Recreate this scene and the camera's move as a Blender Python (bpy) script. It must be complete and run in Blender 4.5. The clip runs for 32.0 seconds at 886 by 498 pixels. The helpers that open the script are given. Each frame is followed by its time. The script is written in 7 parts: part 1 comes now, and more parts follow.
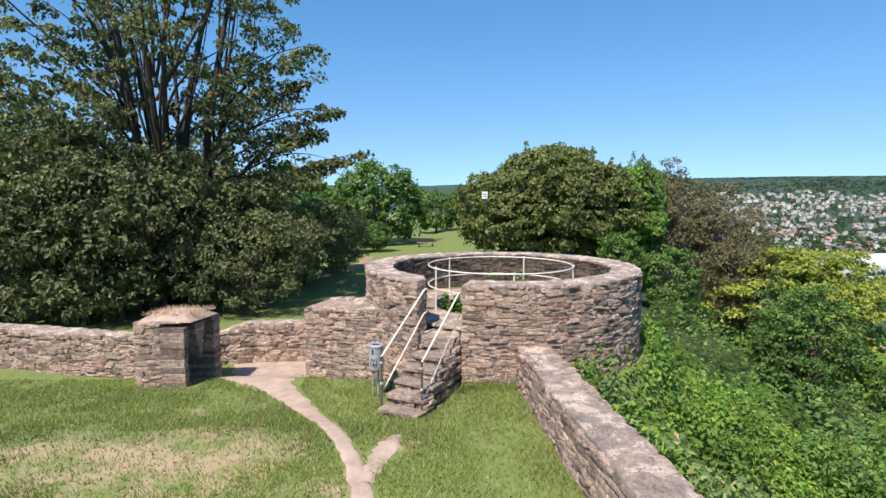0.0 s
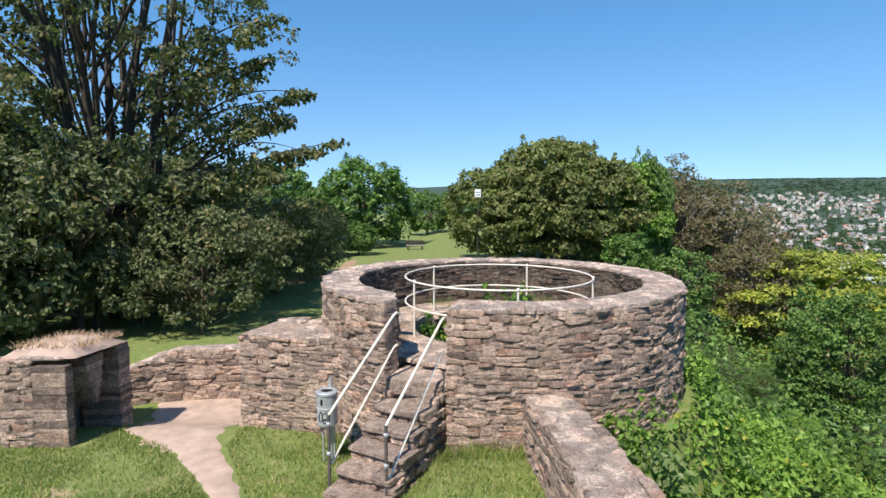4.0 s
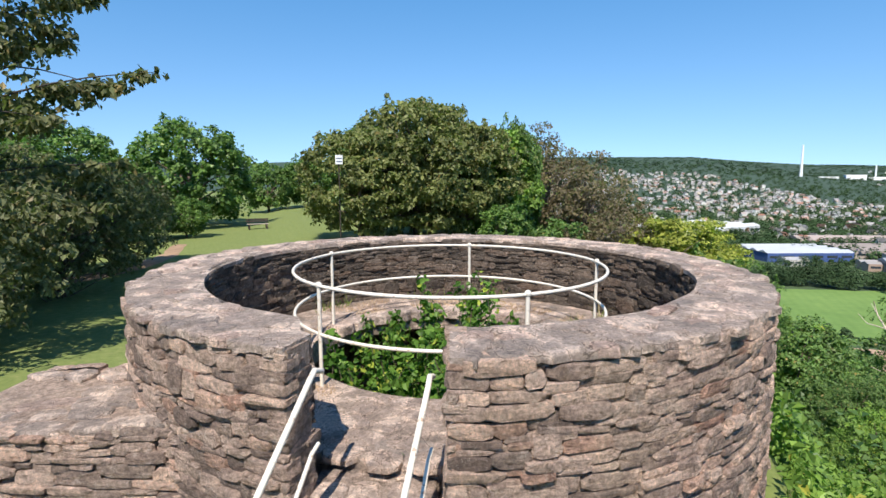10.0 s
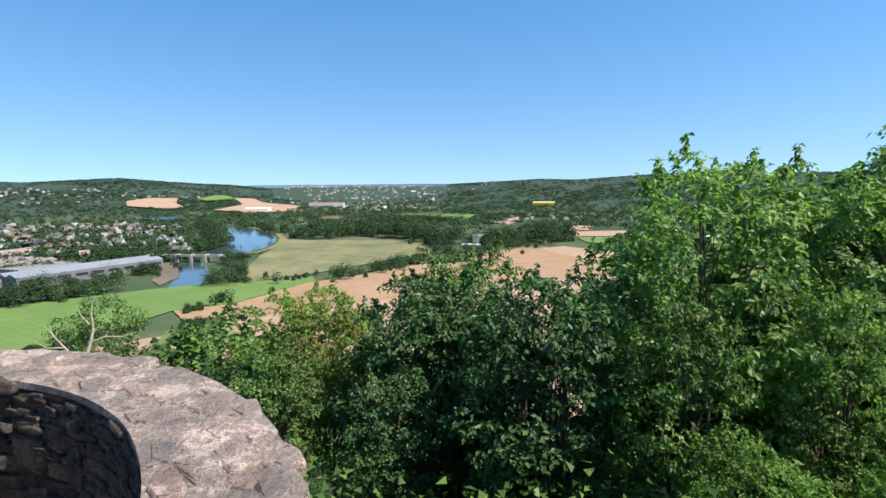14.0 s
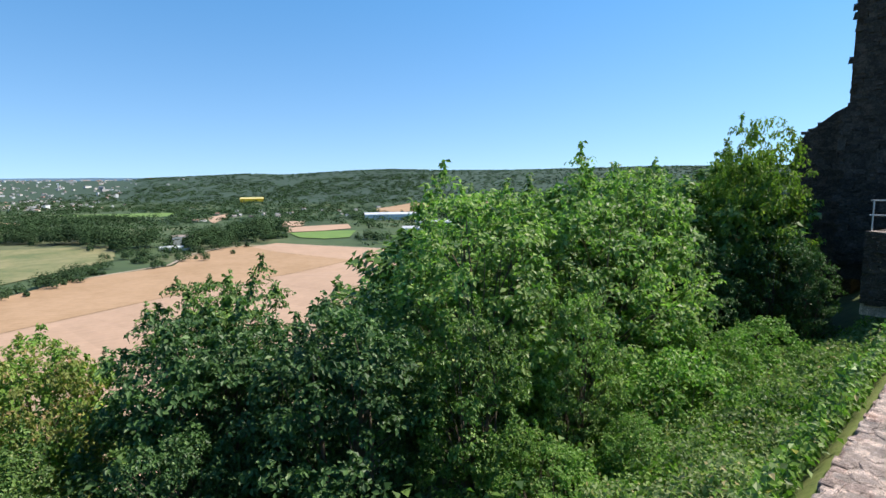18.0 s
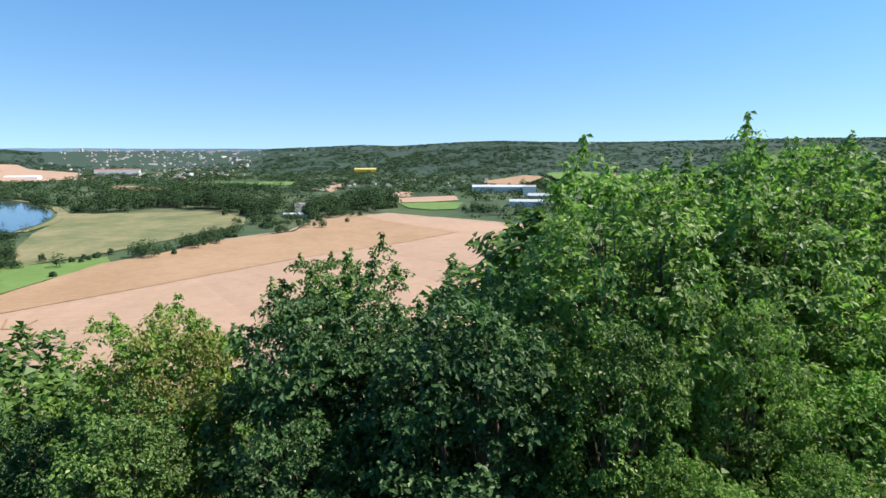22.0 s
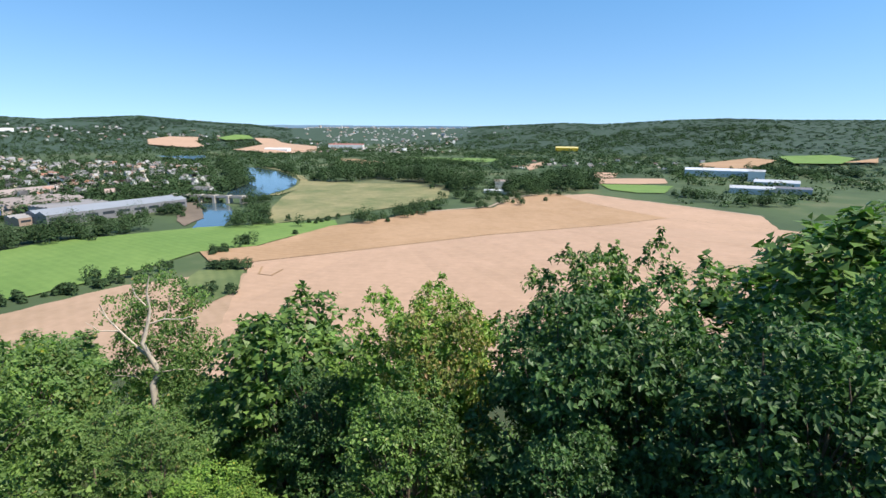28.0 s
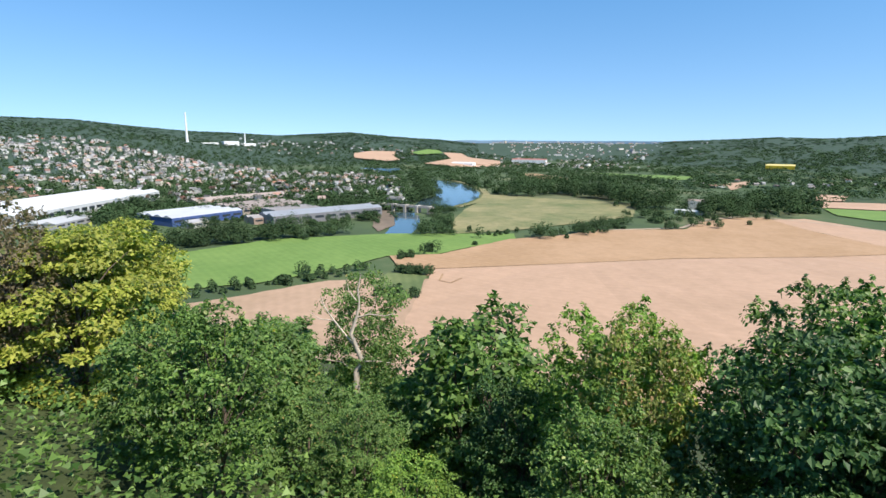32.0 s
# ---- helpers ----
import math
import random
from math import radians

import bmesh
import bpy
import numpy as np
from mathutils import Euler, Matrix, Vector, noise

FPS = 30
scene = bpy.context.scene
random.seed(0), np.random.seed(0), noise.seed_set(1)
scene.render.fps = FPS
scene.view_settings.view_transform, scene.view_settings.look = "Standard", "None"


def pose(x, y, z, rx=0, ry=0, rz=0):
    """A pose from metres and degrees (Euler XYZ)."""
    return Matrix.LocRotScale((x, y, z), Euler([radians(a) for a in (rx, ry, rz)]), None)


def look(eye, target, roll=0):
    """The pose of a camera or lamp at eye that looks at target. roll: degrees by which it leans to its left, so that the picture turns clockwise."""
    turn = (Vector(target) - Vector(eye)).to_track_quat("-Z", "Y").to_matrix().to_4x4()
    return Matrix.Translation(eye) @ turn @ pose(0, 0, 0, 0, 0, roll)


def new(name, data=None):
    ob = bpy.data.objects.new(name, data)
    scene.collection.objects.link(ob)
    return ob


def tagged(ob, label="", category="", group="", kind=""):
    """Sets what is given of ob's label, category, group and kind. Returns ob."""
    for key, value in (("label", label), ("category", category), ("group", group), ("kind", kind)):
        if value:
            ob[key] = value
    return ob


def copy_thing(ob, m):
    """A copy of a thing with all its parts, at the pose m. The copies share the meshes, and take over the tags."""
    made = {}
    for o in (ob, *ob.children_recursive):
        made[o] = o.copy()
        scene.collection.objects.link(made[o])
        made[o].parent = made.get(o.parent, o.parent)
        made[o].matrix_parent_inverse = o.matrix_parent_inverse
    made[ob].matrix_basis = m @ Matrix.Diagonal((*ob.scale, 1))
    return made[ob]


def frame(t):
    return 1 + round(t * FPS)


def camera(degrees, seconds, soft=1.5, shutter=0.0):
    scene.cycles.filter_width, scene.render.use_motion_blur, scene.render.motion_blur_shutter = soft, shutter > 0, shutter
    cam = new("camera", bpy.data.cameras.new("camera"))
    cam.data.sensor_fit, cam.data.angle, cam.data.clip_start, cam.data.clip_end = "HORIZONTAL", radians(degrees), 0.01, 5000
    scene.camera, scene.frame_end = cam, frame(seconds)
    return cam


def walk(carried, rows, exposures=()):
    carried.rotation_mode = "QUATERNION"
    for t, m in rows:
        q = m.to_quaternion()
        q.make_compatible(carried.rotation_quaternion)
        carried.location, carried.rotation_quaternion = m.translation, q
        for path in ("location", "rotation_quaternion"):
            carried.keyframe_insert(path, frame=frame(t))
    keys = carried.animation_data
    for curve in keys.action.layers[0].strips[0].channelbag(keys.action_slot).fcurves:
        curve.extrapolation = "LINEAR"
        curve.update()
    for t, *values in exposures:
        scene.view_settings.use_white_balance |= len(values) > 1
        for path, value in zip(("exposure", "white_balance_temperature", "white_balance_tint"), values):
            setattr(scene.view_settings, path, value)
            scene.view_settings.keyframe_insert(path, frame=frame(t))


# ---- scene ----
cam = camera(79.4, 32.0)
METRES, EYE, TILT, LEAN, TURN = 20.0, 4.0, -5.3, 0.0, 0.0
ROWS = [
    (0.0, 0.0, 0.0, 0.0, 0.0, 0.0, -0.0),
    (0.5, 0.0043, 0.0206, 0.0011, -0.11, 0.05, 0.01),
    (1.0, 0.0101, 0.0351, 0.0021, -0.23, 0.1, 0.02),
    (1.5, 0.0207, 0.0647, 0.0021, -0.33, 0.13, 0.05),
    (2.0, 0.0258, 0.0838, 0.0021, -0.45, 0.16, 0.11),
    (2.5, 0.0344, 0.1046, 0.0028, -0.53, 0.16, 0.15),
    (4.5, 0.0079, 0.1848, 0.0061, -1.01, 0.2, 0.03),
    (5.0, 0.0075, 0.2005, 0.0067, -1.82, 0.12, 0.13),
    (5.5, 0.0093, 0.224, 0.0057, -3.33, -0.12, 0.28),
    (6.0, 0.0085, 0.2465, 0.0067, -4.94, -0.35, 0.44),
    (6.5, 0.0043, 0.2633, 0.0068, -6.54, -0.6, 0.62),
    (7.0, 0.0024, 0.2846, 0.0055, -8.13, -0.86, 0.79),
    (7.5, -0.0033, 0.303, 0.0059, -9.73, -1.13, 0.97),
    (8.0, -0.0089, 0.3264, 0.0051, -11.28, -1.42, 1.11),
    (8.5, -0.0128, 0.3561, 0.0039, -12.9, -1.71, 1.25),
    (9.0, -0.023, 0.3769, 0.0029, -14.51, -1.98, 1.4),
    (9.5, -0.0264, 0.3936, 0.0036, -16.08, -2.27, 1.57),
    (10.0, -0.0311, 0.4121, 0.0043, -17.68, -2.56, 1.71),
    (10.5, -0.037, 0.4334, 0.0038, -19.27, -2.88, 1.86),
    (11.0, -0.034, 0.4581, 0.0037, -20.84, -3.19, 2.04),
    (11.5, -0.0289, 0.483, 0.0033, -22.28, -3.49, 2.17),
    (12.0, -0.0235, 0.5, 0.0052, -30.77, -3.72, 2.96),
    (12.5, -0.0234, 0.5128, 0.0112, -47.5, -4.25, 4.28),
    (13.0, -0.0189, 0.5255, 0.0153, -64.25, -5.05, 5.2),
    (13.5, -0.0105, 0.5358, 0.0274, -81.06, -6.11, 5.71),
    (14.0, -0.007, 0.5436, 0.0332, -97.86, -7.22, 5.73),
    (14.5, -0.0035, 0.5505, 0.0406, -114.67, -8.27, 5.26),
    (15.0, -0.0013, 0.5562, 0.0519, -131.38, -9.07, 4.38),
    (15.5, 0.0009, 0.5687, 0.0543, -135.41, -9.31, 4.11),
    (17.5, 0.0313, 0.6173, 0.0743, -129.73, -10.3, 4.53),
    (18.0, 0.0417, 0.6251, 0.0847, -128.3, -10.55, 4.58),
    (18.5, 0.0528, 0.6301, 0.0866, -126.87, -10.79, 4.63),
    (19.0, 0.0629, 0.6237, 0.0888, -125.45, -11.05, 4.64),
    (19.5, 0.0747, 0.6161, 0.088, -124.01, -11.35, 4.64),
    (20.0, 0.0838, 0.6099, 0.0867, -122.54, -11.59, 4.67),
    (20.5, 0.0837, 0.6108, 0.0915, -121.1, -11.79, 4.72),
    (21.0, 0.0929, 0.6097, 0.093, -119.67, -12.05, 4.74),
    (21.5, 0.1152, 0.6051, 0.0912, -118.22, -12.3, 4.78),
    (22.0, 0.1287, 0.611, 0.0911, -116.81, -12.54, 4.77),
    (22.5, 0.1327, 0.6181, 0.0938, -115.38, -12.8, 4.81),
    (23.0, 0.153, 0.6206, 0.0921, -113.96, -13.06, 4.84),
    (23.5, 0.18, 0.6244, 0.0906, -112.54, -13.37, 4.84),
    (24.0, 0.1938, 0.6386, 0.0907, -111.12, -13.62, 4.81),
    (24.5, 0.1974, 0.6511, 0.0953, -109.7, -13.85, 4.8),
    (26.5, 0.2256, 0.684, 0.1002, -102.86, -14.13, 4.84),
    (27.0, 0.2279, 0.6981, 0.1034, -100.49, -13.76, 4.82),
    (27.5, 0.2261, 0.7065, 0.1056, -98.09, -13.39, 4.84),
    (28.0, 0.2294, 0.7064, 0.1058, -95.73, -13.03, 4.86),
    (28.5, 0.2304, 0.708, 0.1057, -93.31, -12.67, 4.85),
    (29.0, 0.2312, 0.714, 0.1057, -90.92, -12.3, 4.84),
    (29.5, 0.2316, 0.7205, 0.1049, -88.48, -11.89, 4.85),
    (30.0, 0.2311, 0.7279, 0.1037, -86.09, -11.5, 4.82),
    (30.5, 0.2295, 0.7333, 0.1043, -83.68, -11.09, 4.8),
    (31.0, 0.2256, 0.7405, 0.1067, -81.3, -10.67, 4.76),
    (31.5, 0.2213, 0.7448, 0.1084, -78.92, -10.24, 4.74),
    (32.0, 0.2231, 0.7463, 0.1084, -76.53, -9.85, 4.7),
]
walk(cam, [(t, pose(0, 0, EYE, TILT, LEAN, TURN) @ pose(METRES * x, METRES * y, METRES * z, 90 + pitch, roll, yaw)) for t, x, y, z, yaw, pitch, roll in ROWS])

# ---- light ----
world = bpy.data.worlds.new("sky")
scene.world = world
world.use_nodes = True
wt = world.node_tree
sky = wt.nodes.new("ShaderNodeTexSky")
sky.sky_type = "NISHITA"
sky.sun_disc = False
SUN_TO = Vector((-0.32, -0.61, 1.0)).normalized()
sky.sun_elevation = math.asin(SUN_TO.z)
sky.sun_rotation = math.atan2(SUN_TO.x, SUN_TO.y)
sky.altitude = 200
sky.air_density, sky.dust_density, sky.ozone_density = 1.0, 0.0, 2.0
wt.nodes["Background"].inputs["Strength"].default_value = 0.115
way = wt.nodes.new("ShaderNodeTexCoord")
lift = wt.nodes.new("ShaderNodeVectorMath")
lift.operation = "MULTIPLY_ADD"
lift.inputs[1].default_value, lift.inputs[2].default_value = (1, 1, 0.9), (0, 0, 0.10)
wt.links.new(way.outputs["Generated"], lift.inputs[0])
wt.links.new(lift.outputs[0], sky.inputs[0])
air = wt.nodes.new("ShaderNodeMix")
air.data_type, air.blend_type = "RGBA", "MULTIPLY"
air.inputs[0].default_value = 1.0
up = wt.nodes.new("ShaderNodeSeparateXYZ")
wt.links.new(way.outputs["Generated"], up.inputs[0])
clear = wt.nodes.new("ShaderNodeValToRGB")
clear.color_ramp.elements[0].color, clear.color_ramp.elements[1].color = (0.86, 0.955, 1.04, 1), (0.60, 1.01, 1.2, 1)
clear.color_ramp.elements[1].position = 0.3
wt.links.new(up.outputs["Z"], clear.inputs[0])
wt.links.new(clear.outputs[0], air.inputs[7])
wt.links.new(sky.outputs[0], air.inputs[6])
wt.links.new(air.outputs[2], wt.nodes["Background"].inputs["Color"])
sun = new("sun", bpy.data.lights.new("sun", "SUN"))
sun.data.energy, sun.data.angle, sun.data.color = 5.0, radians(0.53), (1.0, 0.925, 0.81)
sun.matrix_world = look(SUN_TO * 50, (0, 0, 0))

scene.view_settings.exposure = 0.55


# ---- materials ----
def nodes_of(name, rough=0.9, metal=0.0):
    m = bpy.data.materials.new(name)
    m.use_nodes = True
    nt = m.node_tree
    b = nt.nodes["Principled BSDF"]
    b.inputs["Roughness"].default_value = rough
    b.inputs["Metallic"].default_value = metal
    b.inputs["Specular IOR Level"].default_value = 0.3
    return m, nt, b


def ramp(nt, stops, src):
    r = nt.nodes.new("ShaderNodeValToRGB")
    while len(r.color_ramp.elements) < len(stops):
        r.color_ramp.elements.new(0.5)
    for e, (p, c) in zip(r.color_ramp.elements, stops):
        e.position, e.color = p, (*c, 1)
    nt.links.new(src, r.inputs[0])
    return r.outputs[0]


def position(nt):
    return nt.nodes.new("ShaderNodeNewGeometry").outputs["Position"]


def wnoise(nt, scale, detail=4.0, rough=0.6, stretch=None):
    n = nt.nodes.new("ShaderNodeTexNoise")
    n.inputs["Scale"].default_value, n.inputs["Detail"].default_value, n.inputs["Roughness"].default_value = scale, detail, rough
    src = position(nt)
    if stretch:
        mp = nt.nodes.new("ShaderNodeMapping")
        mp.inputs["Scale"].default_value = stretch
        nt.links.new(src, mp.inputs[0])
        src = mp.outputs[0]
    nt.links.new(src, n.inputs["Vector"])
    return n.outputs[0]


def mixc(nt, fac, a, b, mode="MIX"):
    m = nt.nodes.new("ShaderNodeMix")
    m.data_type, m.blend_type = "RGBA", mode
    for sock, v in ((m.inputs[0], fac), (m.inputs[6], a), (m.inputs[7], b)):
        if isinstance(v, (int, float)):
            sock.default_value = v
        elif isinstance(v, tuple):
            sock.default_value = (*v, 1)
        else:
            nt.links.new(v, sock)
    return m.outputs[2]


def math2(nt, op, a, b):
    m = nt.nodes.new("ShaderNodeMath")
    m.operation = op
    for sock, v in ((m.inputs[0], a), (m.inputs[1], b)):
        if isinstance(v, (int, float)):
            sock.default_value = v
        else:
            nt.links.new(v, sock)
    return m.outputs[0]


def bump(nt, b, h, strength=0.5, dist=0.02):
    n = nt.nodes.new("ShaderNodeBump")
    n.inputs["Strength"].default_value, n.inputs["Distance"].default_value = strength, dist
    nt.links.new(h, n.inputs["Height"])
    nt.links.new(n.outputs[0], b.inputs["Normal"])


def random_of(nt):
    """A random number for each piece: by object and by island."""
    a = nt.nodes.new("ShaderNodeObjectInfo").outputs["Random"]
    b = nt.nodes.new("ShaderNodeNewGeometry").outputs["Random Per Island"]
    return math2(nt, "FRACT", math2(nt, "ADD", a, b), 0.0)


def stone_material(name, stops, rough=0.92, lime=1.0):
    m, nt, b = nodes_of(name, rough)
    c = ramp(nt, stops, random_of(nt))
    g = wnoise(nt, 9.0, 6, 0.7)
    c = mixc(nt, 1.0, c, ramp(nt, [(0.28, (0.5, 0.48, 0.47)), (0.72, (1.38, 1.35, 1.32))], g), "MULTIPLY")
    li = ramp(nt, [(0.56, (0, 0, 0)), (0.7, (1, 1, 1))], wnoise(nt, 3.1, 5, 0.65))
    c = mixc(nt, math2(nt, "MULTIPLY", li, 0.4 * lime), c, (0.45, 0.36, 0.285))
    smear = ramp(nt, [(0.53, (0, 0, 0)), (0.64, (1, 1, 1))], wnoise(nt, 0.75, 6, 0.72))
    c = mixc(nt, math2(nt, "MULTIPLY", smear, 0.5 * lime), c, (0.54, 0.41, 0.315))
    dk = ramp(nt, [(0.55, (0, 0, 0)), (0.72, (1, 1, 1))], wnoise(nt, 1.3, 5, 0.7))
    c = mixc(nt, math2(nt, "MULTIPLY", dk, 0.4), c, (0.1, 0.083, 0.075))
    fine = ramp(nt, [(0.34, (0.5, 0.49, 0.48)), (0.5, (0.98, 0.98, 0.98)), (0.66, (1.6, 1.57, 1.53))], wnoise(nt, 30, 8, 0.82))
    c = mixc(nt, 1.0, c, fine, "MULTIPLY")
    spots = ramp(nt, [(0.56, (0, 0, 0)), (0.63, (1, 1, 1))], wnoise(nt, 11, 7, 0.78))
    c = mixc(nt, math2(nt, "MULTIPLY", spots, 0.6 * lime), c, (0.64, 0.53, 0.45))
    pits = ramp(nt, [(0.565, (0, 0, 0)), (0.63, (1, 1, 1))], wnoise(nt, 8.5, 8, 0.8))
    c = mixc(nt, math2(nt, "MULTIPLY", pits, 0.36), c, (0.1, 0.08, 0.07))
    layers = wnoise(nt, 1.0, 7, 0.75, (8.0, 8.0, 24.0))
    c2 = mixc(nt, 1.0, c, ramp(nt, [(0.33, (0.6, 0.58, 0.57)), (0.48, (1.0, 1.0, 1.0)), (0.72, (1.12, 1.11, 1.1))], layers), "MULTIPLY")
    nt.links.new(c2, b.inputs["Base Color"])
    rough_h = math2(nt, "ADD", math2(nt, "MULTIPLY", layers, 0.7), wnoise(nt, 17.0, 7, 0.75))
    bump(nt, b, math2(nt, "ADD", rough_h, math2(nt, "MULTIPLY", wnoise(nt, 60.0, 5, 0.7), 0.4)), 1.0, 0.07)
    return m


STONE = stone_material("rubble_stone", [(0.0, (0.2, 0.15, 0.13)), (0.22, (0.48, 0.36, 0.305)), (0.48, (0.7, 0.53, 0.44)), (0.66, (0.29, 0.225, 0.195)), (0.85, (0.76, 0.56, 0.45)), (1.0, (0.46, 0.28, 0.215))])


def cap_material(name, stops):
    """Weathered top stone: grey and pinkish blotches, lichen specks, fine cracks."""
    m, nt, b = nodes_of(name, 0.94)
    c = ramp(nt, stops, random_of(nt))
    patch = ramp(nt, [(0.38, (0.17, 0.145, 0.13)), (0.47, (0.33, 0.265, 0.23)), (0.535, (0.42, 0.33, 0.28)), (0.56, (0.8, 0.64, 0.54)), (0.7, (0.7, 0.55, 0.46))], wnoise(nt, 3.1, 8, 0.68))
    c = mixc(nt, 0.62, c, patch)
    c = mixc(nt, 1.0, c, ramp(nt, [(0.33, (0.52, 0.5, 0.5)), (0.5, (1.0, 1.0, 1.0)), (0.67, (1.45, 1.42, 1.4))], wnoise(nt, 26, 8, 0.8)), "MULTIPLY")
    v = nt.nodes.new("ShaderNodeTexVoronoi")
    v.feature = "DISTANCE_TO_EDGE"
    v.inputs["Scale"].default_value = 5.5
    w = nt.nodes.new("ShaderNodeVectorMath")
    w.operation = "MULTIPLY_ADD"
    n = nt.nodes.new("ShaderNodeTexNoise")
    n.inputs["Scale"].default_value, n.inputs["Detail"].default_value = 3.0, 5
    nt.links.new(position(nt), n.inputs["Vector"])
    nt.links.new(n.outputs["Color"], w.inputs[0])
    w.inputs[1].default_value = (0.6, 0.6, 0.1)
    nt.links.new(position(nt), w.inputs[2])
    nt.links.new(w.outputs[0], v.inputs["Vector"])
    crack = ramp(nt, [(0.0, (0.3, 0.28, 0.27)), (0.012, (0.5, 0.48, 0.46)), (0.028, (1.5, 1.45, 1.4)), (0.07, (1.15, 1.14, 1.12)), (0.14, (1, 1, 1))], v.outputs["Distance"])
    c = mixc(nt, 0.75, c, mixc(nt, 1.0, c, crack, "MULTIPLY"))
    lichen = ramp(nt, [(0.585, (0, 0, 0)), (0.63, (1, 1, 1))], wnoise(nt, 19, 8, 0.8))
    c = mixc(nt, math2(nt, "MULTIPLY", lichen, 0.6), c, (0.66, 0.56, 0.48))
    soot = ramp(nt, [(0.56, (0, 0, 0)), (0.66, (1, 1, 1))], wnoise(nt, 6.5, 8, 0.78))
    c = mixc(nt, math2(nt, "MULTIPLY", soot, 0.32), c, (0.15, 0.12, 0.105))
    nt.links.new(c, b.inputs["Base Color"])
    h = math2(nt, "ADD", wnoise(nt, 12, 8, 0.75), math2(nt, "MULTIPLY", wnoise(nt, 55, 5, 0.7), 0.4))
    bump(nt, b, h, 1.0, 0.065)
    return m


CAPSTONE = cap_material("cap_stone", [(0.0, (0.276, 0.234, 0.21)), (0.35, (0.528, 0.408, 0.342)), (0.6, (0.384, 0.318, 0.282)), (0.8, (0.66, 0.48, 0.396)), (1.0, (0.48, 0.3, 0.24))])
PINKFLAG = cap_material("flag_stone", [(0.0, (0.42, 0.31, 0.26)), (0.5, (0.55, 0.41, 0.34)), (1.0, (0.62, 0.46, 0.375))])
MORTAR = stone_material("lime_mortar", [(0.0, (0.52, 0.40, 0.33)), (1.0, (0.52, 0.40, 0.33))], 0.95, 1.5)
CAPMORTAR = cap_material("cap_mortar", [(0.0, (0.46, 0.37, 0.31)), (1.0, (0.46, 0.37, 0.31))])
PINK = stone_material("pink_mortar", [(0.0, (0.52, 0.40, 0.33)), (1.0, (0.52, 0.40, 0.33))])
# weathered inner wall and pit: shade within the tower is put into both colours
INNERSTONE = stone_material("inner_stone_shaded", [(0.0, (0.082, 0.068, 0.058)), (0.4, (0.145, 0.118, 0.098)), (0.7, (0.204, 0.159, 0.129)), (1.0, (0.165, 0.118, 0.091))], 0.92, 0.35)
INNERJOINT = stone_material("joint_shaded", [(0.0, (0.107, 0.086, 0.071)), (1.0, (0.107, 0.086, 0.071))], 0.95, 0.3)
# stone of the keep's shaded north side: the shade is put into the colour
KEEPSTONE = stone_material("keep_stone_shaded", [(0.0, (0.045, 0.037, 0.031)), (0.5, (0.07, 0.058, 0.048)), (1.0, (0.1, 0.08, 0.065))], 0.95, 0.25)


def plain(name, col, rough=0.6, metal=0.0, vary=0.25, scale=6.0, bumpy=0.0):
    m, nt, b = nodes_of(name, rough, metal)
    lo, hi = 1 - vary, 1 + vary
    c = ramp(nt, [(0.3, tuple(v * lo for v in col)), (0.7, tuple(min(1, v * hi) for v in col))], wnoise(nt, scale, 5, 0.65))
    nt.links.new(c, b.inputs["Base Color"])
    if bumpy:
        bump(nt, b, wnoise(nt, scale * 4, 5, 0.6), bumpy, 0.01)
    return m


def worn_paint(name, col, under):
    m, nt, b = nodes_of(name, 0.5)
    w = ramp(nt, [(0.57, (0, 0, 0)), (0.62, (1, 1, 1))], wnoise(nt, 22, 6, 0.75))
    c = ramp(nt, [(0.3, tuple(v * 0.85 for v in col)), (0.7, col)], wnoise(nt, 5))
    nt.links.new(mixc(nt, w, c, under), b.inputs["Base Color"])
    bump(nt, b, wnoise(nt, 60), 0.2, 0.003)
    return m


PAINT = worn_paint("white_paint", (0.76, 0.70, 0.61), (0.42, 0.30, 0.22))
DARKPAINT = worn_paint("dark_paint", (0.10, 0.09, 0.085), (0.25, 0.15, 0.1))
GALV = plain("galvanised_steel", (0.45, 0.47, 0.49), 0.5, 0.5, 0.2, 14)
BLACK = plain("black_opening", (0.015, 0.015, 0.016), 0.7)
GRAVEL = plain("trodden_earth", (0.4, 0.295, 0.24), 0.95, 0, 0.22, 3.0, 0.5)
FURROWED = plain("brown_earth", (0.3, 0.2, 0.13), 0.95, 0, 0.25, 2.0, 0.5)
BARK = plain("bark", (0.13, 0.10, 0.075), 0.95, 0, 0.4, 9, 0.6)
BARKDARK = plain("dark_bark", (0.06, 0.05, 0.04), 0.95, 0, 0.4, 9, 0.6)
BARKGREY = plain("grey_bark", (0.24, 0.2, 0.165), 0.95, 0, 0.3, 9, 0.5)
BARKPALE = plain("bleached_wood", (0.5, 0.43, 0.35), 0.9, 0, 0.2, 6, 0.3)


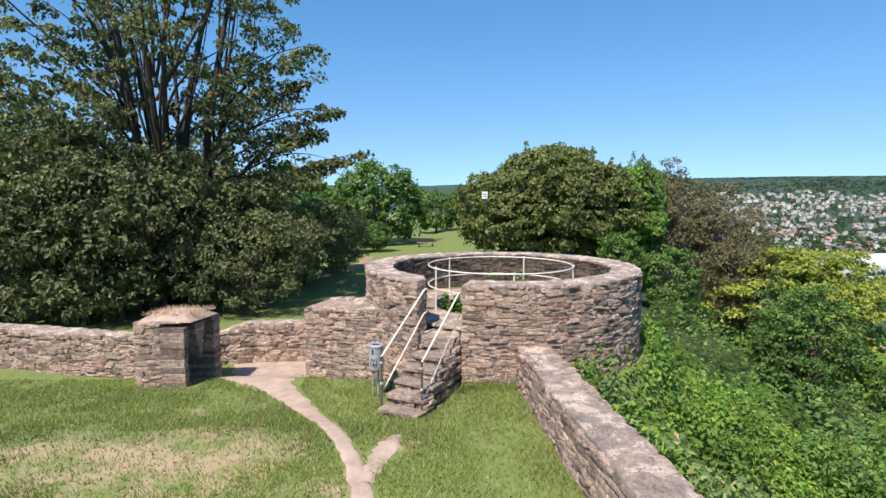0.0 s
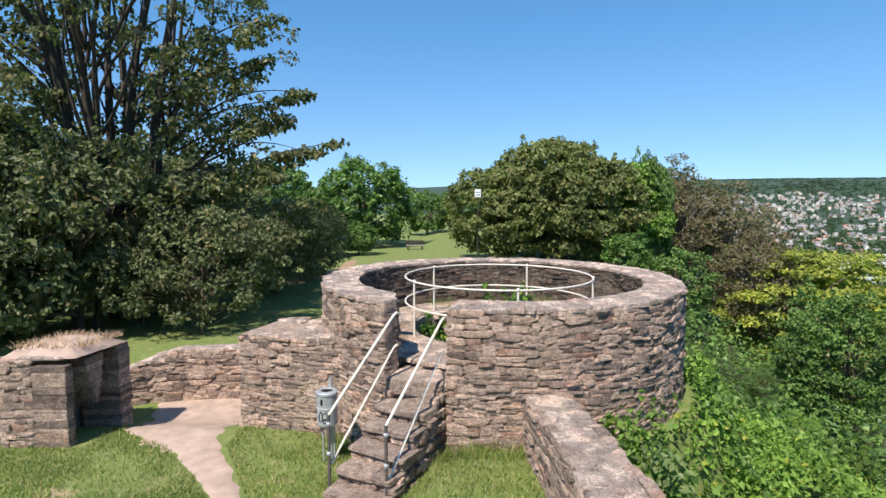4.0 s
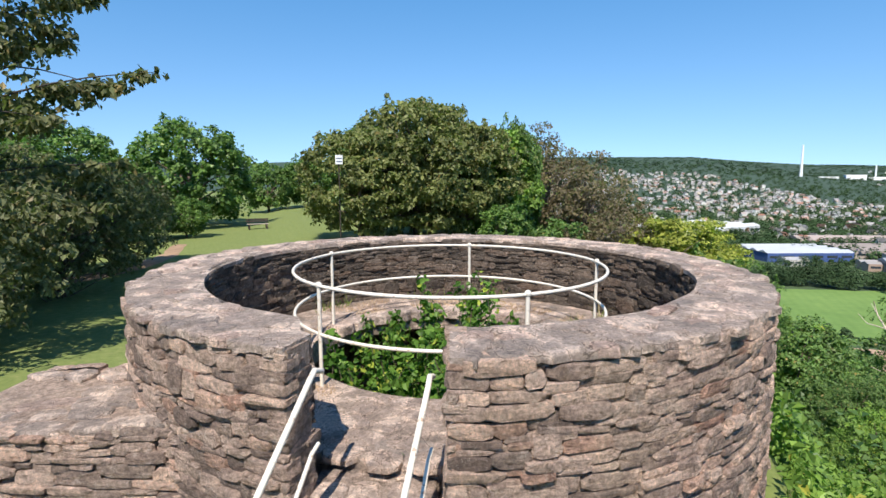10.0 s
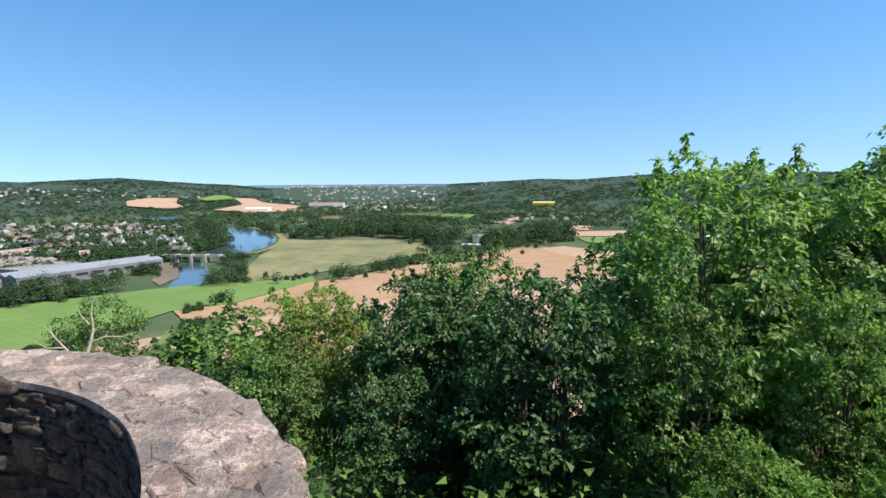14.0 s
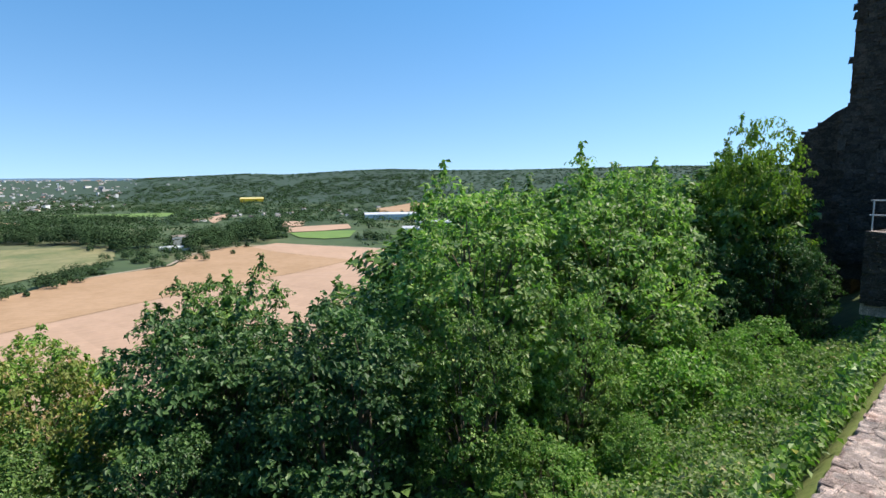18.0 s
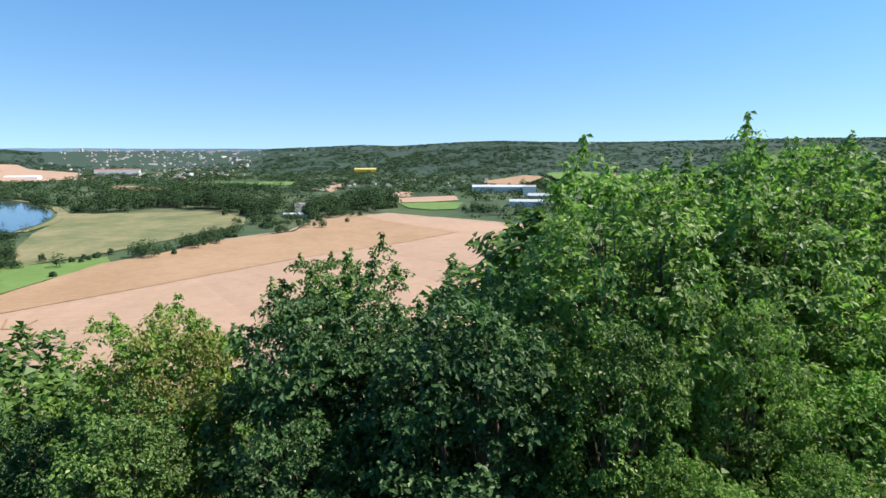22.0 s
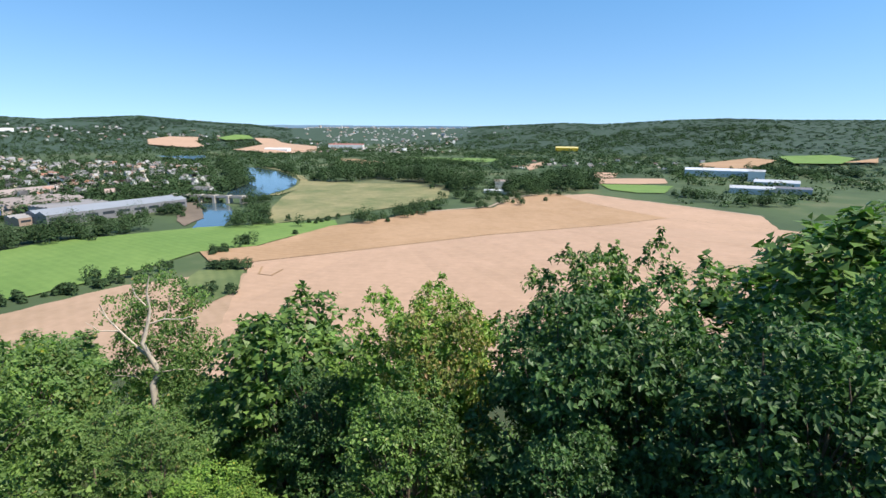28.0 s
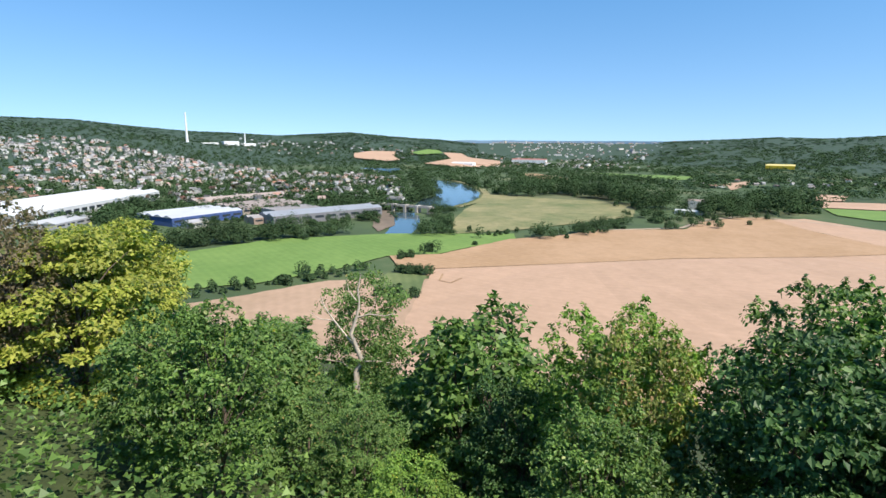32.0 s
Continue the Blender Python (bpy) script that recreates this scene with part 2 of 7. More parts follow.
def leaf_material(name, dark, light, odd=None, odd_share=0.04, trans=0.36, patch=0.5, through_col=(0.85, 1.25, 0.55), gloss=0.22):
    m, nt, b = nodes_of(name, 0.46)
    r = nt.nodes.new("ShaderNodeNewGeometry").outputs["Random Per Island"]
    c = ramp(nt, [(0.0, dark), (1.0 - odd_share - 0.001, light)] + ([(1.0 - odd_share, odd)] if odd else []), r)
    big = ramp(nt, [(0.35, (0.75, 0.75, 0.75)), (0.65, (1.2, 1.2, 1.1))], wnoise(nt, patch, 3))
    c = mixc(nt, 1.0, c, big, "MULTIPLY")
    nt.links.new(c, b.inputs["Base Color"])
    b.inputs["Specular IOR Level"].default_value = gloss
    t = nt.nodes.new("ShaderNodeBsdfTranslucent")
    nt.links.new(mixc(nt, 1.0, c, through_col, "MULTIPLY"), t.inputs["Color"])
    ms = nt.nodes.new("ShaderNodeMixShader")
    ms.inputs[0].default_value = trans
    nt.links.new(b.outputs[0], ms.inputs[1])
    nt.links.new(t.outputs[0], ms.inputs[2])
    nt.links.new(ms.outputs[0], nt.nodes["Material Output"].inputs["Surface"])
    return m


L_MAPLE = leaf_material("leaf_maple", (0.048, 0.105, 0.026), (0.19, 0.3, 0.075), (0.36, 0.4, 0.16), 0.015, 0.33, 0.5, (0.85, 1.25, 0.55), 0.3)
L_DARK = leaf_material("leaf_dark", (0.085, 0.1, 0.046), (0.2, 0.205, 0.1), (0.3, 0.23, 0.11), 0.07, 0.36)
L_THICKET = leaf_material("leaf_thicket", (0.08, 0.1, 0.046), (0.195, 0.205, 0.1), (0.2, 0.16, 0.08), 0.06, 0.3)
L_HORN = leaf_material("leaf_hornbeam", (0.105, 0.125, 0.046), (0.265, 0.28, 0.108), (0.201, 0.165, 0.059), 0.05)
L_LIGHT = leaf_material("leaf_bright", (0.115, 0.205, 0.038), (0.25, 0.38, 0.083), (0.378, 0.378, 0.071), 0.03)
L_YELLOW = leaf_material("leaf_yellow", (0.25, 0.28, 0.05), (0.45, 0.45, 0.10), (0.12, 0.18, 0.04), 0.12)
L_BROWN = leaf_material("leaf_brown", (0.14, 0.115, 0.07), (0.25, 0.2, 0.125), (0.12, 0.15, 0.05), 0.15)
L_OLIVE = leaf_material("leaf_olive", (0.088, 0.165, 0.048), (0.2, 0.3, 0.095), (0.354, 0.283, 0.118), 0.025)
# maple leaves made paler: sunlight on the crown is put into the colour
L_SUNLIT = leaf_material("leaf_sunlit", (0.1, 0.19, 0.052), (0.36, 0.47, 0.16), (0.5, 0.5, 0.24), 0.025, 0.48, 0.5, (0.85, 1.25, 0.55), 0.35)
# maple leaves again, with the thicket's shade put into a darker green
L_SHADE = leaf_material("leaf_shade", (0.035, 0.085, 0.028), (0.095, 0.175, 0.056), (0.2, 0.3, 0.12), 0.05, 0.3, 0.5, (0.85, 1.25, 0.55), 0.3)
L_FRESH = leaf_material("leaf_fresh", (0.11, 0.17, 0.03), (0.23, 0.30, 0.06), (0.42, 0.42, 0.12), 0.05, 0.5)
L_BUSH = leaf_material("leaf_bush", (0.11, 0.21, 0.05), (0.26, 0.4, 0.11), (0.4, 0.44, 0.16), 0.03, 0.42)
L_BRUSH = leaf_material("leaf_weeds", (0.15, 0.215, 0.085), (0.3, 0.36, 0.16), (0.44, 0.36, 0.2), 0.06, 0.45)
L_RUSTY = leaf_material("leaf_rusty", (0.2, 0.24, 0.06), (0.33, 0.36, 0.11), (0.5, 0.33, 0.17), 0.15, 0.4)
L_FAR = leaf_material("leaf_far", (0.034, 0.062, 0.03), (0.056, 0.092, 0.044), (0.07, 0.1, 0.05), 0.05, 0.1, 0.02, (0.85, 1.25, 0.55), 0.0)
GRASS = leaf_material("grass_blade", (0.155, 0.21, 0.052), (0.29, 0.335, 0.105), (0.47, 0.38, 0.23), 0.16)
LAWN = leaf_material("lawn_blade", (0.13, 0.215, 0.03), (0.25, 0.36, 0.065), (0.36, 0.37, 0.12), 0.06)
DRY = leaf_material("dry_grass", (0.52, 0.37, 0.25), (0.68, 0.5, 0.36), (0.36, 0.3, 0.17), 0.06, 0.25, 0.5, (1.0, 0.95, 0.85))


# ---- building helpers ----
def mesh_from(name, v, f, mat, smooth=False):
    """A mesh from arrays; f is (n, 3) or (n, 4)."""
    v, f = np.asarray(v, dtype=np.float32), np.asarray(f, dtype=np.int32)
    me = bpy.data.meshes.new(name)
    n, k = f.shape
    me.vertices.add(len(v))
    me.vertices.foreach_set("co", v.ravel())
    me.loops.add(n * k)
    me.loops.foreach_set("vertex_index", f.ravel())
    me.polygons.add(n)
    me.polygons.foreach_set("loop_start", np.arange(0, n * k, k, dtype=np.int32))
    me.polygons.foreach_set("use_smooth", np.full(n, smooth))
    me.update(calc_edges=True)
    me.validate()
    me.materials.append(mat)
    return me


def part(name, bm, material, parent, label=""):
    """One mesh object from a bmesh (or a ready mesh) under a thing or a part."""
    if isinstance(bm, bmesh.types.BMesh):
        me = bpy.data.meshes.new(name)
        bm.to_mesh(me)
        bm.free()
        me.materials.append(material)
    else:
        me = bm
    ob = new(name, me)
    ob.parent = parent
    return tagged(ob, label)


def empty(name, x, y, z, rz=0, label="", category="", group="", kind=""):
    ob = new(name)
    ob.matrix_world = pose(x, y, z, 0, 0, rz)
    return tagged(ob, label, category, group, kind)


def box(bm, x0, x1, y0, y1, z0, z1, bevel=0.0, jitter=0.0, rng=None):
    r = bmesh.ops.create_cube(bm, size=1.0)
    vs = r["verts"]
    for v in vs:
        v.co = Vector((x0 + (v.co.x + 0.5) * (x1 - x0), y0 + (v.co.y + 0.5) * (y1 - y0), z0 + (v.co.z + 0.5) * (z1 - z0)))
        if jitter:
            v.co += Vector([(rng or random).uniform(-jitter, jitter) for _ in range(3)])
    if bevel:
        bmesh.ops.bevel(bm, geom=list({e for v in vs for e in v.link_edges}), offset=bevel, segments=1, affect="EDGES", profile=0.5)
    return bm


def tube_arrays(pts, radii, sides=8, closed=False):
    pts = np.asarray(pts, float)
    n = len(pts)
    t = np.roll(pts, -1, 0) - np.roll(pts, 1, 0) if closed else np.gradient(pts, axis=0)
    t /= np.linalg.norm(t, axis=1)[:, None] + 1e-9
    ref = np.where(np.abs(t[:, 2:3]) > 0.9, np.array([[1.0, 0, 0]]), np.array([[0, 0, 1.0]]))
    a = np.cross(t, ref)
    a /= np.linalg.norm(a, axis=1)[:, None] + 1e-9
    b = np.cross(t, a)
    ang = np.linspace(0, 2 * np.pi, sides, endpoint=False)
    r = np.broadcast_to(np.asarray(radii, float), (n,))
    v = pts[:, None] + r[:, None, None] * (np.cos(ang)[None, :, None] * a[:, None] + np.sin(ang)[None, :, None] * b[:, None])
    f = []
    for i in range(n if closed else n - 1):
        for j in range(sides):
            k, i2 = (j + 1) % sides, (i + 1) % n
            f.append((i * sides + j, i2 * sides + j, i2 * sides + k, i * sides + k))
    return v.reshape(-1, 3), np.array(f, np.int32)


def join_arrays(items):
    vs, fs, o = [], [], 0
    for v, f in items:
        vs.append(v)
        fs.append(f + o)
        o += len(v)
    return np.concatenate(vs), np.concatenate(fs)


def tube(name, pts, radii, mat, parent, label="", sides=8, closed=False):
    return part(name, mesh_from(name, *tube_arrays(pts, radii, sides, closed), mat, True), mat, parent, label)


def ss(a, b, x):
    t = np.clip((np.asarray(x, float) - a) / (b - a), 0, 1)
    return t * t * (3 - 2 * t)


# ---- terrain ----
TC, TR, TI = (1.6, 14.9), 3.74, 3.0     # the round tower: centre, outer and inner radius
RIM, FLOOR = 2.18, 1.08
VALLEY = -80.0
AZ = [-180, 0, 20, 33, 42.5, 46.7, 51, 56, 59.5, 62, 66.5, 73, 76, 79.5, 83, 90, 97, 99.5, 102.5, 108, 111.5, 119, 123, 128, 135, 150, 180]
EL = [1.0, 1.5, 2.0, 2.0, 1.85, 1.4, 1.05, 0.9, 0.7, 0.86, 1.13, 0.6, 0.46, 0.1, 0.2, 0.22, 0.23, 0.45, 0.58, 0.84, 0.72, 1.18, 1.28, 1.12, 1.08, 1.3, 1.0]
R1 = [900, 900, 900, 850, 850, 900, 1000, 1200, 1300, 1400, 1500, 1700, 1900, 2100, 2200, 2400, 2000, 1800, 1650, 1600, 1500, 1350, 1250, 1150, 1100, 1000, 900]


def edge_x(y):
    y = np.asarray(y, float)
    south = 2.6 + 0.0815 * (10.6 - y)
    dy = np.clip(np.abs(y - TC[1]), 0, 3.9)
    round_ = TC[0] + np.sqrt(np.maximum(3.9 ** 2 - dy ** 2, 0))
    north = 4.0 + 0.32 * np.maximum(y - 18, 0)
    e = np.where(y < 12, south, north)
    e = np.where(y < -14, 4.6 + 0.25 * (-14 - y), e)
    return np.maximum(e, np.where((y > 11) & (y < 18.8), round_, -1e3))


def height(x, y):
    x, y = np.asarray(x, float), np.asarray(y, float)
    top = -0.5 * ss(9.2, 12.8, y) * ss(1.1, -1.2, x) - 0.45 * ss(12.5, 30, y) + 0.05 * np.clip(4 - y, 0, 14) * ss(2.0, -4, x)
    top = top - 0.2 * ss(8.5, 10.3, y) * ss(0.9, -0.4, x) * ss(12.5, 10.3, y)
    top = top - 0.38 * ss(13.0, 14.6, y) * ss(-1.5, -3.2, x) * ss(19.5, 17.0, y) * ss(-12, -7, x)
    d = x - edge_x(y)
    drop = np.where(d > 0, 1.3 * ss(0, 1.2, d) + 0.49 * np.maximum(d - 0.6, 0), 0)
    z = top - drop
    w = 6.0
    z = np.where(z < VALLEY + w, VALLEY + w * np.exp(np.minimum((z - VALLEY - w) / w, 0)), z)
    r, az = np.hypot(x, y), np.degrees(np.arctan2(x, y))
    el, r1 = np.interp(az, AZ, EL), np.interp(az, AZ, R1)
    crest = 4.7 + 3200 * np.tan(np.radians(el)) - VALLEY
    far = VALLEY + crest * ss(0, 1, (r - r1) / (3300 - r1)) * (0.55 + 0.45 * ss(0, 1, (r - r1) / (3300 - r1)))
    z = np.where(np.hypot(x - TC[0], y - TC[1]) < TR - 0.3, -3.0, z)
    return np.where(r > 700, np.maximum(np.where(r > 800, VALLEY, z), far), z)


def gz(x, y):
    return float(height(x, y))


def ground_material():
    m, nt, b = nodes_of("ground", 0.95)
    sx = nt.nodes.new("ShaderNodeSeparateXYZ")
    nt.links.new(position(nt), sx.inputs[0])
    fine = wnoise(nt, 5.0, 6, 0.7)
    lawn = ramp(nt, [(0.3, (0.11, 0.15, 0.04)), (0.55, (0.165, 0.2, 0.06)), (0.75, (0.25, 0.24, 0.1))], fine)
    dist = nt.nodes.new("ShaderNodeVectorMath")
    dist.operation = "DISTANCE"
    dist.inputs[1].default_value = (-4.6, 7.2, 0.0)
    nt.links.new(position(nt), dist.inputs[0])
    worn = math2(nt, "MAXIMUM", math2(nt, "SUBTRACT", 0.17, math2(nt, "MULTIPLY", dist.outputs["Value"], 0.05)), -0.12)
    dry = ramp(nt, [(0.52, (0, 0, 0)), (0.68, (1, 1, 1))], math2(nt, "ADD", wnoise(nt, 0.8, 6, 0.7), worn))
    park = math2(nt, "MULTIPLY", math2(nt, "GREATER_THAN", sx.outputs["Y"], 13.0), 0.6)
    lawn = mixc(nt, math2(nt, "MULTIPLY", dry, math2(nt, "SUBTRACT", 0.8, park)), lawn, (0.43, 0.3, 0.205))
    floor = ramp(nt, [(0.3, (0.03, 0.045, 0.015)), (0.7, (0.07, 0.09, 0.03))], wnoise(nt, 0.8, 5, 0.7))
    valley = ramp(nt, [(0.35, (0.04, 0.066, 0.03)), (0.55, (0.065, 0.098, 0.04)), (0.72, (0.15, 0.15, 0.08))], wnoise(nt, 0.006, 5, 0.6))
    # forest ground, blued a little for haze like the leaves over it
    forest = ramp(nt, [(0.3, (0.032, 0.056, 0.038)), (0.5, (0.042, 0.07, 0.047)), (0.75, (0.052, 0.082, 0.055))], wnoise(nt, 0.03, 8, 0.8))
    z = sx.outputs["Z"]
    c = mixc(nt, ramp(nt, [(0.0, (0, 0, 0)), (1.0, (1, 1, 1))], math2(nt, "MULTIPLY_ADD", z, -1.0)), lawn, floor)
    k = math2(nt, "SUBTRACT", math2(nt, "MULTIPLY", z, -1.0), 1.4)
    c = mixc(nt, math2(nt, "MINIMUM", math2(nt, "MAXIMUM", k, 0.0), 1.0), lawn, floor)
    ln = nt.nodes.new("ShaderNodeVectorMath")
    ln.operation = "LENGTH"
    nt.links.new(position(nt), ln.inputs[0])
    far = math2(nt, "GREATER_THAN", ln.outputs["Value"], 200.0)
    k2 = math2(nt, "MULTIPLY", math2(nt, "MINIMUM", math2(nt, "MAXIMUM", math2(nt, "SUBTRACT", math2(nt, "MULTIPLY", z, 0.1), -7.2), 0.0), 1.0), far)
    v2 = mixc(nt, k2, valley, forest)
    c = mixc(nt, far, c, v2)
    nt.links.new(c, b.inputs["Base Color"])
    bump(nt, b, wnoise(nt, 14, 6, 0.7), 0.6, 0.03)
    return m


GROUND = ground_material()


def build_ground():
    r = np.concatenate([np.arange(0.5, 30, 0.4), np.geomspace(30, 240, 60), np.geomspace(245, 4900, 90)])
    az = np.radians(np.arange(0, 360, 1.5))
    rr, aa = np.meshgrid(r, az, indexing="ij")
    x, y = rr * np.sin(aa) + 0.5, rr * np.cos(aa) + 6.0
    z = height(x, y)
    bumps = np.zeros_like(z)
    for k in range(len(r)):
        if r[k] > 1300:
            for j in range(len(az)):
                p = Vector((x[k, j] / 260, y[k, j] / 260, 0.3))
                bumps[k, j] = noise.fractal(p, 0.8, 2.0, 3) * 5.0
    z += bumps * ss(1300, 2000, rr) * ss(-79, -60, z)
    # the inside of the tower and the pit in it lie under the floor
    v = np.stack([x, y, z], -1).reshape(-1, 3)
    v = np.concatenate([[[0.5, 6.0, gz(0.5, 6.0)]], v])
    n, k = rr.shape
    i = np.arange(n - 1)[:, None] * k + 1
    j = np.arange(k)[None]
    j2 = (j + 1) % k
    quads = np.stack([i + j, i + k + j, i + k + j2, i + j2], -1).reshape(-1, 4)
    me = mesh_from("ground", v, quads, GROUND, True)
    tagged(new("ground", me), "grassy castle hill falling to a wide green valley", "ground", kind="structure")
    bm = bmesh.new()
    ring = [bm.verts.new(Vector(p)) for p in v[1:1 + k]]
    bm.faces.new(ring[::-1])
    part("grass_patch", bm, GROUND, bpy.data.objects["ground"])


build_ground()


# ---- masonry ----
SRNG = np.random.default_rng(4)
PROTO = []


def stone_protos():
    """Rubble stones: uneven rounded outlines with a worn edge and a bulging face towards -y."""
    rng = random.Random(3)
    for i in range(22):
        ring = []
        for cx, cz in ((1, -1), (1, 1), (-1, 1), (-1, -1)):
            ux, uz = rng.uniform(0.05, 0.24), rng.uniform(0.08, 0.32)
            pair = [(cx * (0.5 - ux), cz * 0.5), (cx * 0.5, cz * (0.5 - uz))]
            for x, z in (pair if cx == cz * -1 else pair[::-1]):
                ring.append((x + rng.uniform(-0.04, 0.04), z + rng.uniform(-0.07, 0.07)))
        n = len(ring)
        tilt_x, tilt_z = rng.uniform(-0.1, 0.1), rng.uniform(-0.1, 0.1)
        lip, inset = rng.uniform(0.07, 0.16), rng.uniform(0.86, 0.95)
        front = [-0.5 + tilt_x * x + tilt_z * z + rng.uniform(-0.03, 0.03) for x, z in ring]
        v = [(x, 0.5, z) for x, z in ring] + [(x, f + lip, z) for (x, z), f in zip(ring, front)]
        v += [(x * inset, f, z * inset) for (x, z), f in zip(ring, front)] + [(rng.uniform(-0.1, 0.1), -0.5 - rng.uniform(0.0, 0.08), rng.uniform(-0.1, 0.1))]
        f = []
        for k in range(n):
            j = (k + 1) % n
            for o in (0, n):
                f += [(o + k, o + n + k, o + n + j), (o + k, o + n + j, o + j)]
            f.append((2 * n + k, 3 * n, 2 * n + j))
        v, f = np.array(v, np.float32), np.array(f, np.int32)
        f = f[:, ::-1]
        me = mesh_from("stone", v, f, STONE)
        me.materials.clear()
        PROTO.append((me, v, f))


stone_protos()
SLABS, BLOCKS = [], []


def flat_protos():
    """Uneven many-sided slabs for wall tops and floors, and plain rough blocks for far walls."""
    rng = random.Random(5)
    for i in range(14):
        n = rng.randint(5, 8)
        a0 = rng.uniform(0, 6.28)
        ring = []
        for k in range(n):
            a = a0 + 6.283 * (k + rng.uniform(-0.28, 0.28)) / n
            q = 0.56 / max(abs(math.cos(a)), abs(math.sin(a))) ** 0.75 * rng.uniform(0.82, 1.0)
            ring.append((q * math.cos(a), q * math.sin(a)))
        v = [(x, y, -0.5) for x, y in ring] + [(x, y, 0.25 + rng.uniform(-0.1, 0.1)) for x, y in ring] + [(x * 0.86, y * 0.86, 0.5 + rng.uniform(-0.06, 0.06)) for x, y in ring] + [(0, 0, 0.5 + rng.uniform(-0.05, 0.08))]
        f = []
        for k in range(n):
            j = (k + 1) % n
            for b in (0, n):
                f += [(b + k, b + j, b + n + j), (b + k, b + n + j, b + n + k)]
            f.append((2 * n + k, 2 * n + j, 3 * n))
        v, f = np.array(v, np.float32), np.array(f, np.int32)
        SLABS.append((mesh_from("slab", v, f, STONE), v, f))
        SLABS[-1][0].materials.clear()
    for i in range(10):
        bm = bmesh.new()
        box(bm, -0.5, 0.5, -0.5, 0.5, -0.5, 0.5, 0.0, 0.13, rng)
        bmesh.ops.triangulate(bm, faces=bm.faces[:])
        v = np.array([p.co for p in bm.verts], np.float32)
        f = np.array([[p.index for p in q.verts] for q in bm.faces], np.int32)
        bm.free()
        BLOCKS.append((None, v, f))


flat_protos()
MESHES = {}


def proto_mesh(i, mat, protos):
    """The stone mesh i in that material, shared by all alike pieces."""
    key = (i, mat.name, protos is SLABS)
    if key not in MESHES:
        me = protos[i][0].copy()
        me.materials.append(mat)
        MESHES[key] = me
    return MESHES[key]


def lay(parent, mats_list, single, mat, name="stone", rest="stonework", protos=PROTO):
    """Stones at the matrices: those marked single as parts of their own, the others joined."""
    joined = []
    for m, one in zip(mats_list, single):
        i = int(SRNG.integers(len(protos)))
        if one:
            ob = new(name, proto_mesh(i, mat, protos))
            ob.parent = parent
            ob.matrix_local = m
        else:
            a = np.array(m)
            joined.append((protos[i][1] @ a[:3, :3].T + a[:3, 3], protos[i][2]))
    if joined:
        ob = part(rest, mesh_from(rest, *join_arrays(joined), mat), mat, parent)
        tagged(ob, kind="stuff")


def courses(line, z0, z1, hmin=0.042, hmax=0.14, lmin=0.14, lmax=0.5, proud=0.015, depth=0.16, z0f=None, z1f=None, skip=None, wobble=0.03):
    """Matrices of rubble stones in courses along a line of (x, y) points; the face looks to the right of the way."""
    line = np.asarray(line, float)
    seg = np.linalg.norm(np.diff(line, axis=0), axis=1)
    s = np.concatenate([[0], np.cumsum(seg)])
    total = s[-1]
    out, where = [], []
    z = z0
    while z < z1:
        h = float(SRNG.uniform(hmin, hmax)) if SRNG.random() < 0.68 else float(SRNG.uniform(hmin, hmin * 1.4))
        u = float(SRNG.uniform(-0.2, 0))
        while u < total:
            l = float(SRNG.uniform(lmin, lmax)) * (0.65 if h < hmin * 1.5 else 1.0)
            lo_u, hi_u = max(u, 0.0), min(u + l, total)
            u += l
            l, c = hi_u - lo_u, (lo_u + hi_u) / 2
            if l < 0.045:
                continue
            x, y = np.interp(c, s, line[:, 0]), np.interp(c, s, line[:, 1])
            k = min(np.searchsorted(s, c, side="right") - 1, len(seg) - 1)
            t = (line[k + 1] - line[k]) / seg[k]
            lo = z0f(x, y) if z0f else z0
            hi = z1f(x, y) if z1f else z1
            zc = z + h / 2 + wobble * math.sin(c * 2.1 + z * 3) + wobble * math.sin(c * 5.3 - z * 2)
            big = SRNG.random() < 0.09
            if big:
                k2 = float(SRNG.uniform(1.5, 2.3))
                ang = math.degrees(math.atan2(t[1], t[0])) + float(SRNG.uniform(-2, 2))
                zb = zc + h * (k2 - 1) / 2
                if lo - 0.05 < zb - h * k2 / 2 and zb + h * k2 / 2 < hi and hi_u - lo_u > 0.1 and not (skip and skip(x, y, zb)):
                    o2 = 0.012 + float(SRNG.uniform(0, 0.012))
                    out.append(pose(x + t[1] * (o2 - depth / 2), y - t[0] * (o2 - depth / 2), zb, 0, float(SRNG.uniform(-4, 4)), ang) @ Matrix.Diagonal((min(max(l, 0.2), 0.42), depth, h * k2, 1)))
                    where.append((x, y, zb))
            two = h > 0.11 and SRNG.random() < 0.25
            for dz, hh in (((-h / 4, h / 2), (h / 4, h / 2)) if two else ((0, h),)):
                if lo - 0.1 < zc + dz and zc + dz + hh / 2 < hi - 0.008 and not (skip and skip(x, y, zc)):
                    out_by = float(SRNG.uniform(-0.012, proud)) if SRNG.random() < 0.85 else float(SRNG.uniform(-0.03, proud + 0.03))
                    ang = math.degrees(math.atan2(t[1], t[0])) + float(SRNG.uniform(-3, 3))
                    nx, ny = t[1], -t[0]
                    d = depth
                    m = pose(x + nx * (out_by - d / 2), y + ny * (out_by - d / 2), zc + dz, float(SRNG.uniform(-3, 3)), float(SRNG.uniform(-3.5, 3.5)), ang)
                    out.append(m @ Matrix.Diagonal((l * 1.03, d, hh * float(SRNG.uniform(0.95, 1.16)), 1)))
                    where.append((x, y, zc))
        z += h
    return out, where


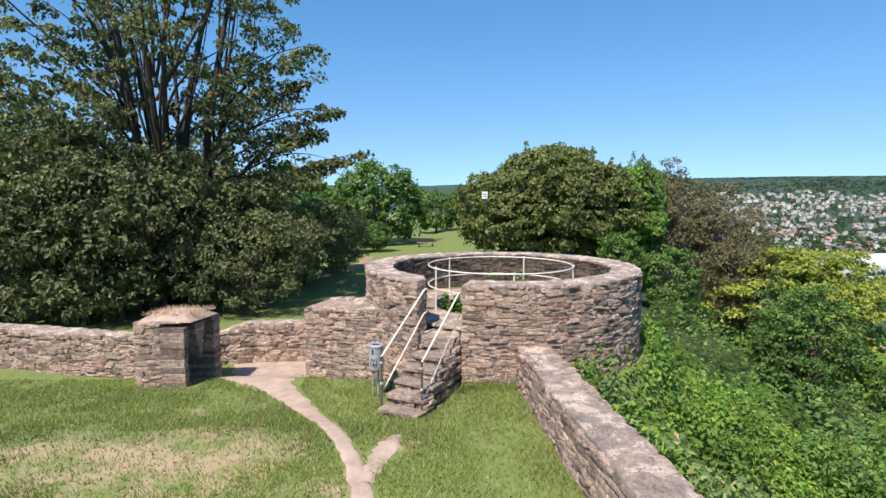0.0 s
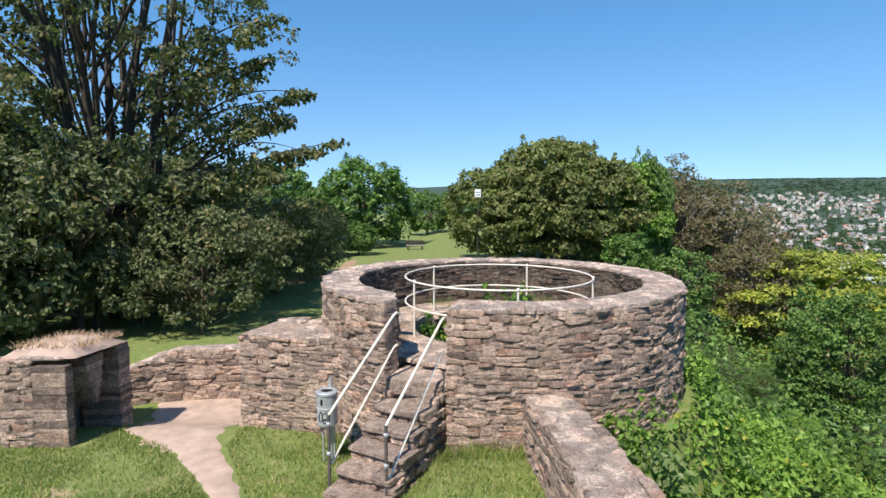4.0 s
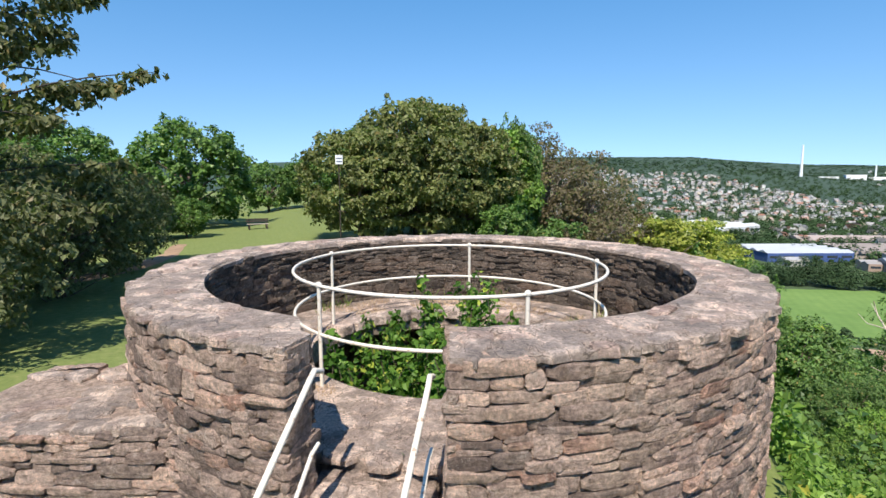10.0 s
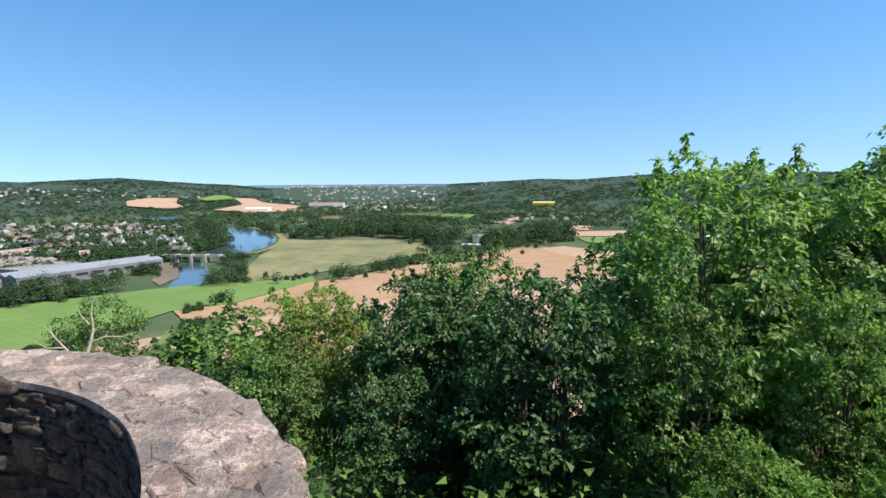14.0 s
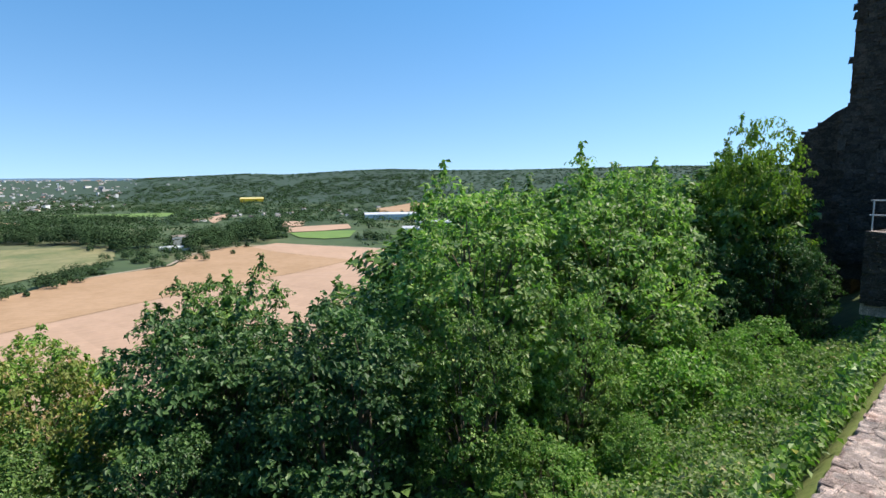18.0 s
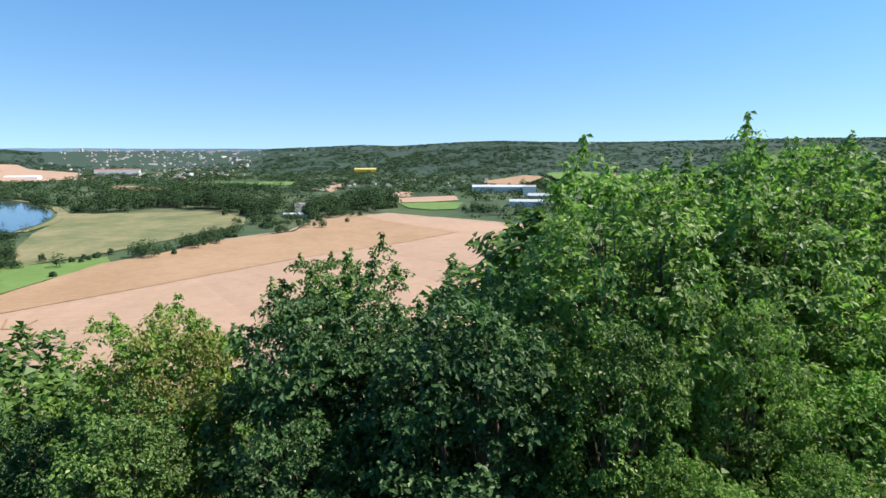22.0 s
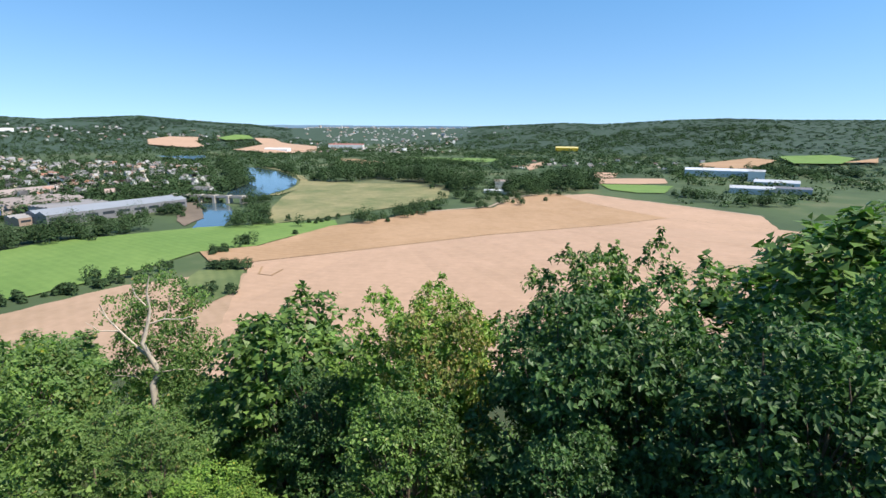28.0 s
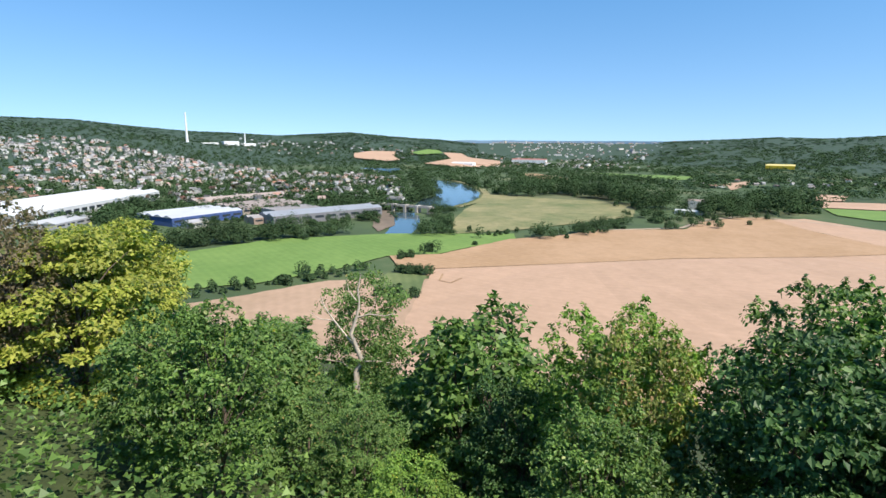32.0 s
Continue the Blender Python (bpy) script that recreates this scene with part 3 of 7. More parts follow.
def arc(cx, cy, r, a0, a1, step=2.0):
    n = max(2, int(abs(a1 - a0) / step))
    return [(cx + r * math.cos(radians(a)), cy + r * math.sin(radians(a))) for a in np.linspace(a0, a1, n)]


def chip(a):
    """How far the inner edge of the wall is broken back beside the doorway, by the angle."""
    return 0.38 * float(ss(226.5, 233.5, a % 360)) * float(a % 360 < 240)


def ring_mesh(r0, r1, z0, z1, a0, a1, n=120, wav=0.0, chipped=False):
    """A ring wall between two radii and angles about the tower's centre."""
    bm = bmesh.new()
    rows = []
    for a in np.linspace(radians(a0), radians(a1), n):
        k = wav * noise.noise(Vector((math.cos(a) * 4, math.sin(a) * 4, 0.7)))
        c = chip(math.degrees(a)) if chipped else 0.0
        pts = [(r1 + k, z0), (r1 + k, z1 + k), (r0 - k + c, z1 + k), (r0 - k + c, z0)]
        rows.append([bm.verts.new((TC[0] + r * math.cos(a), TC[1] + r * math.sin(a), z)) for r, z in pts])
    for p, q in zip(rows, rows[1:]):
        for i in range(4):
            bm.faces.new((p[i], q[i], q[(i + 1) % 4], p[(i + 1) % 4]))
    bm.faces.new(rows[0])
    bm.faces.new(rows[-1][::-1])
    bmesh.ops.recalc_face_normals(bm, faces=bm.faces[:])
    return bm


def polar(r, a, z=0.0):
    return (TC[0] + r * math.cos(radians(a)), TC[1] + r * math.sin(radians(a)), z)


# the gap of the doorway lies between these angles about the tower's centre
GAP_L, GAP_R = 234.3, 251.4
tower = empty("tower", *polar(0, 0, 0), 0, "roofless round ruin tower of brown rubble stone", "tower")


def in_tower(ob):
    ob.data.transform(tower.matrix_world.inverted())
    return ob


def build_tower():
    inv = tower.matrix_world.inverted()
    core = in_tower(part("core", ring_mesh(TI + 0.06, TR - 0.034, -14, RIM - 0.03, GAP_R, 360 + GAP_L, 150, 0.02, True), MORTAR, tower, "recessed lime mortar"))
    # outer face: from the doorway round by the east, then by the west
    far_line = arc(*TC, TR, GAP_R, 360 + GAP_L)
    ms, wh = courses(far_line[::1], -6.0, RIM, 0.04, 0.135, 0.1, 0.46, 0.024, z0f=lambda x, y: -6 if x > 3.2 and y < 18 else -0.7)
    ang = [math.degrees(math.atan2(y - TC[1], x - TC[0])) % 360 for x, y, z in wh]
    keep = [i for i, a in enumerate(ang) if a > 195 or a < 40]
    ms, wh, ang = [ms[i] for i in keep], [wh[i] for i in keep], [ang[i] for i in keep]
    near = [254 < a < 288 and z > 1.05 for a, (x, y, z) in zip(ang, wh)]
    lay(tower, [inv @ m for m in ms], near, STONE)
    # inner face, in stone already darkened for its shade
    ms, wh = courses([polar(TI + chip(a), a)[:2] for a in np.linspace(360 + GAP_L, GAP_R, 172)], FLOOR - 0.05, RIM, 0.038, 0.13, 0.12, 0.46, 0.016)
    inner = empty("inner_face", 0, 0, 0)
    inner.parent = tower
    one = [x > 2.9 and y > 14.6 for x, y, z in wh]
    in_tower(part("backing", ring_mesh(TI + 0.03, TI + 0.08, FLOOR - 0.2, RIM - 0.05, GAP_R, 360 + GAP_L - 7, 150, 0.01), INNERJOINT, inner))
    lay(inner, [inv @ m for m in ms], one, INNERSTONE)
    # jambs of the doorway
    for a, flip in ((GAP_L, False), (GAP_R, True)):
        p, q = polar(TR, a)[:2], polar(TI + chip(a), a)[:2]
        ms, wh = courses((q, p) if flip else (p, q), FLOOR - 0.2, RIM, 0.05, 0.14, 0.16, 0.34, 0.0)
        jamb = empty("jamb", 0, 0, 0)
        jamb.parent = tower
        lay(jamb, [inv @ m for m in ms], [True] * len(ms), STONE)
    # cap: flat stones bedded in mortar
    cap = in_tower(part("cap", ring_mesh(TI, TR - 0.01, RIM - 0.06, RIM - 0.005, GAP_R + 0.3, 360 + GAP_L - 0.3, 150, 0.015, True), CAPMORTAR, tower, "weathered mortar cap"))
    ms, one = [], []
    for r0, r1 in ((TI + 0.04, TI + 0.24), (TI + 0.17, TI + 0.4), (TI + 0.37, TI + 0.6), (TI + 0.55, TR + 0.01)):
        a = GAP_R + 0.5
        while a < 360 + GAP_L - 1:
            l = float(SRNG.uniform(0.16, 0.46))
            da = min(math.degrees(l / r0), 360 + GAP_L - 0.6 - a)
            l = radians(da) * r0
            if SRNG.random() < 0.78 and l > 0.08 and r0 > TI + chip(a + da / 2) - 0.02:
                rm = (r0 + r1) / 2 + float(SRNG.uniform(-0.03, 0.03))
                ac = a + da / 2
                m = pose(*polar(rm, ac, RIM - 0.021 + float(SRNG.uniform(-0.012, 0.007))), float(SRNG.uniform(-1.5, 1.5)), float(SRNG.uniform(-1.5, 1.5)), ac - 90 + float(SRNG.uniform(-25, 25)))
                ms.append(inv @ m @ Matrix.Diagonal((l * (1.05 if GAP_R + 6 < ac < 354 + GAP_L else 0.8), (r1 - r0) * float(SRNG.uniform(0.8, 1.2)), 0.07, 1)))
                one.append(True)
            a += da
    lay(cap, ms, one, CAPSTONE, "capstone", "capstones", SLABS)


build_tower()


def build_tower_floor():
    """The walk round the pit, the pit's own wall and its dark bottom."""
    inv = tower.matrix_world.inverted()
    f = in_tower(part("tower_floor", ring_mesh(1.84, TI + 0.08, FLOOR - 0.3, FLOOR, 0, 360, 120, 0.0), cap_material("tower_floor", [(0.0, (0.36, 0.265, 0.205)), (1.0, (0.36, 0.265, 0.205))]), tower, "trodden earth with bedded flags"))
    ms, one = [], []
    for r in np.arange(2.15, 2.95, 0.34):
        a = 0.0
        while a < 358:
            l = float(SRNG.uniform(0.3, 0.7))
            da = math.degrees(l / r)
            if SRNG.random() < 0.5:
                m = pose(*polar(r + float(SRNG.uniform(-0.05, 0.05)), a + da / 2, FLOOR - 0.026 + float(SRNG.uniform(-0.006, 0.004))), 0, 0, a + da / 2 - 90 + float(SRNG.uniform(-30, 30)))
                ms.append(inv @ m @ Matrix.Diagonal((l * 0.93, 0.33, 0.06, 1)))
                one.append(True)
            a += da
    door = []
    for r in np.arange(1.98, 3.1, 0.27):
        a = 227.0
        while a < 262:
            l = float(SRNG.uniform(0.24, 0.46))
            da = math.degrees(l / r)
            m = pose(*polar(r + float(SRNG.uniform(-0.03, 0.03)), a + da / 2, FLOOR - 0.016 + float(SRNG.uniform(-0.005, 0.005))), 0, 0, a + da / 2 - 90 + float(SRNG.uniform(-12, 12)))
            door.append(inv @ m @ Matrix.Diagonal((l * 0.96, 0.265, 0.06, 1)))
            a += da
    lay(f, ms, one, CAPSTONE, "flagstone", "flagstones", SLABS)
    lay(f, door, [True] * len(door), PINKFLAG, "flagstone", "flagstones", SLABS)
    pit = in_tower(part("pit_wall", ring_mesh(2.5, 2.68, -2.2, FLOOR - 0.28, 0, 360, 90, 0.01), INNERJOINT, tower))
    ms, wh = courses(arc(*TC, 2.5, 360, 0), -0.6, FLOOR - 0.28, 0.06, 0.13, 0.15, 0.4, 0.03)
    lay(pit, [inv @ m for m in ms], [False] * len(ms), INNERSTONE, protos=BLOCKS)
    ms = []
    a = 0.0
    while a < 357:
        l = float(SRNG.uniform(0.35, 0.75))
        da = math.degrees(l / 1.88)
        if a < 130 or a > 290:
            ms.append(inv @ pose(*polar(1.89, a + da / 2, FLOOR - 0.045), -90, 0, a + da / 2 - 90) @ Matrix.Diagonal((l * 0.97, 0.15, 0.32, 1)))
        a += da
    lay(pit, ms, [True] * len(ms), CAPSTONE, "kerb_stone")
    bm = bmesh.new()
    bmesh.ops.create_circle(bm, cap_ends=True, segments=48, radius=2.6, matrix=Matrix.Translation((0, 0, -0.55)))
    part("pit_bottom", bm, plain("pit_soil", (0.05, 0.04, 0.03)), tower)


build_tower_floor()


# ---- straight rubble walls ----
def wall(name, label, line, width, z0, z1, cap_mat=CAPSTONE, faces=(True, True), near=None, pieces=250, top_wave=0.0, mortar=CAPMORTAR, far=False, stone=STONE):
    """A rubble wall on a line, with faces to the right (first) and left of the way, ends and cap. z0 and z1: numbers, or functions of x, y."""
    line = [Vector((*p, 0)) for p in line]
    base = line[0].copy()
    f0 = z0 if callable(z0) else (lambda x, y: z0)
    f1 = z1 if callable(z1) else (lambda x, y: z1)
    ob = empty(name, base.x, base.y, f0(base.x, base.y), 0, label, "wall", kind="structure")
    inv = ob.matrix_world.inverted()
    left = []
    for i, p in enumerate(line):
        t = (line[min(i + 1, len(line) - 1)] - line[max(i - 1, 0)]).normalized()
        left.append(p + Vector((-t.y, t.x, 0)) * width)
    bm = bmesh.new()
    rows = []
    n = 14
    for k in range(len(line) - 1):
        for i in range(n + (k == len(line) - 2)):
            a, b = line[k].lerp(line[k + 1], i / n), left[k].lerp(left[k + 1], i / n)
            w = (b - a).normalized() * 0.05
            a, b = a + w, b - w
            za, zb = f0(a.x, a.y) - 0.5, f1(a.x, a.y) - 0.03 + 0.02 * noise.noise(a * 2)
            rows.append([bm.verts.new(inv @ Vector((q.x, q.y, z))) for q, z in ((a, za), (a, zb), (b, zb), (b, za))])
    for p, q in zip(rows, rows[1:]):
        for i in range(4):
            bm.faces.new((p[i], q[i], q[(i + 1) % 4], p[(i + 1) % 4]))
    bm.faces.new(rows[0])
    bm.faces.new(rows[-1][::-1])
    bmesh.ops.recalc_face_normals(bm, faces=bm.faces[:])
    core = part("core", bm, mortar, ob)
    ms, wh = [], []
    lo = min(f0(p.x, p.y) for p in line) - 0.2
    hi = max(f1(p.x, p.y) for p in line + left)
    for go, want in (([tuple(p[:2]) for p in line], faces[0]), ([tuple(p[:2]) for p in left[::-1]], faces[1]), ([tuple(left[0][:2]), tuple(line[0][:2])], True), ([tuple(line[-1][:2]), tuple(left[-1][:2])], True)):
        if want:
            a, b = courses(go, lo, hi, z0f=lambda x, y: f0(x, y), z1f=lambda x, y: f1(x, y))
            ms, wh = ms + a, wh + b
    one = [bool(near and near(*p)) for p in wh]
    lay(ob, [inv @ m for m in ms], one, stone, protos=BLOCKS if far else PROTO)
    caps = []
    for k in range(len(line) - 1):
        a0, b0 = line[k], left[k]
        ln = (line[k + 1] - line[k]).length
        t = (line[k + 1] - line[k]).normalized()
        nrm = Vector((-t.y, t.x, 0))
        lanes = max(1, round(width / 0.22))
        for j in range(lanes):
            u = 0.0
            while u < ln:
                l = float(SRNG.uniform(0.2, 0.55))
                p = a0 + t * min(u + l / 2, ln) + nrm * (width * (j + 0.5) / lanes + float(SRNG.uniform(-0.015, 0.015)))
                if SRNG.random() < 0.78:
                    z = f1(p.x, p.y) - 0.056 + float(SRNG.uniform(-0.008, 0.007))
                    caps.append(inv @ pose(p.x, p.y, z, float(SRNG.uniform(-1, 1)), float(SRNG.uniform(-1, 1)), math.degrees(math.atan2(t.y, t.x)) + float(SRNG.uniform(-30, 30) if 0 < j < lanes - 1 else SRNG.uniform(-7, 7))) @ Matrix.Diagonal((l * 1.02, width / lanes * float(SRNG.uniform(0.9, 1.3) if 0 < j < lanes - 1 else SRNG.uniform(0.8, 1.0)), 0.08, 1)))
                u += l
    lay(core, caps, [i < 280 for i in range(len(caps))], cap_mat, "capstone", "capstones", SLABS)
    return ob


wall("wall_east", "low brown rubble parapet wall with a flat stone top", [(1.56, 11.3), (1.62, 10.5), (2.05, 5.2), (2.7, -2.8), (3.42, -11.6)], 0.75,
     lambda x, y: -0.15 if x < 2.2 + 0.0815 * (10.6 - y) else -2.0, 0.88, faces=(True, True), near=lambda x, y, z: y > 4.6 and x < 2.1)
wall("wall_abutment", "thick rubble stub wall beside the tower with a broken mortared top", [(-3.55, 13.5), (-1.75, 12.86), (-1.0, 12.6)], 1.6, -0.7, lambda x, y: 1.31 + 0.055 * (x + 2.4) + 0.02 * math.sin(x * 4 + y * 3), CAPSTONE, near=lambda x, y, z: y < 13.8, mortar=PINK)
wall("wall_pillar", "thick rubble gate pier with dry grass on its top", [(-7.35, 12.42), (-6.9, 12.38), (-6.72, 12.4)], 1.7, -0.8, lambda x, y: 1.12 - 0.07 * (y - 12.4), near=lambda x, y, z: y < 12.9, mortar=PINK)
wall("wall_west", "low rubble boundary wall in sun", [(-16.0, 14.3), (-11.5, 13.9), (-9.9, 13.55), (-7.3, 13.0)], 0.6, -0.7, lambda x, y: 0.56 - 0.01 * (x + 7.8), faces=(True, False))
wall("wall_gate_back", "low curved rubble wall behind the gateway", [(-7.5, 15.0), (-6.4, 15.6), (-4.85, 15.8), (-3.2, 15.85), (-1.9, 15.5)], 0.5, -1.0, lambda x, y: 0.33 - 0.5 * min(max((-5.9 - x) / 1.3, 0.0), 1.0), faces=(True, False))


def build_pier_end():
    """The open end of the gate pier: two corner posts, a wedge between two dark slots, and a covering slab."""
    ob = bpy.data.objects["wall_pillar"]
    inv = ob.matrix_world.inverted()
    rng = random.Random(6)
    for nm, y0, y1, taper in (("corner_post", 12.4, 12.6, 0.0), ("wedge_stone", 12.84, 13.46, 0.62), ("corner_post", 13.7, 14.1, 0.0)):
        z = 0.05 if taper else -0.9
        while z < 0.93:
            h = rng.uniform(0.07, 0.16)
            k = taper * (1 - (z - 0.02) / 0.93) * 0.46
            face = -6.15 + 0.118 * (y0 - 12.4)
            bm = bmesh.new()
            box(bm, -6.76, face + rng.uniform(-0.02, 0.02), y0 + k, y1 - k, z, min(z + h - 0.006, 0.97), 0.008, 0.008, rng)
            bmesh.ops.transform(bm, matrix=inv, verts=bm.verts[:])
            part(nm, bm, STONE, ob)
            z += h
    bm = bmesh.new()
    box(bm, -6.84, -6.13, 12.43, 14.06, 0.97, 1.03, 0.015, 0.02, rng)
    for v in bm.verts:
        v.co += Vector((-0.1 + 0.08 * (v.co.y - 12.4), 0, 0.09 - 0.08 * (v.co.y - 12.4)))
    bmesh.ops.transform(bm, matrix=inv, verts=bm.verts[:])
    part("cover_slab", bm, CAPSTONE, ob)
    n = 22
    v, f = [], []
    for i in range(n):
        for j in range(n):
            x, y = -7.3 + 1.3 * i / (n - 1), 12.46 + 1.56 * j / (n - 1)
            e = min(i, j, n - 1 - i, n - 1 - j) / 5
            v.append(inv @ Vector((x, y, 1.09 - 0.07 * (y - 12.4) + min(e, 1.0) * (0.2 + 0.08 * noise.noise(Vector((x * 3, y * 3, 0)))))))
    for i in range(n - 1):
        for j in range(n - 1):
            f.append((i * n + j, (i + 1) * n + j, (i + 1) * n + j + 1, i * n + j + 1))
    part("earth_mound", mesh_from("earth_mound", [tuple(p) for p in v], f, GRAVEL, True), GRAVEL, ob, "dry earth mound on the pier")


build_pier_end()


# ---- path, stairs, rails ----
def strip(name, label, pts, lift=0.012, mat=GRAVEL, cat="path"):
    """A strip on the ground through points (x, y, half width)."""
    pts = np.array(pts, float)
    k = np.linspace(0, len(pts) - 1, len(pts) * 9)
    q = np.stack([np.interp(k, range(len(pts)), pts[:, i]) for i in range(3)], 1)
    for _ in range(3):
        q[1:-1] = (q[:-2] + q[1:-1] * 2 + q[2:]) / 4
    t = np.gradient(q[:, :2], axis=0)
    t /= np.linalg.norm(t, axis=1)[:, None]
    nrm = np.stack([-t[:, 1], t[:, 0]], 1)
    v, f = [], []
    for i, (p, nn) in enumerate(zip(q, nrm)):
        wl = p[2] * (1 + 0.3 * noise.noise(Vector((i * 0.35, 1, 0)))) + 0.04 * noise.noise(Vector((i * 1.3, 2, 0)))
        wr = p[2] * (1 + 0.3 * noise.noise(Vector((i * 0.35, 7, 0)))) + 0.04 * noise.noise(Vector((i * 1.3, 9, 0)))
        for s in np.linspace(-1, 1, 7):
            x, y = p[:2] + nn * (s * (wl if s < 0 else wr))
            v.append((x, y, gz(x, y) + lift - (0.03 if abs(s) == 1 else 0)))
    for i in range(len(q) - 1):
        for j in range(6):
            f.append((i * 7 + j, i * 7 + j + 1, i * 7 + j + 8, i * 7 + j + 7))
    return tagged(new(name, mesh_from(name, v, f, mat, True)), label, cat, kind="structure")


strip("path", "trodden pale earth path winding to the gateway", [(-0.8, 1.0, 0.22), (-1.0, 5.5, 0.2), (-1.08, 6.9, 0.17), (-1.4, 7.9, 0.15), (-1.85, 8.9, 0.15), (-2.55, 10.3, 0.2), (-3.2, 11.35, 0.28), (-3.95, 12.4, 0.42), (-4.55, 13.1, 0.85), (-4.75, 13.7, 1.1), (-4.85, 14.8, 1.3), (-4.9, 15.85, 1.5)], 0.02)
strip("park_path", "shaded brown earth path through the park lawn", [(-16.0, 31.0, 0.7), (-10.5, 33.0, 0.8), (-8.3, 34.6, 0.75), (-7.0, 37.0, 0.6), (-6.2, 41.0, 0.5), (-6.4, 46.0, 0.4)], 0.03, FURROWED)
strip("path_fork", "bare earth branch of the path towards the steps", [(-1.1, 7.2, 0.1), (-1.02, 7.9, 0.16), (-0.88, 8.4, 0.2), (-0.78, 8.75, 0.08)], 0.03)

AX = Vector((0.5, 0.866, 0)).normalized()        # the way up the stairs
STEP0 = Vector((-0.90, 10.17, 0))                 # middle of the lowest step's front edge


def build_stairs():
    st = empty("stairs", STEP0.x, STEP0.y, -0.37, math.degrees(math.atan2(AX.y, AX.x)) - 90, "five worn rubble stone steps up to the tower", "stairs", kind="structure")
    n, rise, run = 5, 0.205, 0.295
    mat = stone_material("step_stone", [(0.0, (0.36, 0.275, 0.235)), (0.5, (0.42, 0.33, 0.28)), (1.0, (0.48, 0.365, 0.305))])
    rng = random.Random(17)
    for i in range(n):
        w = 0.48 + rng.uniform(-0.025, 0.025)
        # two or three slabs make a tread, with an uneven nose that overhangs the riser
        cuts = [-w, rng.uniform(-0.12, 0.2), w] if i % 2 else [-w, w]
        for x0, x1 in zip(cuts, cuts[1:]):
            bm = bmesh.new()
            box(bm, x0 + 0.004, x1 - 0.004, i * run - 0.035, (i + 1) * run + 0.07, (i + 1) * rise - 0.085, (i + 1) * rise + rng.uniform(-0.008, 0.008), 0.0, 0.016, rng)
            bmesh.ops.subdivide_edges(bm, edges=bm.edges[:], cuts=2, use_grid_fill=True)
            for v in bm.verts:
                v.co += Vector((0.012 * noise.noise(v.co * 9 + Vector((i, 0, 0))), 0.03 * noise.noise(v.co * 6 + Vector((0, i, 3))), 0.014 * noise.noise(v.co * 7 + Vector((0, 0, i)))))
            bmesh.ops.bevel(bm, geom=[e for e in bm.edges if e.calc_face_angle(0.0) > 0.9], offset=0.012, segments=1, affect="EDGES", profile=0.5)
            part("tread", bm, mat, st)
        ms = []
        u = -w + 0.02
        while u < w - 0.08:
            l = rng.uniform(0.14, 0.34)
            ms.append(pose(min(u + l / 2, w - 0.09), i * run + 0.13, i * rise + 0.055, 0, rng.uniform(-4, 4)) @ Matrix.Diagonal((l * 0.96, 0.22, 0.11, 1)))
            u += l
        lay(st, ms, [True] * len(ms), STONE, "riser_stone")
    bm = bmesh.new()
    for i in range(n):
        box(bm, -0.42, 0.42, i * run + 0.09, n * run + 0.3, i * rise - 0.3 * (i == 0), (i + 1) * rise - 0.07)
    box(bm, -0.42, 0.42, n * run + 0.16, n * run + 1.2, n * rise - 0.1, n * rise + 0.22)
    part("core", bm, MORTAR, st)
    ms = []
    for sgn in (-1, 1):
        for i in range(n + 1):
            for k in range(i + 1):
                for u in (0.0, 0.15):
                    ms.append(pose(sgn * (0.41 + rng.uniform(-0.02, 0.03)), i * run + 0.09 + u, k * rise + 0.07 + rng.uniform(-0.02, 0.02), rng.uniform(-6, 6), 0, 90) @ Matrix.Diagonal((rng.uniform(0.13, 0.2), 0.12, 0.16 if u else 0.11, 1)))
    lay(st, ms, [False] * len(ms), STONE, "side_stone", "side_stones")
    # threshold in the doorway, with flags bedded in it
    turn = Matrix.Translation((-0.04, n * run + 0.16, 0)) @ Matrix.Rotation(radians(11), 4, "Z")
    bm = bmesh.new()
    box(bm, -0.47, 0.49, -0.03, 1.5, n * rise + 0.06, n * rise + 0.295, 0.02, 0.015, rng)
    bmesh.ops.transform(bm, matrix=turn, verts=bm.verts[:])
    part("threshold", bm, mat, st, "flagged stone threshold in the doorway")
    ms = []
    for a in range(6):
        x = -0.47
        while x < 0.44:
            w = rng.uniform(0.22, 0.42)
            ms.append(turn @ pose(min(x + w / 2, 0.36), 0.13 + a * 0.27 + rng.uniform(-0.03, 0.03), n * rise + 0.29, rng.uniform(-1, 1), rng.uniform(-1, 1), rng.uniform(-9, 9)) @ Matrix.Diagonal((w * 0.97, 0.265, 0.05, 1)))
            x += w
    lay(st, ms, [True] * len(ms), PINKFLAG, "flagstone", "flagstones", SLABS)


build_stairs()


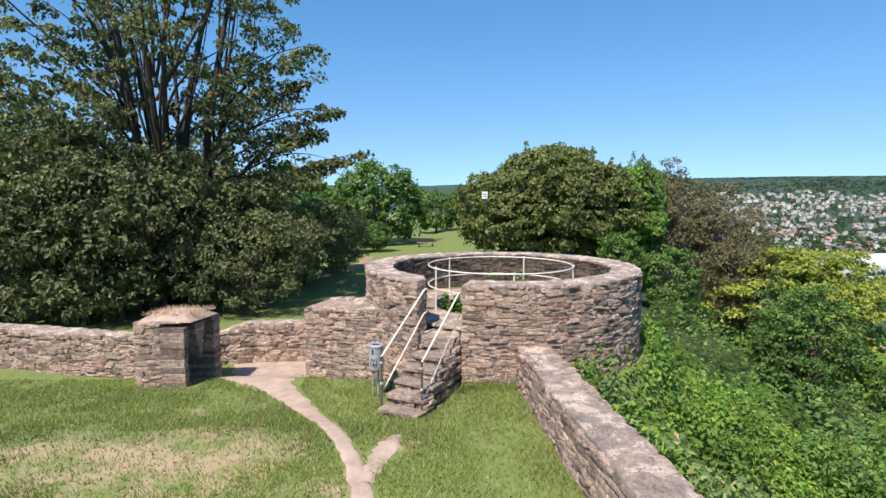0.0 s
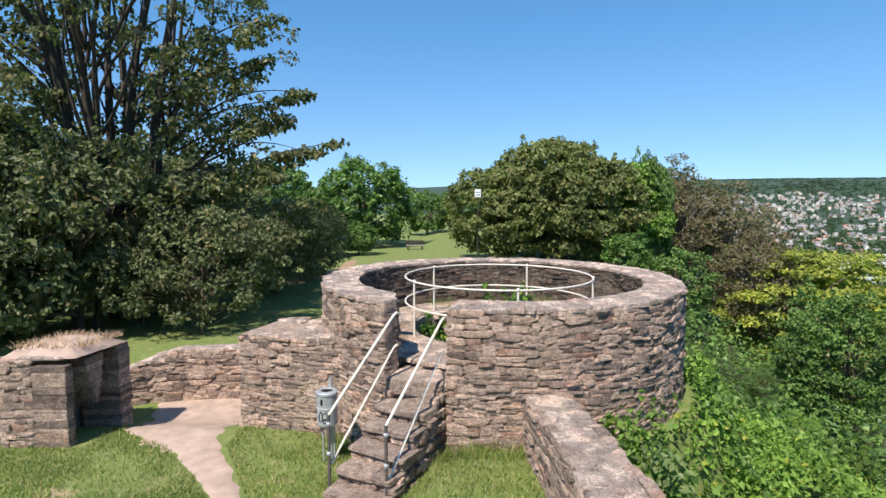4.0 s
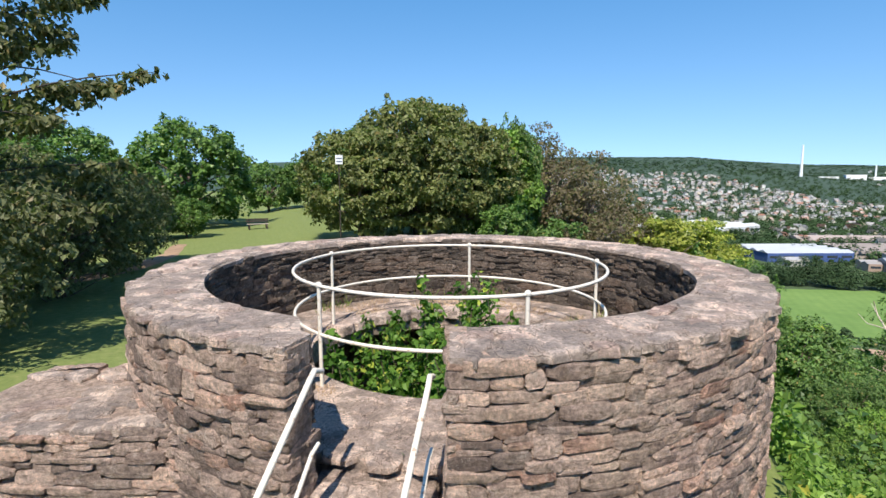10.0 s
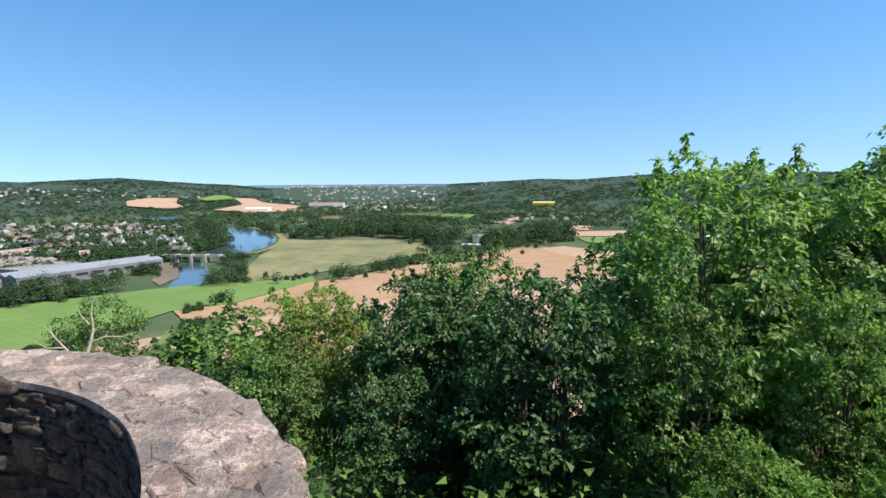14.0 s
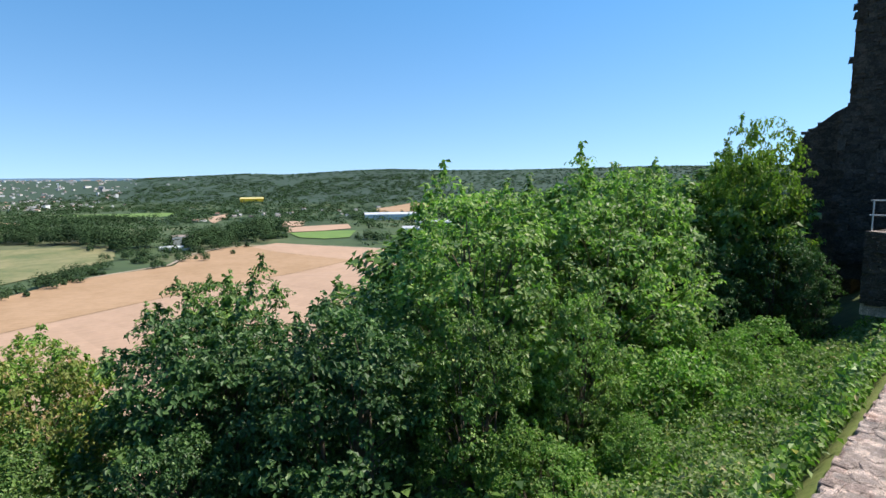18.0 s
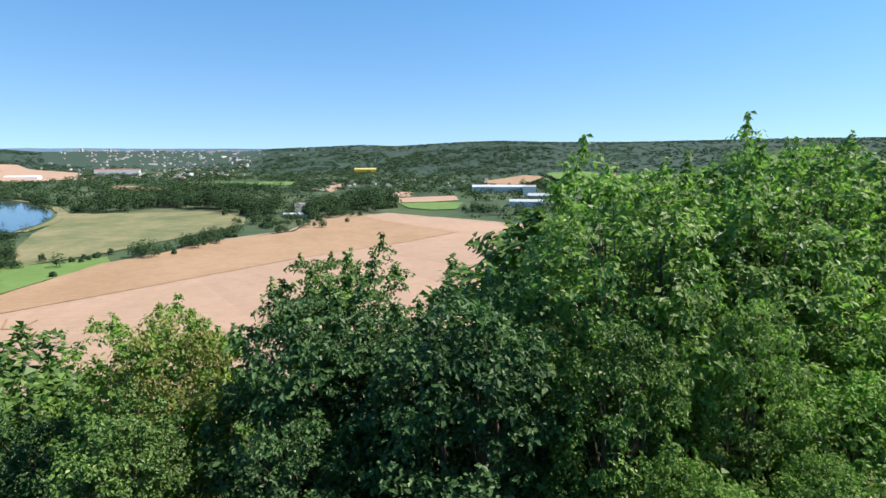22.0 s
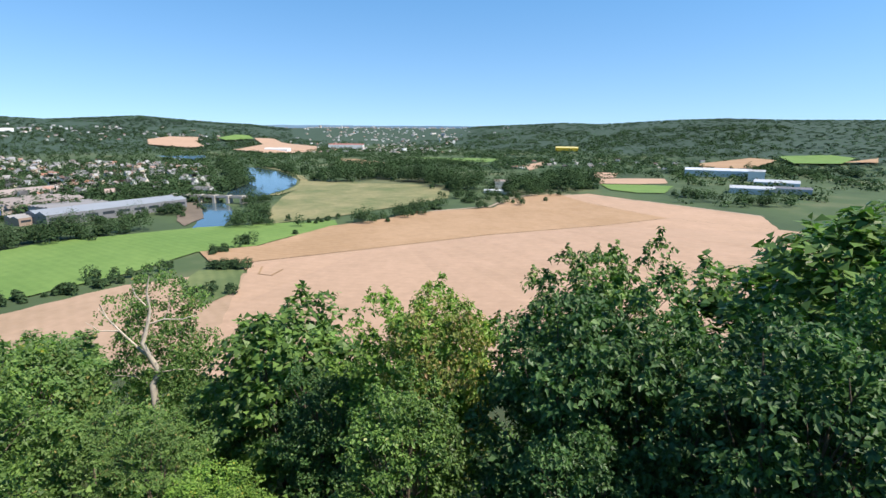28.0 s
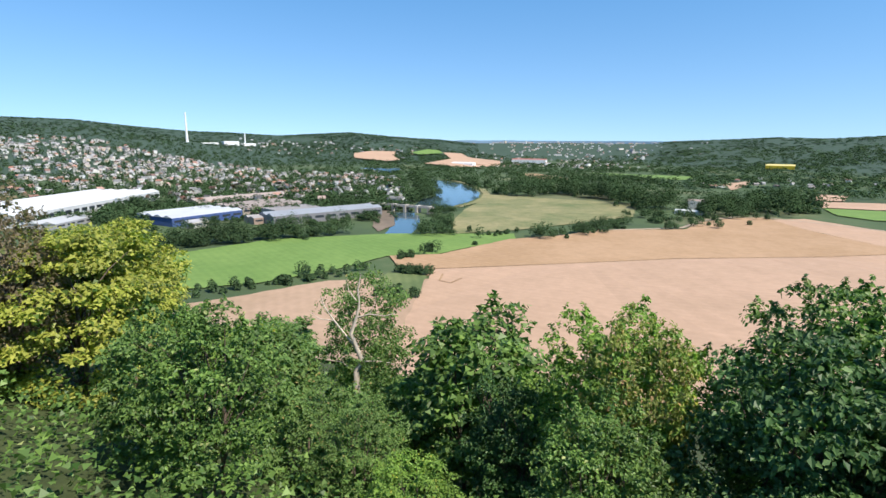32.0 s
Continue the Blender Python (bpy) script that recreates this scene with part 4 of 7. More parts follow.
def rail(top, foot, ground_z, drop, bracket=False):
    """A handrail with two bars, a foot post and an upper fixing."""
    top, foot = Vector(top), Vector(foot)
    ob = empty("handrail", foot.x, foot.y, ground_z, 0, "white-painted steel handrail with two bars beside the stone steps", "handrail", "handrails of the steps")
    inv = ob.matrix_world.inverted()
    curve = [inv @ foot, inv @ foot.lerp(top, 0.5), inv @ top, inv @ (top + Vector((0.04, 0.1, 0.03))), inv @ (top + Vector((0.10, 0.22, -0.02)))]
    tube("top_bar", curve, 0.021, PAINT, ob, "", 10)
    lo, hi = foot + Vector((0.02, 0.03, -drop)), top + Vector((0, 0, -0.52))
    tube("lower_bar", [inv @ lo, inv @ lo.lerp(hi, 0.5), inv @ hi, inv @ (hi + Vector((0.05, 0.09, 0.02)))], 0.016, PAINT, ob, "", 10)
    if bracket:
        p = foot.lerp(top, 0.86)
        tube("bracket", [inv @ (p + Vector((0.13, 0.1, -0.62))), inv @ (p + Vector((0.16, 0.1, -0.72))), inv @ (p + Vector((0.16, 0.1, -1.25)))], 0.022, DARKPAINT, ob, "dark rusted bracket", 8)
    tube("post", [inv @ Vector((foot.x, foot.y, ground_z - 0.2)), inv @ (foot + Vector((0, 0, 0.02)))], 0.024, DARKPAINT, ob, "dark rusted foot post", 10)
    for k in (0.12, 0.55):
        bm = bmesh.new()
        bmesh.ops.create_uvsphere(bm, u_segments=10, v_segments=6, radius=0.04, matrix=Matrix.Translation(inv @ Vector((foot.x, foot.y, foot.z - k))))
        part("clamp", bm, GALV, ob)
    return ob


rail((0.33, 11.52, 1.93), (-0.42, 10.25, 0.80), -0.36, 0.8, True)
rail((-0.43, 11.77, 1.97), (-1.26, 10.62, 0.80), -0.42, 0.72)


def build_ring_rail():
    c = Vector((1.59, 14.83, FLOOR))
    ob = empty("ring_railing", *c, 0, "white-painted round steel railing about the planted pit", "railing")
    ang = np.radians(np.arange(0, 360, 5))
    R = 2.0
    for name, z in (("top_ring", 1.11), ("lower_ring", 0.58)):
        tube(name, [(R * math.cos(a), R * math.sin(a), z) for a in ang], 0.019, PAINT, ob, "", 10, True)
    for a in (207.5, 134, 62, -13, -86):
        x, y = R * math.cos(radians(a)), R * math.sin(radians(a))
        p = tube("post", [(x, y, -0.1), (x, y, 1.1)], 0.022, PAINT, ob, "", 10)
        bm = bmesh.new()
        bmesh.ops.create_uvsphere(bm, u_segments=10, v_segments=6, radius=0.036, matrix=Matrix.Translation((x, y, 1.12)))
        part("knob", bm, PAINT, p)


build_ring_rail()


def build_bin():
    x, y = -1.5, 11.7
    z = -0.40
    ob = empty("litter_bin", x, y, z, 0, "galvanised steel litter bin on a post with a black round mouth", "litter bin")
    bm = bmesh.new()
    r = 0.165
    prof = [(0.0, 0.62), (r - 0.02, 0.62), (r, 0.64), (r, 0.9), (r + 0.006, 0.905), (r + 0.006, 0.925), (r, 0.93), (r, 1.12), (r + 0.012, 1.13), (r + 0.012, 1.16), (r - 0.01, 1.175), (0.1, 1.18), (0.095, 1.17), (0.095, 1.0), (0, 1.0)]
    vs = [bm.verts.new((a, 0, b)) for a, b in prof]
    es = [bm.edges.new((a, b)) for a, b in zip(vs, vs[1:])]
    bmesh.ops.spin(bm, geom=vs + es, cent=(0, 0, 0), axis=(0, 0, 1), angle=2 * math.pi, steps=28, use_duplicate=False)
    bmesh.ops.remove_doubles(bm, verts=bm.verts[:], dist=0.0005)
    bmesh.ops.recalc_face_normals(bm, faces=bm.faces[:])
    part("body", bm, GALV, ob)
    # a black disc just under the rim stands for the shade inside
    bm = bmesh.new()
    bmesh.ops.create_circle(bm, cap_ends=True, segments=24, radius=0.094, matrix=Matrix.Translation((0, 0, 1.165)))
    part("mouth", bm, BLACK, ob, "black disc for the shade in the bin mouth")
    tube("post", [(0.02, 0.19, -0.2), (0.02, 0.19, 1.32)], 0.028, GALV, ob, "", 10)
    for s in (-1, 1):
        tube("leg", [(s * 0.09, 0.08, -0.2), (s * 0.09, 0.08, 0.64)], 0.016, GALV, ob, "", 8)
    # dark painted loops and a bar on the front
    for u, v, ru, rv in ((-0.06, 0.79, 0.032, 0.075), (0.015, 0.8, 0.04, 0.06), (0.02, 0.73, 0.045, 0.03)):
        pts = []
        for a in np.linspace(0, 2 * math.pi, 18, endpoint=False):
            w = (u + ru * math.cos(a) - 0.02) / r
            pts.append((r * math.sin(w), -r * math.cos(w), v + rv * math.sin(a) * (1 + 0.2 * math.sin(2 * a))))
        tube("paint_loop", pts, 0.008, BLACK, ob, "dark painted loop", 6, True)
    bm = bmesh.new()
    box(bm, -0.02, 0.02, -0.004, 0.004, -0.05, 0.05, 0.003)
    bmesh.ops.transform(bm, matrix=pose(r * math.sin(-0.35), -r * math.cos(0.35), 1.03, 0, 0, math.degrees(-0.35)), verts=bm.verts[:])
    part("badge", bm, BLACK, ob, "dark printed bar")


build_bin()


# ---- leaves and trees ----
def leaf_arrays(rng, p, outward, size, up=0.5, spread=0.7, width=0.36):
    """Folded leaves at points p, facing roughly outward and up."""
    n = len(p)
    nr = outward * 0.7 + np.array([0, 0, up]) + rng.normal(0, spread, (n, 3))
    nr /= np.linalg.norm(nr, axis=1)[:, None]
    a = np.cross(nr, rng.normal(0, 1, (n, 3)))
    a[:, 2] -= 0.5
    a /= np.linalg.norm(a, axis=1)[:, None]
    s = np.cross(nr, a)
    l = (size * rng.uniform(0.6, 1.3, n))[:, None]
    v = np.stack([p, p + a * l * 0.5 + s * l * width + nr * l * 0.1, p + a * l - nr * l * 0.08, p + a * l * 0.5 - s * l * width + nr * l * 0.1], 1)
    return v.reshape(-1, 3), np.arange(n * 4).reshape(-1, 4)


def round_leaves(rng, p, outward, size, up=0.6, spread=0.6, width=0.46):
    """Broad folded leaves with a rounded outline, for plants close to the way."""
    n = len(p)
    nr = outward * 0.6 + np.array([0, 0, up]) + rng.normal(0, spread, (n, 3))
    nr /= np.linalg.norm(nr, axis=1)[:, None]
    a = np.cross(nr, rng.normal(0, 1, (n, 3)))
    a[:, 2] -= 0.3
    a /= np.linalg.norm(a, axis=1)[:, None]
    s = np.cross(nr, a)
    l = (size * rng.uniform(0.5, 1.35, n))[:, None]
    lift = nr * l * 0.12
    v = np.stack([p, p + a * l * 0.12 + s * l * width * 0.95 + lift, p + a * l * 0.62 + s * l * width * 0.85 + lift, p + a * l - nr * l * 0.1, p + a * l * 0.62 - s * l * width * 0.85 + lift, p + a * l * 0.12 - s * l * width * 0.95 + lift], 1).reshape(-1, 3)
    k = np.arange(n)[:, None] * 6
    return v, np.concatenate([k + np.array([[0, 1, 2, 3]]), k + np.array([[0, 3, 4, 5]])])


def small_leaves(rng, p, outward, size, up=0.5, spread=0.7, width=0.4):
    """Three-cornered leaves for crowns that are seen from some way off."""
    n = len(p)
    nr = outward * 0.7 + np.array([0, 0, up]) + rng.normal(0, spread, (n, 3))
    nr /= np.linalg.norm(nr, axis=1)[:, None]
    a = np.cross(nr, rng.normal(0, 1, (n, 3)))
    a[:, 2] -= 0.25
    a /= np.linalg.norm(a, axis=1)[:, None]
    s = np.cross(nr, a)
    l = (size * rng.uniform(0.65, 1.35, n))[:, None]
    v = np.stack([p, p + a * l * 0.75 + s * l * width, p + a * l * 0.95 - s * l * width * 0.9], 1)
    return v.reshape(-1, 3), np.arange(n * 3).reshape(-1, 3)


def recolour(ob, leaf, label):
    """The same tree with other leaves: its crown's mesh is copied."""
    t = copy_thing(ob, ob.matrix_world.copy())
    for c in t.children:
        if c.name.startswith("crown"):
            c.data = c.data.copy()
            c.data.materials[0] = leaf
    t["label"] = label
    return t


def unit(rng, n, zmin=-1.0):
    z = rng.uniform(zmin, 1, n)
    a = rng.uniform(0, 2 * np.pi, n)
    r = np.sqrt(1 - z * z)
    return np.stack([r * np.cos(a), r * np.sin(a), z], 1)


def crown_points(rng, centre, radii, clumps, clump_r, per, zmin=-0.6, inner=0.5, flat=0.75):
    """Leaf points in clumps spread over an uneven ellipsoid; also the clumps' centres."""
    d = unit(rng, clumps, zmin)
    lobes = 1 + 0.26 * np.array([noise.noise(Vector(q) * 1.9 + Vector(centre)) for q in d])
    c = np.array(centre) + d * np.array(radii) * (rng.uniform(inner, 1.0, clumps) ** 0.6 * lobes)[:, None]
    k = rng.uniform(0.6, 1.35, clumps) * clump_r
    q = unit(rng, clumps * per, -0.75)
    rad = rng.uniform(0.35, 1.0, clumps * per) ** 0.5
    i = np.repeat(np.arange(clumps), per)
    p = c[i] + q * np.array([1, 1, flat]) * (rad * k[i])[:, None]
    o = q * 0.6 + d[i] * 0.6
    return p, o, c


def limb(a, b, r0, r1, rng, bend=0.12, n=6):
    a, b = np.array(a, float), np.array(b, float)
    k = np.linspace(0, 1, n)[:, None]
    ln = np.linalg.norm(b - a)
    p = a + (b - a) * k + np.sin(k * np.pi) * rng.normal(0, bend, 3) * ln * 0.5
    p[:, 2] += np.sin(k[:, 0] * np.pi) * ln * 0.06
    return tube_arrays(p, np.linspace(r0, r1, n), 6)


def shoot_points(rng, c, centre, count, length, per=36):
    """Leafy shoots that stand out of the upper crown."""
    k = c[c[:, 2] > np.quantile(c[:, 2], 0.35)]
    b = k[rng.integers(0, len(k), count)]
    d = (b - np.array(centre)) * 0.5
    d /= np.linalg.norm(d, axis=1)[:, None] + 1e-6
    d = d + np.array([0, 0, 1.1]) + rng.normal(0, 0.25, (count, 3))
    d /= np.linalg.norm(d, axis=1)[:, None]
    l = length * rng.uniform(0.5, 1.2, count)
    i = np.repeat(np.arange(count), per)
    t = rng.uniform(0, 1, count * per)
    q = rng.normal(0, 1, (count * per, 3))
    q /= np.linalg.norm(q, axis=1)[:, None]
    p = b[i] + d[i] * (t * l[i])[:, None] + q * (0.22 * length * (1.1 - t))[:, None]
    return p, q


def make_tree(seed, h, radii, leaf, label, bark=None, clumps=90, clump_r=0.7, per=160, size=0.13, trunks=1, trunk_r=0.16, base=0.25, zmin=-0.6, inner=0.5, limbs=26, spread=0.7, up=0.5, flat=0.75, shoots=0, shoot=0.9, lean=0.3, near=False, boughs=()):
    """A tree at the origin: tapered trunk with limbs, and a crown of many leaves."""
    rng = np.random.default_rng(seed)
    bark = bark or BARK
    ob = tagged(new("tree"), label, "tree")
    cz = h - radii[2]
    p, o, c = crown_points(rng, (0, 0, cz), radii, clumps, clump_r, per, zmin, inner, flat)
    if shoots:
        sp, so = shoot_points(rng, c, (0, 0, cz), shoots, shoot, 26 if near else 36)
        p, o = np.concatenate([p, sp]), np.concatenate([o, so])
    for a, b, w, n in boughs:
        # a long bough: leaf sprays along its outer part
        k = rng.uniform(0.3, 1.0, 26)
        mid = np.array(a) + (np.array(b) - np.array(a)) * k[:, None] + rng.normal(0, 1, (26, 3)) * np.array([0.55, 0.55, 0.3]) * (w * (1.15 - k))[:, None]
        i = rng.integers(0, 26, n)
        q = unit(rng, n, -0.8) * np.array([1, 1, 0.4])
        p = np.concatenate([p, mid[i] + q * (0.5 * w * rng.uniform(0.2, 1.0, n) * (1.3 - 0.8 * k[i]))[:, None]])
        o = np.concatenate([o, q])
    p[:, 2] = np.maximum(p[:, 2], 0.15 + rng.uniform(0, 0.3, len(p)))
    parts, stems = [], []
    for k in range(trunks):
        a = 2 * math.pi * k / max(trunks, 1) + rng.uniform(0, 1)
        off = 0.0 if trunks == 1 else 0.35
        foot = (off * math.cos(a), off * math.sin(a), -0.6)
        topp = (radii[0] * lean * math.cos(a) * (trunks > 1) + rng.normal(0, 0.15), radii[1] * lean * math.sin(a) * (trunks > 1) + rng.normal(0, 0.15), h * 0.86)
        stems.append((np.array(foot), np.array(topp)))
        parts.append(limb(foot, topp, trunk_r, trunk_r * 0.12, rng, 0.05, 9))
    idx = rng.choice(len(c), min(limbs, len(c)), replace=False)
    for i in idx:
        t = min(max((c[i][2] / h) * rng.uniform(0.55, 0.92), base * 0.7), 0.8)
        foot, topp = min(stems, key=lambda q: float(np.hypot(*(q[1] - c[i])[:2])))
        parts.append(limb(foot + (topp - foot) * t, c[i], trunk_r * 0.42 * (1 - t * 0.5), trunk_r * 0.05, rng, 0.12))
    for a, b, w, n in boughs:
        parts.append(limb(a, b, 0.05, 0.008, rng, 0.1, 9))
    part("trunk", mesh_from("trunk", *join_arrays(parts), bark, True), bark, ob)
    leaves = leaf_arrays(rng, p, o, size * 1.08, up, spread, 0.34) if near else small_leaves(rng, p, o, size * 1.12, up, spread)
    part("crown", mesh_from("crown", *leaves, leaf), leaf, ob)
    return ob


def plant(ob, x, y, top=None, s=None, h=1.0, rz=0.0, wide=1.0, sink=0.0, label=""):
    """A copy of a tree of height h on the ground, scaled to reach the height top."""
    z = gz(x, y) - sink
    k = s if s is not None else max((top - z) / h, 0.2)
    t = copy_thing(ob, pose(x, y, z, 0, 0, rz) @ Matrix.Diagonal((k * wide, k * wide, k, 1)))
    if label:
        t["label"] = label
    return t


def place_first(ob, x, y, rz=0.0, z=None):
    ob.matrix_world = pose(x, y, gz(x, y) if z is None else z, 0, 0, rz)
    return ob


def build_trees():
    # big dark multi-stemmed tree by the west wall
    big = make_tree(11, 21.0, (7.2, 6.6, 9.6), L_DARK, "tall dark-leaved tree with several ivy-clad stems", clumps=430, clump_r=0.56, per=62, size=0.2, flat=0.5, trunks=6, trunk_r=0.26, zmin=-0.8, inner=0.15, limbs=75, base=0.3, up=0.7, bark=BARKDARK, lean=0.5, near=True,
                    boughs=(((2.0, -1.5, 4.5), (8.3, -3.4, 7.0), 1.1, 520), ((2.0, -1.0, 7.0), (7.2, -3.0, 8.8), 1.2, 560), ((1.5, -1.0, 9.0), (6.2, -3.4, 11.6), 1.2, 560), ((1.5, -2.0, 3.0), (6.8, -4.6, 3.4), 1.4, 900), ((1.5, -2.0, 3.4), (7.6, -2.6, 4.6), 1.3, 800), ((2.0, -1.0, 5.5), (7.0, -2.8, 6.6), 1.7, 1000), ((2.0, -1.0, 6.5), (6.4, -2.6, 7.8), 1.7, 1000), ((1.0, -2.0, 5.0), (6.0, -3.6, 5.6), 1.7, 1000), ((1.0, -1.0, 8.0), (5.6, -2.6, 10.0), 1.7, 900)))
    place_first(big, -12.4, 25.0, 20)
    low = make_tree(12, 7.2, (4.2, 3.6, 3.5), L_THICKET, "dense dark bushy tree behind the wall", clumps=300, clump_r=0.48, per=30, size=0.22, trunks=3, trunk_r=0.14, zmin=-0.95, inner=0.4, shoots=60, shoot=0.9, up=0.6, near=True, limbs=60)
    place_first(low, -16.0, 20.0, 0)
    for x, y, k, r in ((-13.6, 19.6, 0.82, 70), (-20, 20, 1.1, 150), (-24, 19, 1.2, 300), (-21, 26, 1.5, 20), (-28, 24, 1.5, 75), (-17, 31, 1.0, 110), (-18.5, 38, 1.3, 200), (-14.5, 44, 0.85, 140)):
        plant(low, x, y, s=k, rz=r)
    bough = make_tree(13, 6.2, (3.9, 2.4, 2.6), L_THICKET, "dark drooping bough over the lawn", clumps=240, clump_r=0.42, per=42, size=0.18, trunks=1, trunk_r=0.08, zmin=-0.9, inner=0.3, limbs=60, up=0.6, near=True)
    place_first(bough, -10.2, 27.0, -30, gz(-10.2, 27.0) - 1.0)
    plant(bough, -8.0, 30.5, s=0.95, rz=20, sink=0.8)
    plant(bough, -10.6, 22.9, s=0.72, rz=-5, sink=0.2)
    plant(bough, -7.6, 36.0, s=0.9, rz=60, sink=0.9)
    plant(bough, -7.9, 21.6, s=0.8, rz=15, sink=0.5)
    plant(low, -12.2, 22.0, s=0.95, rz=250)
    # trees round the lawn
    hb = make_tree(21, 9.0, (5.0, 4.6, 4.6), L_HORN, "broad hornbeam with dense olive-green crown", clumps=420, clump_r=0.58, per=40, size=0.27, trunks=1, trunk_r=0.32, zmin=-0.85, inner=0.62, flat=0.42, up=0.7, near=True, shoots=24, shoot=0.8)
    place_first(hb, 8.3, 41.5, 0, 8.2 - 9.0)
    plant(hb, 4.6, 41.0, top=6.4, h=9.0, rz=80, wide=1.0)
    plant(hb, 11.6, 42.5, top=7.2, h=9.0, rz=170)
    plant(hb, 9.6, 43.0, top=8.6, h=9.0, rz=250, wide=0.7)
    rnd = make_tree(22, 10.0, (5.2, 5.2, 4.7), L_MAPLE, "round green broadleaf tree beside the lawn", clumps=330, clump_r=0.62, per=50, size=0.33, trunk_r=0.3, zmin=-0.9, inner=0.65, up=0.8)
    place_first(rnd, -7.4, 60.0, 0, -1.5)
    for x, y, k, r in ((-12.5, 60, 0.62, 40), (-9.6, 48.5, 0.45, 10), (-6.6, 50.5, 0.3, 100), (-17, 50, 0.75, 130), (-24, 52, 0.85, 200), (-33, 46, 1.0, 15), (-1, 78, 0.62, 300), (27, 66, 0.9, 20), (10, 66, 0.95, 75), (4, 80, 0.66, 12), (-20, 70, 1.0, 33), (-42, 58, 1.2, 70)):
        plant(rnd, x, y, s=k, rz=r)
    lt = make_tree(24, 9.0, (3.4, 3.2, 4.2), L_LIGHT, "fresh green tree beside the hornbeam", clumps=190, clump_r=0.6, per=75, size=0.26, trunk_r=0.2, zmin=-0.9, inner=0.5, up=0.8)
    place_first(lt, 14.6, 44.0, 0, 7.0 - 9.0)
    plant(lt, 17.6, 49.0, s=1.15, rz=50)
    brown = make_tree(23, 11.0, (3.6, 3.4, 5.0), L_BROWN, "thin-leaved brownish tree with bare twigs", clumps=260, clump_r=0.55, per=42, size=0.19, bark=BARKGREY, trunk_r=0.2, zmin=-0.9, limbs=180, inner=0.3)
    place_first(brown, 20.0, 46.0, 0, 7.4 - 11.0)
    plant(rnd, 16.2, 43.6, top=7.5, h=10.0, rz=30, wide=0.35)
    plant(brown, 23.0, 45.0, top=5.2, h=11.0, rz=120)
    plant(brown, 23.0, 40.5, top=2.5, h=11.0, rz=220)
    # the slope below the tower
    yel = make_tree(31, 11.0, (4.6, 4.4, 4.3), L_YELLOW, "yellow-green leafed tree on the slope", clumps=210, clump_r=0.78, per=120, size=0.22, trunk_r=0.22, zmin=-0.75, inner=0.6, flat=0.36, up=1.2)
    place_first(yel, 25.3, 39.0, 0, 0.4 - 11.0)
    plant(yel, 30.8, 42.5, top=-0.2, h=11.0, rz=100)
    dk = make_tree(32, 9.0, (2.9, 2.9, 4.1), L_MAPLE, "bushy dark green maple on the steep slope", clumps=330, clump_r=0.46, per=44, size=0.165, flat=0.36, trunks=3, trunk_r=0.1, zmin=-0.9, inner=0.4, shoots=110, shoot=0.6, up=1.3, spread=0.55, limbs=60, near=True)
    place_first(dk, 20.4, 7.6, 0, 1.6 - 9.0)
    br = make_tree(33, 8.0, (2.8, 2.8, 3.5), L_LIGHT, "bright green young tree on the slope", clumps=290, clump_r=0.42, per=42, size=0.15, flat=0.4, trunks=2, trunk_r=0.09, zmin=-0.9, inner=0.4, shoots=90, shoot=0.5, up=1.3, spread=0.55, near=True)
    place_first(br, 21.5, 13.2, 0, 0.0 - 8.0)
    ol = make_tree(34, 9.0, (3.1, 3.1, 3.9), L_OLIVE, "olive green tree on the slope", clumps=310, clump_r=0.43, per=42, size=0.15, flat=0.38, trunks=2, trunk_r=0.11, zmin=-0.9, inner=0.4, shoots=100, shoot=0.6, up=1.3, spread=0.55, near=True)
    place_first(ol, 24.0, 25.0, 0, -5.0 - 9.0)
    # plainer crowns for the lower slope
    dkf = make_tree(35, 9.0, (2.9, 2.9, 4.1), L_MAPLE, "bushy dark green maple lower on the slope", clumps=170, clump_r=0.55, per=48, size=0.26, flat=0.5, trunks=3, trunk_r=0.1, zmin=-0.9, inner=0.5, shoots=40, shoot=0.6, up=0.8, spread=0.6)
    place_first(dkf, 41.0, 30.0, 66, -11.0 - 9.0)
    brf = make_tree(36, 8.0, (2.8, 2.8, 3.5), L_LIGHT, "bright green young tree lower on the slope", clumps=150, clump_r=0.5, per=44, size=0.24, flat=0.55, trunks=2, trunk_r=0.09, zmin=-0.9, inner=0.5, shoots=30, shoot=0.5, up=0.8, spread=0.6)
    place_first(brf, 31.0, 33.0, 20, -5.4 - 8.0)
    olf = make_tree(37, 9.0, (3.1, 3.1, 3.9), L_OLIVE, "olive green tree lower on the slope", clumps=160, clump_r=0.52, per=46, size=0.25, flat=0.5, trunks=2, trunk_r=0.11, zmin=-0.9, inner=0.5, shoots=40, shoot=0.6, up=0.8, spread=0.6)
    place_first(olf, 48.0, 26.0, 6, -14.0 - 9.0)
    FARKIND = {id(dk): dkf, id(br): brf, id(ol): olf}
    sv = recolour(dk, L_SUNLIT, "tall maple below the parapet, its leaves coloured pale as if sunlit")
    sv.matrix_world = pose(13.2, 1.6, 4.8 - 9.9, 0, 0, 100) @ Matrix.Diagonal((1.08, 1.08, 1.1, 1))
    sd = recolour(dk, L_SHADE, "maple in the thicket on the slope, its leaves darkened for tree shade")
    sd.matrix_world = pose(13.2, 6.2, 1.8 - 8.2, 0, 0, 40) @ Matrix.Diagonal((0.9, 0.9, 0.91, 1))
    yg = recolour(br, L_FRESH, "sunlit yellow-green tree beside the keep")
    yg.matrix_world = pose(13.2, -16.6, 6.0 - 10.4, 0, 0, 60) @ Matrix.Diagonal((1.0, 1.0, 1.3, 1))
